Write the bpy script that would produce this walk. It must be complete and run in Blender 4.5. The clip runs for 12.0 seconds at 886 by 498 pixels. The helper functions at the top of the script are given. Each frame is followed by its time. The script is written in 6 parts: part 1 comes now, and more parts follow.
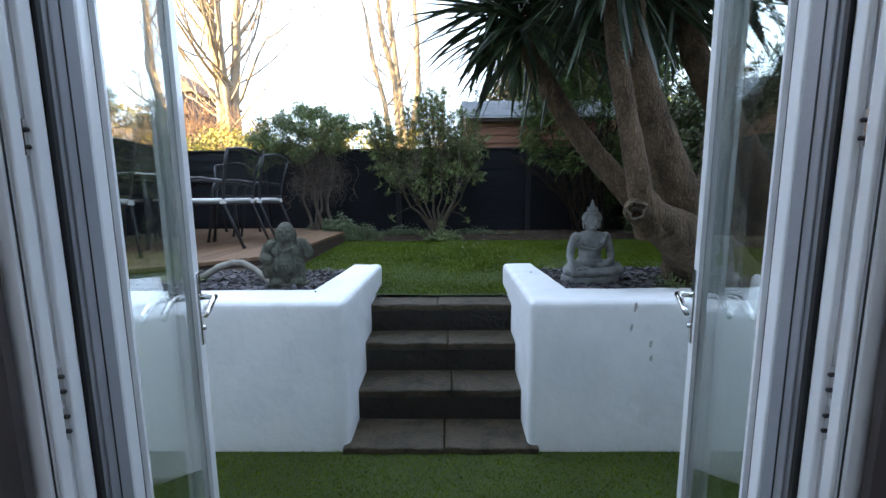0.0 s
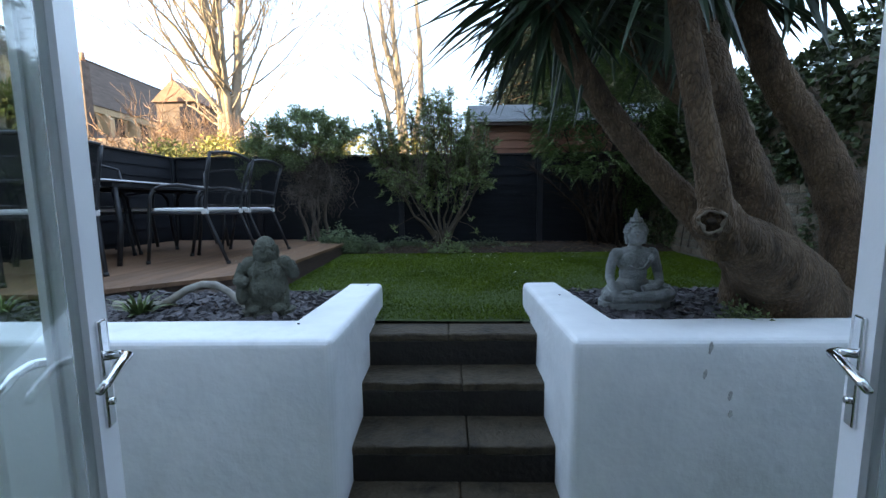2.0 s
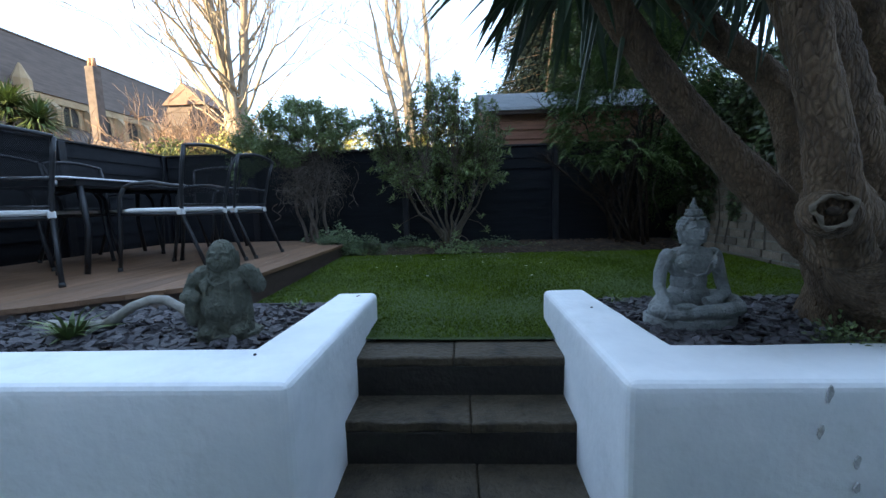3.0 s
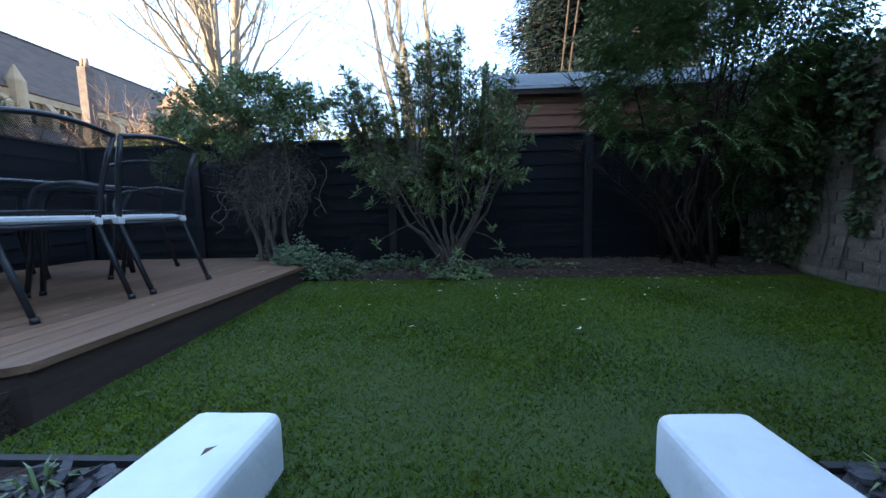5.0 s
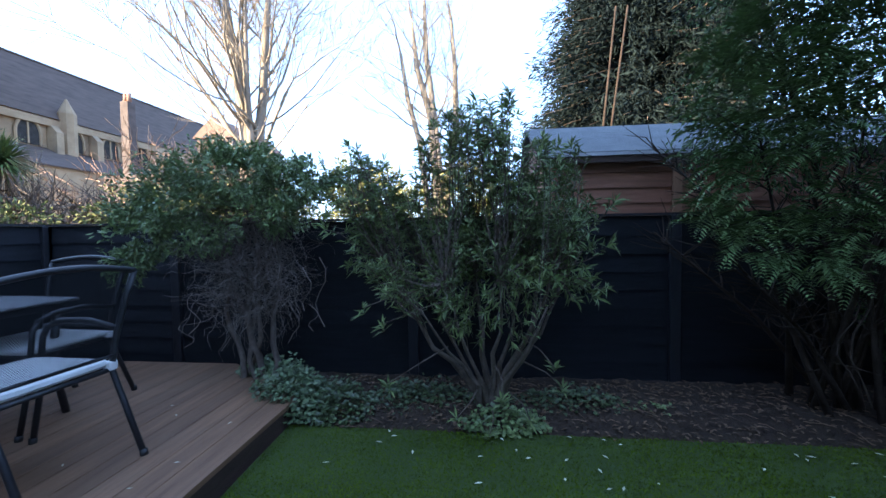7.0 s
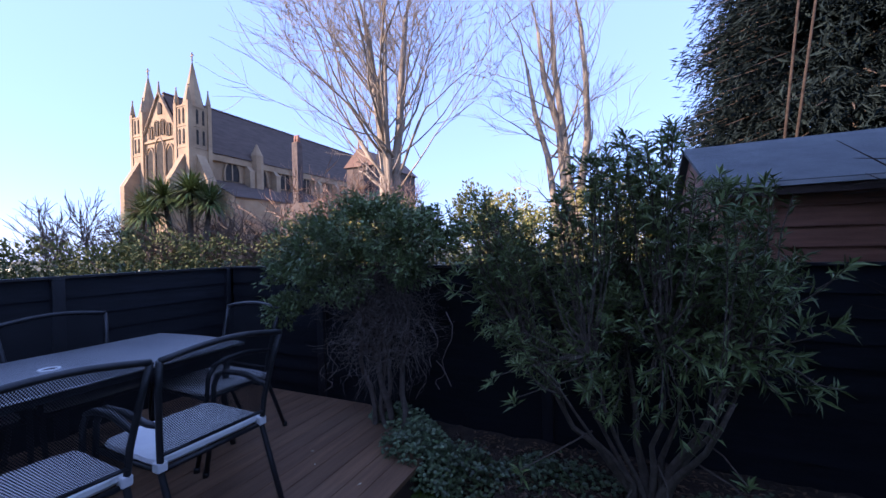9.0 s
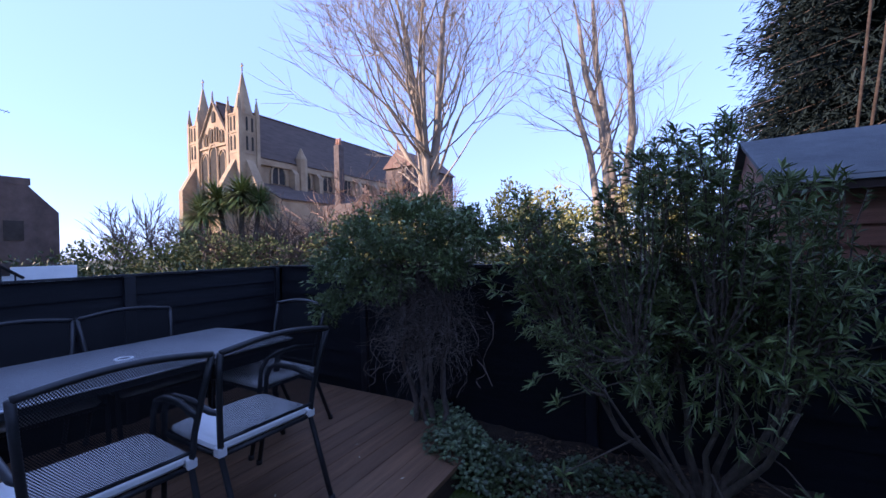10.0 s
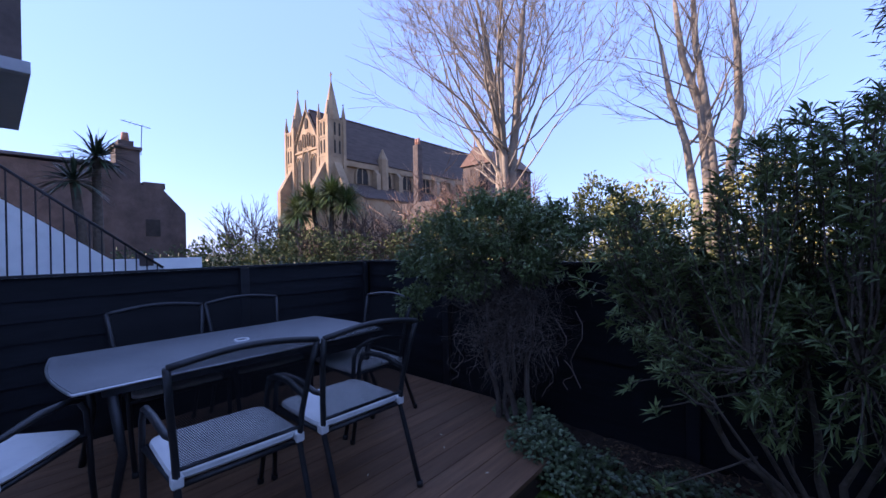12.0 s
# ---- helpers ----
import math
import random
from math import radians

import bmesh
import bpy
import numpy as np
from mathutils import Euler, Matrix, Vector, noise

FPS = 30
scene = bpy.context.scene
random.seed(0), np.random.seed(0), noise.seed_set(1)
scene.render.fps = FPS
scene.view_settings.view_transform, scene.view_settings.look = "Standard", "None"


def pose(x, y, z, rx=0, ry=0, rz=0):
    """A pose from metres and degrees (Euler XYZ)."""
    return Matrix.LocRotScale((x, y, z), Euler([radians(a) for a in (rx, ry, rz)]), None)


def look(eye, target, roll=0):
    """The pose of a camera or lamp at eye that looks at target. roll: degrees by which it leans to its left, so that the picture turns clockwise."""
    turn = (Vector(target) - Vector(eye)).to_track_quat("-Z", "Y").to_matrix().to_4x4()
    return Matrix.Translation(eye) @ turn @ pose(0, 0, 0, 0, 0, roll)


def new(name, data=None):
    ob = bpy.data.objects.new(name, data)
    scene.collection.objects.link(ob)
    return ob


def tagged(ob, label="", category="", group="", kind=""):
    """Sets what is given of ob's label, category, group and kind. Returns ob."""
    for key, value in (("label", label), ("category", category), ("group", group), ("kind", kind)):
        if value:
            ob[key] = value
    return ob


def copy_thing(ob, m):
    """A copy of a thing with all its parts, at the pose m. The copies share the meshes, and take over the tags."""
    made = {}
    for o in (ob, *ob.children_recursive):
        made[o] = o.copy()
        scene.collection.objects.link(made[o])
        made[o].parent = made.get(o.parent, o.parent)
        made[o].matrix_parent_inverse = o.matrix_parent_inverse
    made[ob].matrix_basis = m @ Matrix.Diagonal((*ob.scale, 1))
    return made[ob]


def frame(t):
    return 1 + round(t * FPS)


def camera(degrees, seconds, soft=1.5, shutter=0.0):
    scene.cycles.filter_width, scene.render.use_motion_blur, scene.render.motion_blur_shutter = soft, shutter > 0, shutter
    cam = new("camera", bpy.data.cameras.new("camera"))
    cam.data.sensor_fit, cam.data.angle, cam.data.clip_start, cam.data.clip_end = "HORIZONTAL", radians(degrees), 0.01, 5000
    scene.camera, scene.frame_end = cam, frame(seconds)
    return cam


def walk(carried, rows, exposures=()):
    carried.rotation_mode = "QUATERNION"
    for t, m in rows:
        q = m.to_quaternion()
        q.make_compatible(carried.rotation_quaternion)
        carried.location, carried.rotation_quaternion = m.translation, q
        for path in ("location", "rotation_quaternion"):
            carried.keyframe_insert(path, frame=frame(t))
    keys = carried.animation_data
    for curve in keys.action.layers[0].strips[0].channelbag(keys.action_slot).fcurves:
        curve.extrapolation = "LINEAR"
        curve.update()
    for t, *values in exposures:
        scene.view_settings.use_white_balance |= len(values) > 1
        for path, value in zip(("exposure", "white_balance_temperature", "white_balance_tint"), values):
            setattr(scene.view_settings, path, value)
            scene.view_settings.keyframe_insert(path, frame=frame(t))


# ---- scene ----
cam = camera(96.8, 12.0)
PATH = [
    (0, (0.046, 0.448, 1.288), (0.019, 2.43, 1.023), -0.5),
    (0.5, (0.05, 0.549, 1.278), (0.009, 2.533, 1.033), -0.3),
    (1, (0.051, 0.637, 1.281), (0.001, 2.623, 1.047), -0.3),
    (1.5, (0.018, 0.75, 1.269), (-0.024, 2.738, 1.051), -0.3),
    (2, (-0.014, 0.872, 1.285), (-0.052, 2.859, 1.066), -0.6),
    (2.5, (-0.023, 1.024, 1.272), (-0.075, 3.01, 1.044), -1.3),
    (3, (0.013, 1.297, 1.259), (-0.079, 3.282, 1.034), -1.5),
    (3.2, (0.032, 1.414, 1.275), (-0.074, 3.398, 1.048), -1.5),
    (4.8, (0.013, 2.438, 1.278), (-0.104, 4.424, 1.078), -1.1),
    (5, (0.0, 2.563, 1.277), (-0.1, 4.55, 1.078), -1.3),
    (5.5, (-0.075, 2.884, 1.358), (-0.133, 4.872, 1.152), -1.6),
    (6, (-0.034, 3.194, 1.527), (-0.172, 5.179, 1.321), -1.5),
    (6.5, (-0.092, 3.427, 1.718), (-0.304, 5.409, 1.554), -1.2),
    (6.7, (-0.112, 3.478, 1.795), (-0.317, 5.464, 1.674), -1.0),
    (8.3, (-0.181, 3.819, 2.175), (-0.766, 5.731, 2.16), -1.0),
    (8.5, (-0.196, 3.815, 2.171), (-0.874, 5.696, 2.159), -1.4),
    (9, (-0.21, 3.802, 2.171), (-1.041, 5.621, 2.17), -1.5),
    (9.5, (-0.217, 3.79, 2.171), (-1.133, 5.568, 2.174), -1.5),
    (10, (-0.22, 3.779, 2.171), (-1.222, 5.511, 2.173), -1.6),
    (10.5, (-0.235, 3.776, 2.168), (-1.319, 5.457, 2.169), -1.7),
    (11, (-0.245, 3.765, 2.166), (-1.408, 5.392, 2.166), -1.5),
    (11.5, (-0.242, 3.747, 2.166), (-1.485, 5.314, 2.165), -1.5),
    (12, (-0.27, 3.736, 2.164), (-1.583, 5.245, 2.161), -1.1),
]
walk(cam, [(t, look(eye, target, roll)) for t, eye, target, roll in PATH],
     [(0, 3.3, 8200, 8), (1.5, 2.95, 7700, 6), (3, 2.7, 6900, 3), (5, 2.8, 6100, 4), (6.5, 2.9, 5800, 5), (8.5, 1.65, 5450, 28), (10, 1.5, 5350, 31), (12, 1.32, 5350, 31)])


# ---- light ----
SUN_AZ = radians(132)      # measured to the left of the way ahead
SUN_EL = radians(20)
world = bpy.data.worlds.new("world")
scene.world = world
world.use_nodes = True
wn = world.node_tree
sky = wn.nodes.new("ShaderNodeTexSky")
sky.sky_type = "NISHITA"
sky.sun_disc = False
sky.sun_elevation = SUN_EL
sky.sun_rotation = -SUN_AZ
sky.air_density = 1.0
sky.dust_density = 0.4
sky.ozone_density = 1.6
# thin high haze evens the clear sky out
haze = wn.nodes.new("ShaderNodeMix")
haze.data_type = "RGBA"
haze.inputs["Factor"].default_value = 0.75
haze.inputs["B"].default_value = (1.42, 2.02, 3.3, 1)
wn.links.new(sky.outputs[0], haze.inputs["A"])
wn.links.new(haze.outputs["Result"], wn.nodes["Background"].inputs[0])
wn.nodes["Background"].inputs[1].default_value = 0.15
sun_dir = Vector((-math.sin(SUN_AZ) * math.cos(SUN_EL), math.cos(SUN_AZ) * math.cos(SUN_EL), math.sin(SUN_EL)))
sun = new("sun", bpy.data.lights.new("sun", "SUN"))
sun.data.energy = 5.0
sun.data.angle = radians(0.5)
sun.data.color = (1.0, 0.76, 0.48)
sun.matrix_world = look(sun_dir * 50, (0, 0, 0))


# ---- materials ----
def mat(name, c1, c2, scale=6.0, rough=0.7, bump=0.2, bscale=60.0, metal=0.0, stretch=(1, 1, 1), island=0.0, piece=0.0, spec=0.5, sheen=0.0, dirt=None, dirt_scale=2.0, dirt_amount=0.5):
    """Two tones mixed by noise at two scales, with fine relief; island and piece vary the value from leaf to leaf or piece to piece."""
    m = bpy.data.materials.new(name)
    m.use_nodes = True
    nt = m.node_tree
    b = nt.nodes["Principled BSDF"]
    tc = nt.nodes.new("ShaderNodeTexCoord")
    mp = nt.nodes.new("ShaderNodeMapping")
    mp.inputs["Scale"].default_value = stretch
    nt.links.new(tc.outputs["Object"], mp.inputs[0])
    n1 = nt.nodes.new("ShaderNodeTexNoise")
    n1.inputs["Scale"].default_value = scale
    n1.inputs["Detail"].default_value = 6
    n1.inputs["Roughness"].default_value = 0.65
    nt.links.new(mp.outputs[0], n1.inputs["Vector"])
    ramp = nt.nodes.new("ShaderNodeValToRGB")
    ramp.color_ramp.elements[0].position, ramp.color_ramp.elements[1].position = 0.32, 0.68
    ramp.color_ramp.elements[0].color, ramp.color_ramp.elements[1].color = (*c1, 1), (*c2, 1)
    nt.links.new(n1.outputs[0], ramp.inputs[0])
    col = ramp.outputs[0]
    n2 = nt.nodes.new("ShaderNodeTexNoise")
    n2.inputs["Scale"].default_value = bscale
    n2.inputs["Detail"].default_value = 4
    nt.links.new(mp.outputs[0], n2.inputs["Vector"])
    if dirt:
        n3 = nt.nodes.new("ShaderNodeTexNoise")
        n3.inputs["Scale"].default_value = dirt_scale
        n3.inputs["Detail"].default_value = 8
        n3.inputs["Roughness"].default_value = 0.7
        nt.links.new(tc.outputs["Object"], n3.inputs["Vector"])
        r3 = nt.nodes.new("ShaderNodeValToRGB")
        r3.color_ramp.elements[0].position, r3.color_ramp.elements[1].position = 0.52, 0.72
        r3.color_ramp.elements[1].color = (dirt_amount,) * 3 + (1,)
        nt.links.new(n3.outputs[0], r3.inputs[0])
        mx = nt.nodes.new("ShaderNodeMix")
        mx.data_type = "RGBA"
        nt.links.new(r3.outputs[0], mx.inputs["Factor"])
        nt.links.new(col, mx.inputs["A"])
        mx.inputs["B"].default_value = (*dirt, 1)
        col = mx.outputs["Result"]
    if island or piece:
        hs = nt.nodes.new("ShaderNodeHueSaturation")
        mr = nt.nodes.new("ShaderNodeMapRange")
        amount = island or piece
        mr.inputs["To Min"].default_value, mr.inputs["To Max"].default_value = 1 - amount, 1 + amount
        if island:
            src = nt.nodes.new("ShaderNodeNewGeometry").outputs["Random Per Island"]
        else:
            src = nt.nodes.new("ShaderNodeObjectInfo").outputs["Random"]
        nt.links.new(src, mr.inputs["Value"])
        nt.links.new(mr.outputs[0], hs.inputs["Value"])
        nt.links.new(col, hs.inputs["Color"])
        col = hs.outputs[0]
    nt.links.new(col, b.inputs["Base Color"])
    b.inputs["Roughness"].default_value = rough
    b.inputs["Metallic"].default_value = metal
    b.inputs["Specular IOR Level"].default_value = spec
    if sheen:
        b.inputs["Sheen Weight"].default_value = sheen
    if bump:
        bp = nt.nodes.new("ShaderNodeBump")
        bp.inputs["Strength"].default_value = bump
        bp.inputs["Distance"].default_value = 0.02
        nt.links.new(n2.outputs[0], bp.inputs["Height"])
        nt.links.new(bp.outputs[0], b.inputs["Normal"])
    return m


def glass_mat(name):
    m = bpy.data.materials.new(name)
    m.use_nodes = True
    b = m.node_tree.nodes["Principled BSDF"]
    b.inputs["Base Color"].default_value = (0.93, 0.97, 0.95, 1)
    b.inputs["Roughness"].default_value = 0.0
    b.inputs["Transmission Weight"].default_value = 1.0
    b.inputs["IOR"].default_value = 1.5
    return m


def mesh_fabric(name, colour, cell, open_share):
    """Woven mesh: small rounded holes in a dark sheet, by two crossed waves."""
    m = bpy.data.materials.new(name)
    m.use_nodes = True
    nt = m.node_tree
    b = nt.nodes["Principled BSDF"]
    b.inputs["Base Color"].default_value = (*colour, 1)
    b.inputs["Roughness"].default_value = 0.7
    b.inputs["Specular IOR Level"].default_value = 0.2
    tc = nt.nodes.new("ShaderNodeTexCoord")
    sep = nt.nodes.new("ShaderNodeSeparateXYZ")
    nt.links.new(tc.outputs["Object"], sep.inputs[0])

    def math_node(op, a, b2=None):
        n = nt.nodes.new("ShaderNodeMath")
        n.operation = op
        for i, v in enumerate((a, b2)):
            if v is None:
                continue
            if isinstance(v, (int, float)):
                n.inputs[i].default_value = v
            else:
                nt.links.new(v, n.inputs[i])
        return n.outputs[0]
    w = 2 * math.pi / cell
    up = math_node("ADD", math_node("MULTIPLY", sep.outputs[1], 0.9), math_node("MULTIPLY", sep.outputs[2], 0.9))
    s1 = math_node("SINE", math_node("MULTIPLY", math_node("ADD", sep.outputs[0], up), w))
    s2 = math_node("SINE", math_node("MULTIPLY", math_node("SUBTRACT", sep.outputs[0], up), w))
    hole = math_node("GREATER_THAN", math_node("ADD", s1, s2), open_share)
    tr = nt.nodes.new("ShaderNodeBsdfTransparent")
    mx = nt.nodes.new("ShaderNodeMixShader")
    nt.links.new(hole, mx.inputs[0])
    nt.links.new(b.outputs[0], mx.inputs[1])
    nt.links.new(tr.outputs[0], mx.inputs[2])
    nt.links.new(mx.outputs[0], nt.nodes["Material Output"].inputs[0])
    return m


WHITE_RENDER = mat("white_masonry_paint", (0.73, 0.75, 0.76), (0.84, 0.85, 0.85), 3, 0.75, 0.2, 22, dirt=(0.54, 0.55, 0.53), dirt_scale=2.2, dirt_amount=0.42)
UPVC = mat("white_upvc", (0.86, 0.86, 0.87), (0.9, 0.9, 0.9), 4, 0.28, 0.03, 80)
# grey trim, and white door jambs with their shade in the colour
UPVC_GREY_AND_SHADED = mat("grey_and_shaded_frame", (0.27, 0.275, 0.295), (0.33, 0.335, 0.355), 4, 0.4, 0.05, 80)
RUBBER = mat("black_rubber", (0.015, 0.015, 0.016), (0.025, 0.025, 0.026), 20, 0.6, 0.05)
CHROME = mat("chrome", (0.72, 0.72, 0.73), (0.8, 0.8, 0.8), 10, 0.12, 0.0, metal=1.0)
GLASS = glass_mat("window_glass")
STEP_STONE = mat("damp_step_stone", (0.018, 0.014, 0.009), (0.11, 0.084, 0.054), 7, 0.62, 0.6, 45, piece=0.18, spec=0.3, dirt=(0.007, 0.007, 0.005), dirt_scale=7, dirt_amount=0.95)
# risers are much darker than the treads, with greenish blotches
STEP_RISER = mat("dark_riser", (0.007, 0.005, 0.0035), (0.019, 0.014, 0.010), 6, 0.7, 0.6, 35, dirt=(0.014, 0.02, 0.010), dirt_scale=6, dirt_amount=0.6)
TURF = mat("artificial_turf", (0.032, 0.054, 0.009), (0.05, 0.08, 0.013), 2.5, 0.85, 0.6, 220)
TURF_BLADE = mat("turf_blades", (0.046, 0.074, 0.005), (0.086, 0.124, 0.010), 1.6, 0.9, 0.0, island=0.45, spec=0.08)
DECK = mat("brown_stained_decking", (0.125, 0.066, 0.036), (0.225, 0.125, 0.07), 3, 0.62, 0.25, 40, stretch=(8, 0.6, 8), piece=0.16, dirt=(0.19, 0.13, 0.085), dirt_scale=1.5, dirt_amount=0.5)
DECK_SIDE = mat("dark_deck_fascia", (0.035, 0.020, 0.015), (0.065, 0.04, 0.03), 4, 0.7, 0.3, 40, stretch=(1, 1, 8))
FENCE = mat("blue_black_fence_paint", (0.0036, 0.0042, 0.0064), (0.008, 0.0092, 0.0132), 5, 0.75, 0.4, 70, stretch=(0.7, 0.7, 7), piece=0.2, spec=0.3)
FENCE_POST = mat("black_post_paint", (0.0045, 0.005, 0.008), (0.009, 0.010, 0.015), 6, 0.6, 0.3, 60, stretch=(6, 6, 1))
BRICK = mat("weathered_wall_brick", (0.135, 0.10, 0.072), (0.25, 0.20, 0.15), 7, 0.9, 0.7, 60, piece=0.3, dirt=(0.075, 0.088, 0.045), dirt_scale=4, dirt_amount=0.75)
MORTAR = mat("old_lime_mortar", (0.16, 0.145, 0.115), (0.25, 0.225, 0.185), 12, 0.95, 0.8, 50, dirt=(0.07, 0.078, 0.05), dirt_scale=4, dirt_amount=0.6)
HOUSE_BRICK = mat("rendered_house_wall", (0.70, 0.69, 0.67), (0.80, 0.79, 0.77), 4, 0.85, 0.3, 40)
DARK_ROOM = mat("dark_brown_room_paint", (0.07, 0.056, 0.055), (0.10, 0.082, 0.08), 3, 0.8, 0.1, 40)
ROOM_FLOOR = mat("dark_room_floor", (0.07, 0.05, 0.04), (0.11, 0.08, 0.06), 4, 0.5, 0.1, 40)
SOIL = mat("dark_garden_soil", (0.016, 0.009, 0.005), (0.048, 0.029, 0.017), 14, 0.95, 1.0, 60)
SLATE = mat("plum_slate_chips", (0.022, 0.020, 0.024), (0.066, 0.060, 0.066), 12, 0.55, 0.4, 60, island=0.5)
STATUE = mat("weathered_grey_stone", (0.15, 0.16, 0.155), (0.28, 0.29, 0.285), 9, 0.85, 0.6, 90, dirt=(0.075, 0.095, 0.06), dirt_scale=7, dirt_amount=0.7)
STATUE_MOSS = mat("mossy_dark_stone", (0.05, 0.055, 0.04), (0.115, 0.118, 0.092), 9, 0.9, 0.8, 80, dirt=(0.028, 0.036, 0.02), dirt_scale=8, dirt_amount=0.85)
TERRACOTTA = mat("pale_clay_pipe", (0.20, 0.185, 0.16), (0.33, 0.31, 0.275), 9, 0.8, 0.4, 60)
def bark_mat(name, c1, c2, cell, strength):
    """Fissured bark: cracks between stretched cells over mottled brown."""
    m = mat(name, c1, c2, 12, 0.95, 1.0, 55, stretch=(1, 1, 0.45))
    nt = m.node_tree
    b = nt.nodes["Principled BSDF"]
    tc = nt.nodes.new("ShaderNodeTexCoord")
    mp = nt.nodes.new("ShaderNodeMapping")
    mp.inputs["Scale"].default_value = (1.0, 1.0, 0.38)
    nz = nt.nodes.new("ShaderNodeTexNoise")
    nz.inputs["Scale"].default_value = 9
    mixv = nt.nodes.new("ShaderNodeMix")
    mixv.data_type = "VECTOR"
    mixv.inputs["Factor"].default_value = 0.06
    nt.links.new(tc.outputs["Object"], mp.inputs[0])
    nt.links.new(mp.outputs[0], nz.inputs["Vector"])
    nt.links.new(mp.outputs[0], mixv.inputs["A"])
    nt.links.new(nz.outputs["Color"], mixv.inputs["B"])
    vo = nt.nodes.new("ShaderNodeTexVoronoi")
    vo.feature = "DISTANCE_TO_EDGE"
    vo.inputs["Scale"].default_value = cell
    nt.links.new(mixv.outputs["Result"], vo.inputs["Vector"])
    rp = nt.nodes.new("ShaderNodeValToRGB")
    rp.color_ramp.elements[0].color, rp.color_ramp.elements[1].color = (0.62, 0.6, 0.58, 1), (1, 1, 1, 1)
    rp.color_ramp.elements[1].position = 0.3
    nt.links.new(vo.outputs["Distance"], rp.inputs[0])
    mul = nt.nodes.new("ShaderNodeMix")
    mul.data_type, mul.blend_type = "RGBA", "MULTIPLY"
    mul.inputs["Factor"].default_value = 1.0
    nt.links.new(b.inputs["Base Color"].links[0].from_socket, mul.inputs["A"])
    nt.links.new(rp.outputs[0], mul.inputs["B"])
    nt.links.new(mul.outputs["Result"], b.inputs["Base Color"])
    bp = nt.nodes.new("ShaderNodeBump")
    bp.inputs["Strength"].default_value, bp.inputs["Distance"].default_value = strength, 0.012
    nt.links.new(rp.outputs[0], bp.inputs["Height"])
    nt.links.new(b.inputs["Normal"].links[0].from_socket, bp.inputs["Normal"])
    nt.links.new(bp.outputs[0], b.inputs["Normal"])
    return m


YUCCA_BARK = bark_mat("yucca_bark", (0.066, 0.040, 0.022), (0.205, 0.134, 0.078), 80, 0.9)
YUCCA_CUT = mat("pale_cut_wood", (0.10, 0.078, 0.055), (0.20, 0.16, 0.12), 24, 0.9, 0.6, 60)
SWORD = mat("yucca_sword_leaf", (0.018, 0.035, 0.018), (0.045, 0.075, 0.035), 5, 0.38, 0.1, 40, island=0.45)
BARK = mat("brown_shrub_bark", (0.05, 0.038, 0.028), (0.12, 0.095, 0.07), 14, 0.9, 0.6, 60)
VINE = mat("dry_grey_vine", (0.06, 0.047, 0.038), (0.15, 0.12, 0.098), 14, 0.9, 0.4, 60)
TREE_BARK = mat("pale_tree_bark", (0.17, 0.135, 0.1), (0.32, 0.265, 0.2), 1.2, 0.9, 0.5, 12)
EVERGREEN_STEM = mat("dark_brown_stem", (0.022, 0.016, 0.012), (0.055, 0.040, 0.030), 10, 0.95, 0.5, 50, spec=0.2)
LITTER = mat("dry_leaf_litter", (0.065, 0.038, 0.021), (0.16, 0.10, 0.058), 20, 0.9, 0.0, island=0.4)
DARK_BARK = mat("dark_branch_bark", (0.065, 0.048, 0.036), (0.14, 0.105, 0.08), 2, 0.9, 0.4, 15)
LEAF_OLEANDER = mat("glossy_green_leaf", (0.074, 0.112, 0.034), (0.165, 0.205, 0.072), 3, 0.42, 0.0, island=0.4, spec=0.35)
LEAF_SHRUB = mat("mid_green_leaf", (0.072, 0.11, 0.034), (0.15, 0.195, 0.066), 3, 0.42, 0.0, island=0.4)
LEAF_DARK = mat("dark_evergreen_leaf", (0.036, 0.066, 0.022), (0.095, 0.14, 0.05), 2, 0.6, 0.0, island=0.45, spec=0.2)
LEAF_SPRAY = mat("feathery_green_spray", (0.066, 0.115, 0.036), (0.15, 0.21, 0.078), 2, 0.6, 0.0, island=0.4, spec=0.2)
LEAF_IVY = mat("ivy_leaf", (0.028, 0.046, 0.014), (0.07, 0.095, 0.034), 3, 0.38, 0.0, island=0.45)
LEAF_VARIEG = mat("variegated_ivy_leaf", (0.03, 0.06, 0.02), (0.15, 0.19, 0.09), 9, 0.4, 0.0, island=0.45)
# leaf green brightened and yellowed: warm sunlight put into the colour
LEAF_SUNLIT = mat("sunlit_yellow_green_leaf", (0.16, 0.16, 0.035), (0.34, 0.30, 0.08), 1.2, 0.55, 0.0, island=0.4)
LEAF_FAR = mat("far_hedge_leaf", (0.075, 0.092, 0.036), (0.155, 0.165, 0.068), 0.8, 0.75, 0.0, island=0.35, spec=0.15)
# darker than real needles: the tree's shade is put into the colour
CONIFER = mat("blue_black_conifer", (0.007, 0.012, 0.013), (0.02, 0.029, 0.028), 1.0, 0.9, 0.0, island=0.5, spec=0.03)
# twig colour includes the reddish glow of low sun
TWIG_SUNLIT = mat("sunlit_reddish_twigs", (0.20, 0.125, 0.08), (0.33, 0.215, 0.14), 2, 0.9, 0.0, island=0.3)
CEDAR = mat("red_brown_shed_boards", (0.16, 0.065, 0.035), (0.27, 0.12, 0.07), 4, 0.65, 0.3, 50, stretch=(0.6, 4, 8), piece=0.14)
CEDAR_TRIM = mat("orange_shed_trim", (0.26, 0.13, 0.075), (0.36, 0.19, 0.11), 5, 0.65, 0.25, 50, stretch=(6, 6, 1))
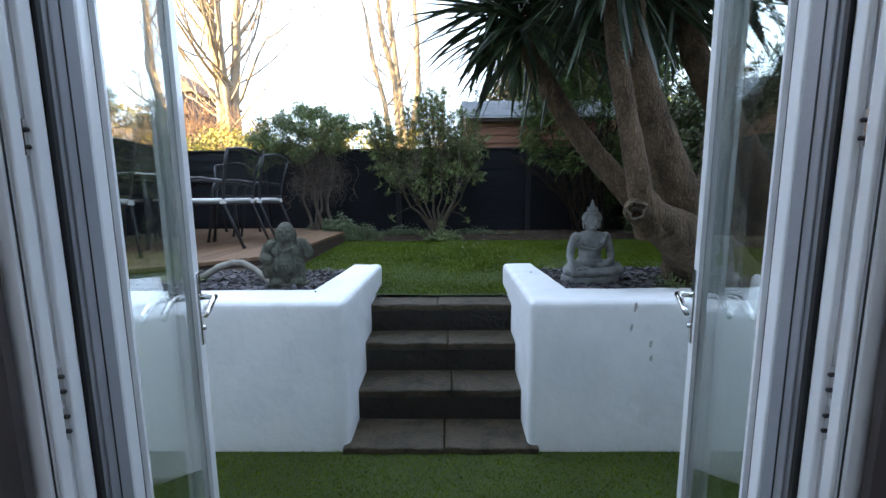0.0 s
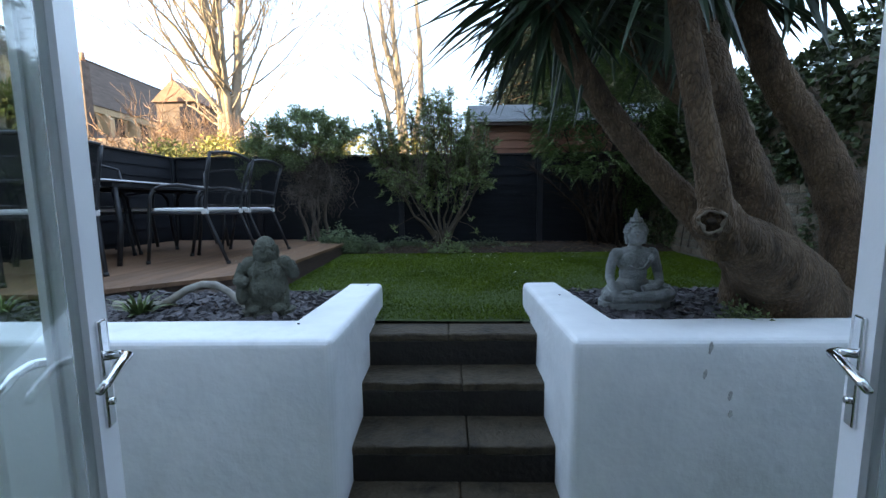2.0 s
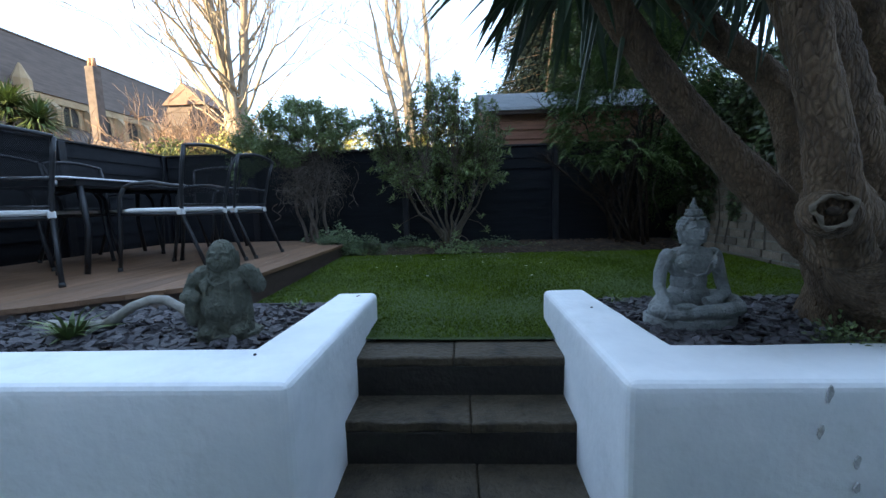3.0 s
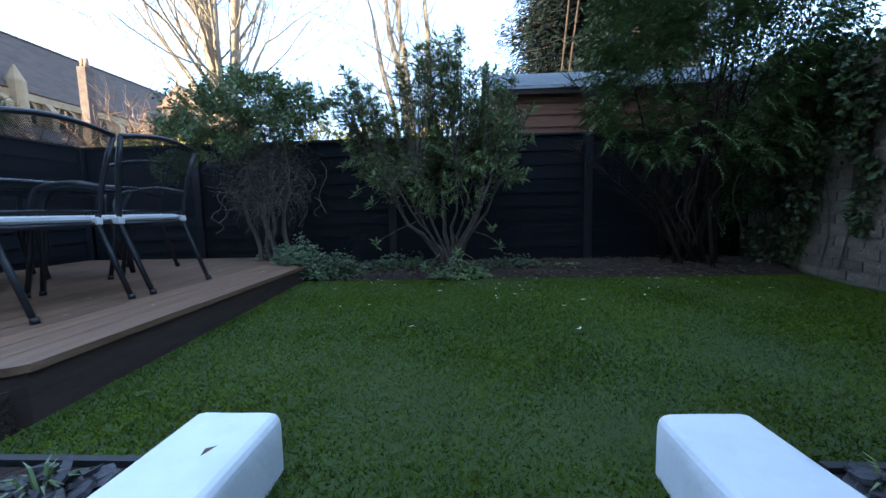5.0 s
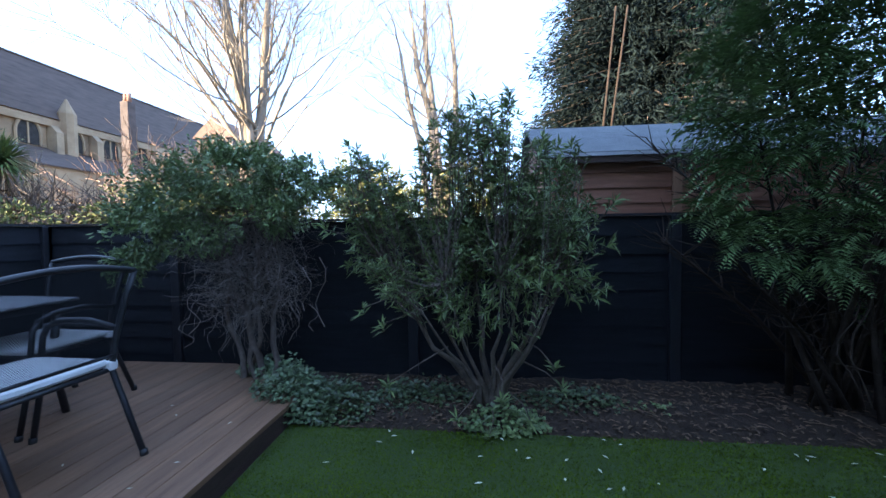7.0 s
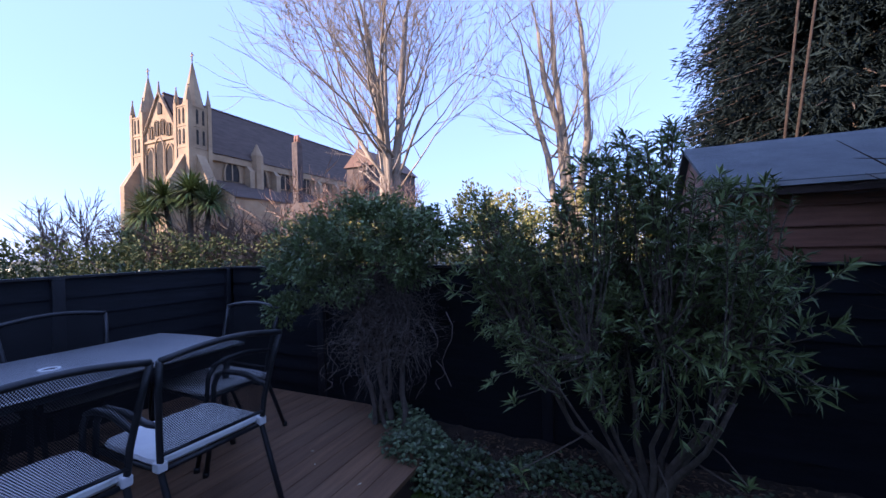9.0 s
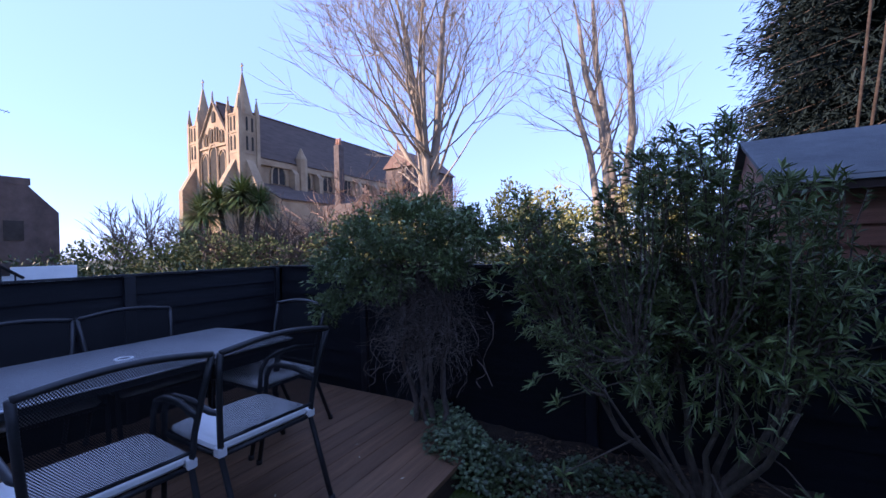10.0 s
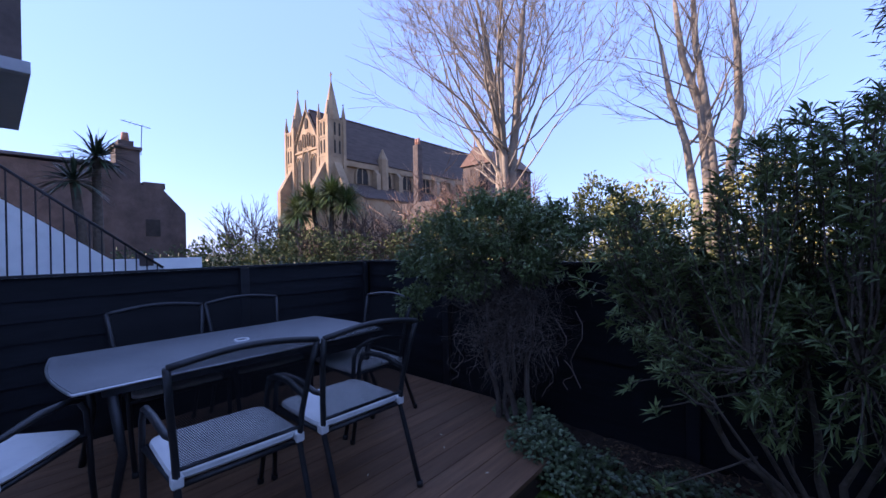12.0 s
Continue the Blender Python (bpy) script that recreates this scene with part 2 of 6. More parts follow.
FELT = mat("grey_roof_felt", (0.075, 0.083, 0.09), (0.125, 0.135, 0.14), 4, 0.85, 0.5, 150)
FELT_EDGE = mat("pale_felt_edge", (0.3, 0.31, 0.32), (0.4, 0.41, 0.42), 4, 0.8, 0.2, 100)
CHAIR_METAL = mat("anthracite_steel", (0.018, 0.019, 0.022), (0.032, 0.033, 0.037), 20, 0.42, 0.08, 120, metal=0.3)
MESH = mesh_fabric("woven_black_mesh", (0.008, 0.0085, 0.0105), 0.0085, 0.35)
TABLE_TOP = mat("frosted_grey_tabletop", (0.12, 0.125, 0.135), (0.18, 0.185, 0.195), 3, 0.35, 0.25, 350, dirt=(0.16, 0.16, 0.155), dirt_scale=5, dirt_amount=0.5)
TABLE_RIM = mat("silver_table_rim", (0.42, 0.43, 0.45), (0.55, 0.56, 0.57), 8, 0.3, 0.0, metal=0.7)
CUSHION = mat("off_white_cushion", (0.60, 0.60, 0.60), (0.72, 0.715, 0.70), 6, 0.85, 0.35, 260, dirt=(0.45, 0.44, 0.41), dirt_scale=6, dirt_amount=0.4)
CHURCH_STONE = mat("golden_church_stone", (0.24, 0.165, 0.095), (0.39, 0.285, 0.17), 0.35, 0.9, 0.7, 2.5, dirt=(0.13, 0.105, 0.08), dirt_scale=0.15, dirt_amount=0.7)
CHURCH_ROOF = mat("brown_church_tiles", (0.055, 0.036, 0.027), (0.10, 0.068, 0.052), 0.5, 0.85, 0.6, 3, stretch=(1, 1, 6))
CHURCH_GLASS = mat("leaded_dark_glass", (0.03, 0.028, 0.026), (0.06, 0.055, 0.05), 2, 0.9, 0.2, 8, spec=0.1)
# brick darkened in its colour so the side house looks backlit
TOWN_BRICK = mat("shaded_town_brick", (0.062, 0.046, 0.040), (0.125, 0.095, 0.082), 1.5, 0.9, 0.5, 12)
TOWN_ROOF = mat("dark_slate_roof", (0.055, 0.055, 0.062), (0.105, 0.10, 0.11), 1.5, 0.75, 0.4, 12)
RED_ROOF = mat("red_clay_roof", (0.13, 0.075, 0.055), (0.2, 0.12, 0.09), 1.5, 0.85, 0.5, 12)
CLAY = mat("clay_chimney_pot", (0.26, 0.13, 0.085), (0.36, 0.20, 0.13), 5, 0.85, 0.2, 40)
GROUND = mat("far_ground_grass", (0.05, 0.055, 0.03), (0.09, 0.09, 0.05), 0.4, 0.95, 0.5, 6)
STAIN = mat("grey_wall_stain", (0.34, 0.34, 0.335), (0.5, 0.5, 0.49), 30, 0.85, 0.4, 60)
PETAL = mat("pale_fallen_leaf", (0.45, 0.46, 0.33), (0.62, 0.62, 0.5), 20, 0.6, 0.0, island=0.3)


# ---- mesh tools ----
class Build:
    """Collects vertices and faces of one mesh."""

    def __init__(self):
        self.v, self.f = [], []

    def add(self, verts, faces):
        k = len(self.v)
        self.v.extend(tuple(p) for p in verts)
        self.f.extend(tuple(i + k for i in face) for face in faces)
        return self

    def box(self, x0, y0, z0, x1, y1, z1, m=None):
        vs = [Vector((x, y, z)) for z in (z0, z1) for x, y in ((x0, y0), (x1, y0), (x1, y1), (x0, y1))]
        if m is not None:
            vs = [m @ p for p in vs]
        return self.add(vs, [(3, 2, 1, 0), (4, 5, 6, 7), (0, 1, 5, 4), (1, 2, 6, 5), (2, 3, 7, 6), (3, 0, 4, 7)])

    def prism(self, outline, z0, z1, m=None):
        n = len(outline)
        vs = [Vector((x, y, z)) for z in (z0, z1) for x, y in outline]
        if m is not None:
            vs = [m @ p for p in vs]
        return self.add(vs, [tuple(range(n - 1, -1, -1)), tuple(range(n, 2 * n))] + [(i, (i + 1) % n, n + (i + 1) % n, n + i) for i in range(n)])

    def tube(self, pts, radii, n=8, cap=True, wobble=0.0):
        pts = [Vector(p) for p in pts]
        if isinstance(radii, (int, float)):
            radii = [radii] * len(pts)
        side = None
        vs = []
        for i, p in enumerate(pts):
            d = (pts[min(i + 1, len(pts) - 1)] - pts[max(i - 1, 0)]).normalized()
            if side is None:
                side = d.orthogonal().normalized()
            side = (side - d * side.dot(d)).normalized()
            up = d.cross(side)
            for k in range(n):
                a = 2 * math.pi * k / n
                r = radii[i] * (1 + (wobble * (noise.noise(p * 9 + Vector((math.cos(a), math.sin(a), 0)) * 1.7)) if wobble else 0))
                vs.append(p + side * (r * math.cos(a)) + up * (r * math.sin(a)))
        fs = [(i * n + k, i * n + (k + 1) % n, (i + 1) * n + (k + 1) % n, (i + 1) * n + k) for i in range(len(pts) - 1) for k in range(n)]
        if cap and n > 2:
            fs += [tuple(range(n - 1, -1, -1)), tuple(range((len(pts) - 1) * n, len(pts) * n))]
        return self.add(vs, fs)

    def ball(self, c, r, m=None, nu=14, nv=10):
        rx, ry, rz = (r, r, r) if isinstance(r, (int, float)) else r
        vs = []
        for j in range(nv + 1):
            b = -math.pi / 2 + math.pi * j / nv
            for i in range(nu):
                a = 2 * math.pi * i / nu
                p = Vector((rx * math.cos(b) * math.cos(a), ry * math.cos(b) * math.sin(a), rz * math.sin(b)))
                vs.append(Vector(c) + (m @ p if m is not None else p))
        return self.add(vs, [(j * nu + i, j * nu + (i + 1) % nu, (j + 1) * nu + (i + 1) % nu, (j + 1) * nu + i) for j in range(nv) for i in range(nu)])

    def leaf(self, p, d, length, width, up=None, fold=0.25, droop=0.0):
        """A pointed leaf, folded along its rib."""
        d = d.normalized()
        s = d.cross(up if up is not None else Vector((random.uniform(-1, 1), random.uniform(-1, 1), random.uniform(-1, 1))))
        if s.length < 1e-4:
            s = d.orthogonal()
        s.normalize()
        nrm = s.cross(d)
        mid = p + d * (length * 0.45)
        tip = p + d * length - Vector((0, 0, droop * length))
        return self.add([p, mid + s * width * 0.5 + nrm * width * fold, tip, mid - s * width * 0.5 + nrm * width * fold], [(0, 1, 2), (0, 2, 3)])

    def mesh(self, name, material, smooth=False):
        me = bpy.data.meshes.new(name)
        me.from_pydata(self.v, [], self.f)
        me.materials.append(material)
        if smooth:
            me.polygons.foreach_set("use_smooth", [True] * len(me.polygons))
        me.update()
        return me


def thing(name, label, category, group="", at=None, kind=""):
    ob = new(name)
    ob.empty_display_size = 0.1
    if at is not None:
        ob.matrix_world = at
    return tagged(ob, label, category, group, kind)


def part(name, b, material, parent=None, label="", smooth=False, bevel=0.0, at=None):
    ob = new(name, b.mesh(name, material, smooth) if isinstance(b, Build) else b)
    ob.parent = parent
    if at is not None:
        ob.matrix_basis = at
    if bevel:
        md = ob.modifiers.new("bevel", "BEVEL")
        md.width, md.segments, md.limit_method, md.angle_limit = bevel, 3, "ANGLE", radians(40)
    return tagged(ob, label)


def solid(name, b, material, label, category, kind="", group="", smooth=False, bevel=0.0):
    return tagged(part(name, b, material, None, "", smooth, bevel), label, category, group, kind)


def rnd_dir(zmin=-1.0, zmax=1.0):
    z = random.uniform(zmin, zmax)
    a = random.uniform(0, 2 * math.pi)
    r = math.sqrt(max(0, 1 - z * z))
    return Vector((r * math.cos(a), r * math.sin(a), z))


# ---- ground, patio, walls, steps ----
def lawn_z(y):
    return 0.585 + 0.028 * (max(y, 3.0) - 3.0)


solid("ground", Build().box(-900, -900, -0.4, 900, 900, -0.06), GROUND, "rough grassy ground reaching to the horizon", "ground", "structure")
solid("ground_garden_1", Build().box(-4.1, 3.22, -0.05, 2.88, 6.72, 0.5), SOIL, "dark raised earth of the garden terrace", "soil", "structure")
solid("ground_garden_2", Build().box(-4.1, 2.58, -0.05, -0.72, 3.22, 0.4), SOIL, "dark raised earth of the garden terrace", "soil", "structure")
solid("ground_garden_3", Build().box(0.72, 2.58, -0.05, 2.88, 3.22, 0.4), SOIL, "dark raised earth of the garden terrace", "soil", "structure")
solid("patio", Build().box(-4.1, 1.13, -0.05, 2.88, 2.4, 0.0), TURF, "sunken patio laid with dark green artificial turf", "turf", "structure")


def lawn():
    b = Build()
    ys = [3.2 + (5.95 - 3.2) * i / 12 for i in range(13)]
    xs = [-1.42 + (2.86 + 1.42) * i / 16 for i in range(17)]
    vs = [(x, y, lawn_z(y) + 0.008 * noise.noise(Vector((x * 2, y * 2, 0)))) for y in ys for x in xs]
    b.add(vs, [(j * 17 + i, j * 17 + i + 1, (j + 1) * 17 + i + 1, (j + 1) * 17 + i) for j in range(12) for i in range(16)])
    return solid("lawn", b, TURF, "flat dark green artificial lawn with a few fallen leaves", "lawn", "structure", smooth=True)


lawn()


def turf_blades(name, x0, x1, y0, y1, zf, count, label, skip=None):
    b = Build()
    made = 0
    while made < count:
        x, y = random.uniform(x0, x1), random.uniform(y0, y1)
        made += 1
        if skip and skip(x, y):
            continue
        z = zf(y) - 0.002
        a = random.uniform(0, 2 * math.pi)
        h = random.uniform(0.009, 0.017)
        w = 0.003
        lx, ly = random.gauss(0, 0.013), random.gauss(0, 0.013)
        c, s = math.cos(a) * w, math.sin(a) * w
        b.add([(x - c, y - s, z), (x + c, y + s, z), (x + lx, y + ly, z + h)], [(0, 1, 2)])
    return solid(name, b, TURF_BLADE, label, "turf", "stuff")


turf_blades("lawn_pile", -1.41, 2.84, 3.22, 5.95, lawn_z, 170000, "short green plastic pile of the artificial lawn")
turf_blades("patio_pile", -2.2, 2.4, 1.25, 2.3, lambda y: 0.0, 50000, "short green plastic pile of the patio turf")


def retaining_wall(name, sign, label):
    """An L of rendered masonry: the front run, and the return beside the steps, with soft rounded arrises."""
    xi0, xi1 = (0.462, 0.485) if sign < 0 else (0.442, 0.478)
    xo = 4.1 if sign < 0 else 2.88
    xm = xi1 + 0.235
    xf = xi0 + (xi1 - xi0) * 0.25
    plan = [(xi0, 2.295), (xm, 2.295), (xo, 2.295), (xo, 2.60), (xm, 2.60), (xf, 2.60), (xm, 3.545), (xi1, 3.545)]
    bm = bmesh.new()
    lo = [bm.verts.new((sign * x, y, -0.04)) for x, y in plan]
    for face in ((0, 1, 4, 5), (1, 2, 3, 4), (5, 4, 6, 7)):
        bm.faces.new([lo[i] for i in face])
    got = bmesh.ops.extrude_face_region(bm, geom=bm.faces[:])
    for e in got["geom"]:
        if isinstance(e, bmesh.types.BMVert):
            e.co.z = 0.787 - 0.024 * max(0, e.co.y - 2.3)
    bmesh.ops.recalc_face_normals(bm, faces=bm.faces[:])
    me = bpy.data.meshes.new(name)
    bm.to_mesh(me)
    bm.free()
    me.materials.append(WHITE_RENDER)
    me.polygons.foreach_set("use_smooth", [True] * len(me.polygons))
    ob = new(name, me)
    md = ob.modifiers.new("bevel", "BEVEL")
    md.width, md.segments, md.limit_method, md.angle_limit = 0.032, 4, "ANGLE", radians(40)
    md.harden_normals = False
    sub = ob.modifiers.new("sub", "SUBSURF")
    sub.subdivision_type, sub.levels, sub.render_levels = "SIMPLE", 4, 4
    tex = bpy.data.textures.new(name, "CLOUDS")
    tex.noise_scale = 0.3
    dp = ob.modifiers.new("uneven", "DISPLACE")
    dp.texture, dp.strength, dp.mid_level, dp.texture_coords = tex, 0.007, 0.5, "GLOBAL"
    return tagged(ob, label, "garden wall", "white retaining walls", "structure")


retaining_wall("wall_retaining_1", -1, "white painted rendered retaining wall with rounded top edges")
retaining_wall("wall_retaining_2", 1, "white painted rendered retaining wall with grey drip stains")


def steps():
    st = thing("garden_steps", "worn dark stone garden steps between white walls", "steps", kind="structure")
    levels = [(2.27, 0.035), (2.53, 0.21), (2.78, 0.39), (3.005, 0.572), (3.24, 0.572)]
    for i in range(4):
        y0, z = levels[i]
        y1 = levels[i + 1][0] + (0.03 if i < 3 else 0.0)
        zprev = levels[i - 1][1] if i else -0.04
        part("riser", Build().box(-0.49, y0 + 0.005, zprev - 0.02, 0.49, y0 + 0.09, z - 0.044), STEP_RISER, st, "dark stone riser", bevel=0.006)
        split = (0.02, 0.06, 0.04, -0.03)[i]
        for x0, x1 in ((-0.495, split - 0.0015), (split + 0.0015, 0.495)):
            n = 14
            front = [(x0 + (x1 - x0) * k / n, y0 + 0.010 * noise.noise(Vector((9 * (x0 + (x1 - x0) * k / n), i * 3.1, 0))) + (0.006 * random.random() if 0 < k < n else 0)) for k in range(n + 1)]
            b = Build().prism(front + [(x1, y1), (x0, y1)], z - 0.045, z)
            b.v = [(x, y, zz + 0.007 * noise.noise(Vector((x * 6, y * 5, i)))) for x, y, zz in b.v]
            part("tread_slab", b, STEP_STONE, st, bevel=0.010)
    return st


steps()


def slate_bed(name, area, z, count, label):
    x0, x1, y0, y1 = area
    b = Build()
    for _ in range(count):
        x, y = random.uniform(x0, x1), random.uniform(y0, y1)
        l, w, t = random.uniform(0.018, 0.042), random.uniform(0.012, 0.026), random.uniform(0.003, 0.007)
        m = Matrix.Translation((x, y, z + random.uniform(-0.012, 0.016))) @ Euler((random.gauss(0, 0.28), random.gauss(0, 0.28), random.uniform(0, 6.3))).to_matrix().to_4x4()
        k = random.randint(5, 6)
        out = [(l * math.cos(6.283 * j / k) * random.uniform(0.7, 1.1), w * math.sin(6.283 * j / k) * random.uniform(0.7, 1.1)) for j in range(k)]
        b.prism(out, -t, t, m)
    return solid(name, b, SLATE, label, "slate chips", "stuff")


solid("ground_bed_1", Build().prism([(-4.1, 2.58), (-0.72, 2.58), (-0.72, 3.33), (-1.44, 3.33), (-1.44, 3.69), (-2.25, 3.0), (-4.1, 3.0)], 0.4, 0.735), SOIL, "dark earth under slate in the bed", "soil", "structure")
solid("ground_bed_2", Build().box(0.715, 2.58, 0.4, 2.88, 3.34, 0.735), SOIL, "dark earth under slate in the bed", "soil", "structure")
slate_bed("slate_chips_1", (-2.6, -0.74, 2.61, 3.3), 0.742, 2600, "plum grey slate chips mulching the bed")
slate_bed("slate_chips_2", (0.74, 2.4, 2.61, 3.31), 0.742, 2600, "plum grey slate chips mulching the bed")
solid("lawn_edging_1", Build().box(0.72, 3.335, 0.5, 2.86, 3.355, 0.748), RUBBER, "black edging board between slate and lawn", "edging", "structure")
solid("lawn_edging_2", Build().box(-1.42, 3.335, 0.5, -0.72, 3.355, 0.748), RUBBER, "black edging board between slate and lawn", "edging", "structure")
def soil_border():
    """Lumpy earth that rises from the lawn's edge to the fence."""
    b = Build()
    nx, ny = 130, 22
    for j in range(ny + 1):
        for i in range(nx + 1):
            x = -2.9 + 5.78 * i / nx
            front = 5.95 + max(0.0, -1.42 - x) * 0.5 + 0.035 * noise.noise(Vector((x * 3, 0, 5)))
            t = j / ny
            y = front + (6.73 - front) * t
            z = lawn_z(5.95) - 0.01 + 0.075 * min(1.0, t * 3.5) + 0.022 * noise.noise(Vector((x * 6, y * 6, 0))) + 0.012 * noise.noise(Vector((x * 22, y * 22, 3)))
            b.add([(x, y, z)], [])
    for j in range(ny):
        for i in range(nx):
            k = j * (nx + 1) + i
            b.f.append((k, k + 1, k + nx + 2, k + nx + 1))
    solid("ground_border", b, SOIL, "dark lumpy soil border along the foot of the fence", "soil", "structure", smooth=True)


soil_border()


# ---- deck ----
def deck_range(x):
    y0 = 3.03 + max(0.0, x + 2.25) * (0.71 / 0.83)
    y1 = 6.70 if x < -2.27 else 6.70 - (x + 2.27) * (0.64 / 0.85)
    return y0, y1


def deck():
    dk = thing("deck", "raised brown stained timber deck with cut corners", "deck", kind="structure")
    top = 0.805
    x = -1.42
    w = 0.143
    first = True
    while x > -4.08:
        ww = 0.16 if first else w
        a, c = x - ww + 0.005, x
        (a0, a1), (c0, c1) = deck_range(a), deck_range(c)
        part("deck_board", Build().prism([(a, a0), (c, c0), (c, c1), (a, a1)], top - 0.028, top), DECK, dk)
        x -= ww
        first = False
    rim = [(-1.435, 6.05), (-1.435, 3.74), (-2.25, 3.045), (-4.1, 3.045)]
    for p, q in zip(rim, rim[1:] ):
        d = (Vector((*q, 0)) - Vector((*p, 0)))
        nrm = Vector((-d.y, d.x, 0)).normalized() * 0.03
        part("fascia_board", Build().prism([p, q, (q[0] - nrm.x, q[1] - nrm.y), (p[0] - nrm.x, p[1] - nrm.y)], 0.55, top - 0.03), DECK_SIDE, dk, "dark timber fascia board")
    p, q = (-1.435, 6.05), (-2.27, 6.68)
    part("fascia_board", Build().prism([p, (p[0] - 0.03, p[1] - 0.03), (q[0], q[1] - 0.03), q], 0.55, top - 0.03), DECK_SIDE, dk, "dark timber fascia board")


deck()


# ---- fences ----
def fence(name, p, q, posts, zb, zt, label, inward):
    """Lapped boards between posts, from p to q; inward: the side that faces the garden."""
    fn = thing(name, label, "fence", "garden fences", kind="structure")
    p, q = Vector((*p, 0)), Vector((*q, 0))
    d = (q - p).normalized()
    inn = Vector((*inward, 0))
    length = (q - p).length
    cuts = [0.0] + list(posts) + [length]
    rows = 10
    h = (zt - zb) / rows
    for s0, s1 in zip(cuts, cuts[1:]):
        for r in range(rows):
            z = zb + r * h
            a, c = p + d * (s0 + 0.04), p + d * (s1 - 0.04)
            off0, off1 = 0.013 + random.uniform(0, 0.003), 0.002
            vs = []
            for e in (a, c):
                vs += [e + inn * off0 + Vector((0, 0, z)), e + inn * off1 + Vector((0, 0, z + h + 0.012)), e - inn * 0.012 + Vector((0, 0, z + h + 0.012)), e - inn * 0.004 + Vector((0, 0, z))]
            part("board", Build().add(vs, [(0, 1, 2, 3), (7, 6, 5, 4), (0, 4, 5, 1), (1, 5, 6, 2), (2, 6, 7, 3), (3, 7, 4, 0)]), FENCE, fn)
        a, c = p + d * s0, p + d * s1
        perp = inn * 0.03
        part("capping", Build().prism([tuple((a + perp).xy), tuple((c + perp).xy), tuple((c - perp).xy), tuple((a - perp).xy)], zt + 0.014, zt + 0.032), FENCE_POST, fn)
    for s in cuts:
        c = p + d * s
        part("post", Build().box(c.x - 0.04, c.y - 0.04, zb - 0.25, c.x + 0.04, c.y + 0.04, zt + 0.012), FENCE_POST, fn, bevel=0.005)
    return fn


fence("fence_back", (-4.14, 6.77), (2.9, 6.77), (1.275, 3.40, 5.45), 0.58, 2.005, "blue-black painted lapped board fence", (0, -1))
fence("fence_side", (-4.14, 2.2), (-4.14, 6.73), (1.5, 3.1), 0.58, 2.005, "blue-black painted lapped board fence beside the deck", (1, 0))


# ---- side wall with bricks ----
def side_wall():
    w = thing("wall_side", "old weathered brick boundary wall under ivy", "brick wall", kind="structure")
    part("wall_core", Build().box(2.915, 3.30, 0.0, 3.12, 6.75, 2.30), MORTAR, w, "recessed old lime mortar")
    shared = [Build().box(0, 0.004 * k, 0, 0.05, 0.222 + 0.003 * k, 0.07 + 0.002 * k).mesh("brick", BRICK) for k in range(3)]
    rest = Build()
    row = 0
    z = 0.50
    while z < 2.25:
        y = 3.30 + (0.118 if row % 2 else 0.0)
        while y < 6.5:
            off = random.uniform(0, 0.008)
            if 3.5 < y and z < 1.62:
                part("brick", random.choice(shared), None, w, at=Matrix.Translation((2.897 + off, y, z)) @ Euler((random.gauss(0, 0.01), 0, random.gauss(0, 0.01))).to_matrix().to_4x4())
            else:
                rest.box(2.90 + off, y, z, 2.93, y + 0.222, z + 0.07)
            y += 0.236
        z += 0.086
        row += 1
    tagged(part("upper_bricks", rest, BRICK, w), kind="stuff")


solid("wall_white_side", Build().box(2.89, 1.12, 0.0, 3.12, 3.295, 2.22), WHITE_RENDER, "white painted rendered side wall", "garden wall", "structure", bevel=0.05)


def drip_stain(x, z, w, h):
    b = Build()
    n = 14
    vs = [(x + w * math.cos(6.283 * i / n) * random.uniform(0.5, 1.1) + 0.25 * h * math.sin(6.283 * i / n) * 0.5, 2.2885, z + h * math.sin(6.283 * i / n) * random.uniform(0.7, 1.1)) for i in range(n)]
    b.add(vs + [(a, 2.2925, c) for a, _, c in vs], [tuple(range(n)), tuple(range(2 * n - 1, n - 1, -1))] + [(i, n + i, n + (i + 1) % n, (i + 1) % n) for i in range(n)])
    return solid("drip_stain", b, STAIN, "grey drip stain on the white wall", "stain", group="stains on the white wall")


for sx, sz, sw, sh in ((0.942, 0.752, 0.008, 0.026), (0.928, 0.652, 0.008, 0.019), (1.026, 0.568, 0.009, 0.019), (1.03, 0.496, 0.008, 0.017)):
    drip_stain(sx, sz, sw, sh)


for dx, dy in ((-0.675, 2.52), (-2.05, 2.44), (0.61, 3.1)):
    solid("wall_pebble", Build().ball((dx, dy, 0.788 - 0.024 * (dy - 2.3)), (0.006, 0.005, 0.004), nu=8, nv=6), RUBBER, "tiny dark pebble on the white wall", "pebble", group="specks on the white wall", smooth=True)

# ---- our house: wall, room, french doors ----
OX0, OX1, OZ = -0.589, 0.657, 2.14     # door opening
# outer wall is unseen; kept low and pale to bring light to the patio
house = thing("wall_house", "pale rendered rear wall of the house", "house wall", kind="structure")
part("wall_run", Build().box(-6.5, 0.97, -0.05, OX0, 1.125, 2.95), HOUSE_BRICK, house)
part("wall_run", Build().box(OX1, 0.97, -0.05, 7.0, 1.125, 2.95), HOUSE_BRICK, house)
part("wall_lintel", Build().box(OX0, 0.97, OZ, OX1, 1.125, 2.95), HOUSE_BRICK, house)
part("wall_lining", Build().box(-2.4, 0.955, 0, OX0 + 0.024, 0.967, 2.45), DARK_ROOM, house, "dark brown painted inner wall")
part("wall_lining", Build().box(OX1 - 0.024, 0.955, 0, 2.4, 0.967, 2.45), DARK_ROOM, house, "dark brown painted inner wall")
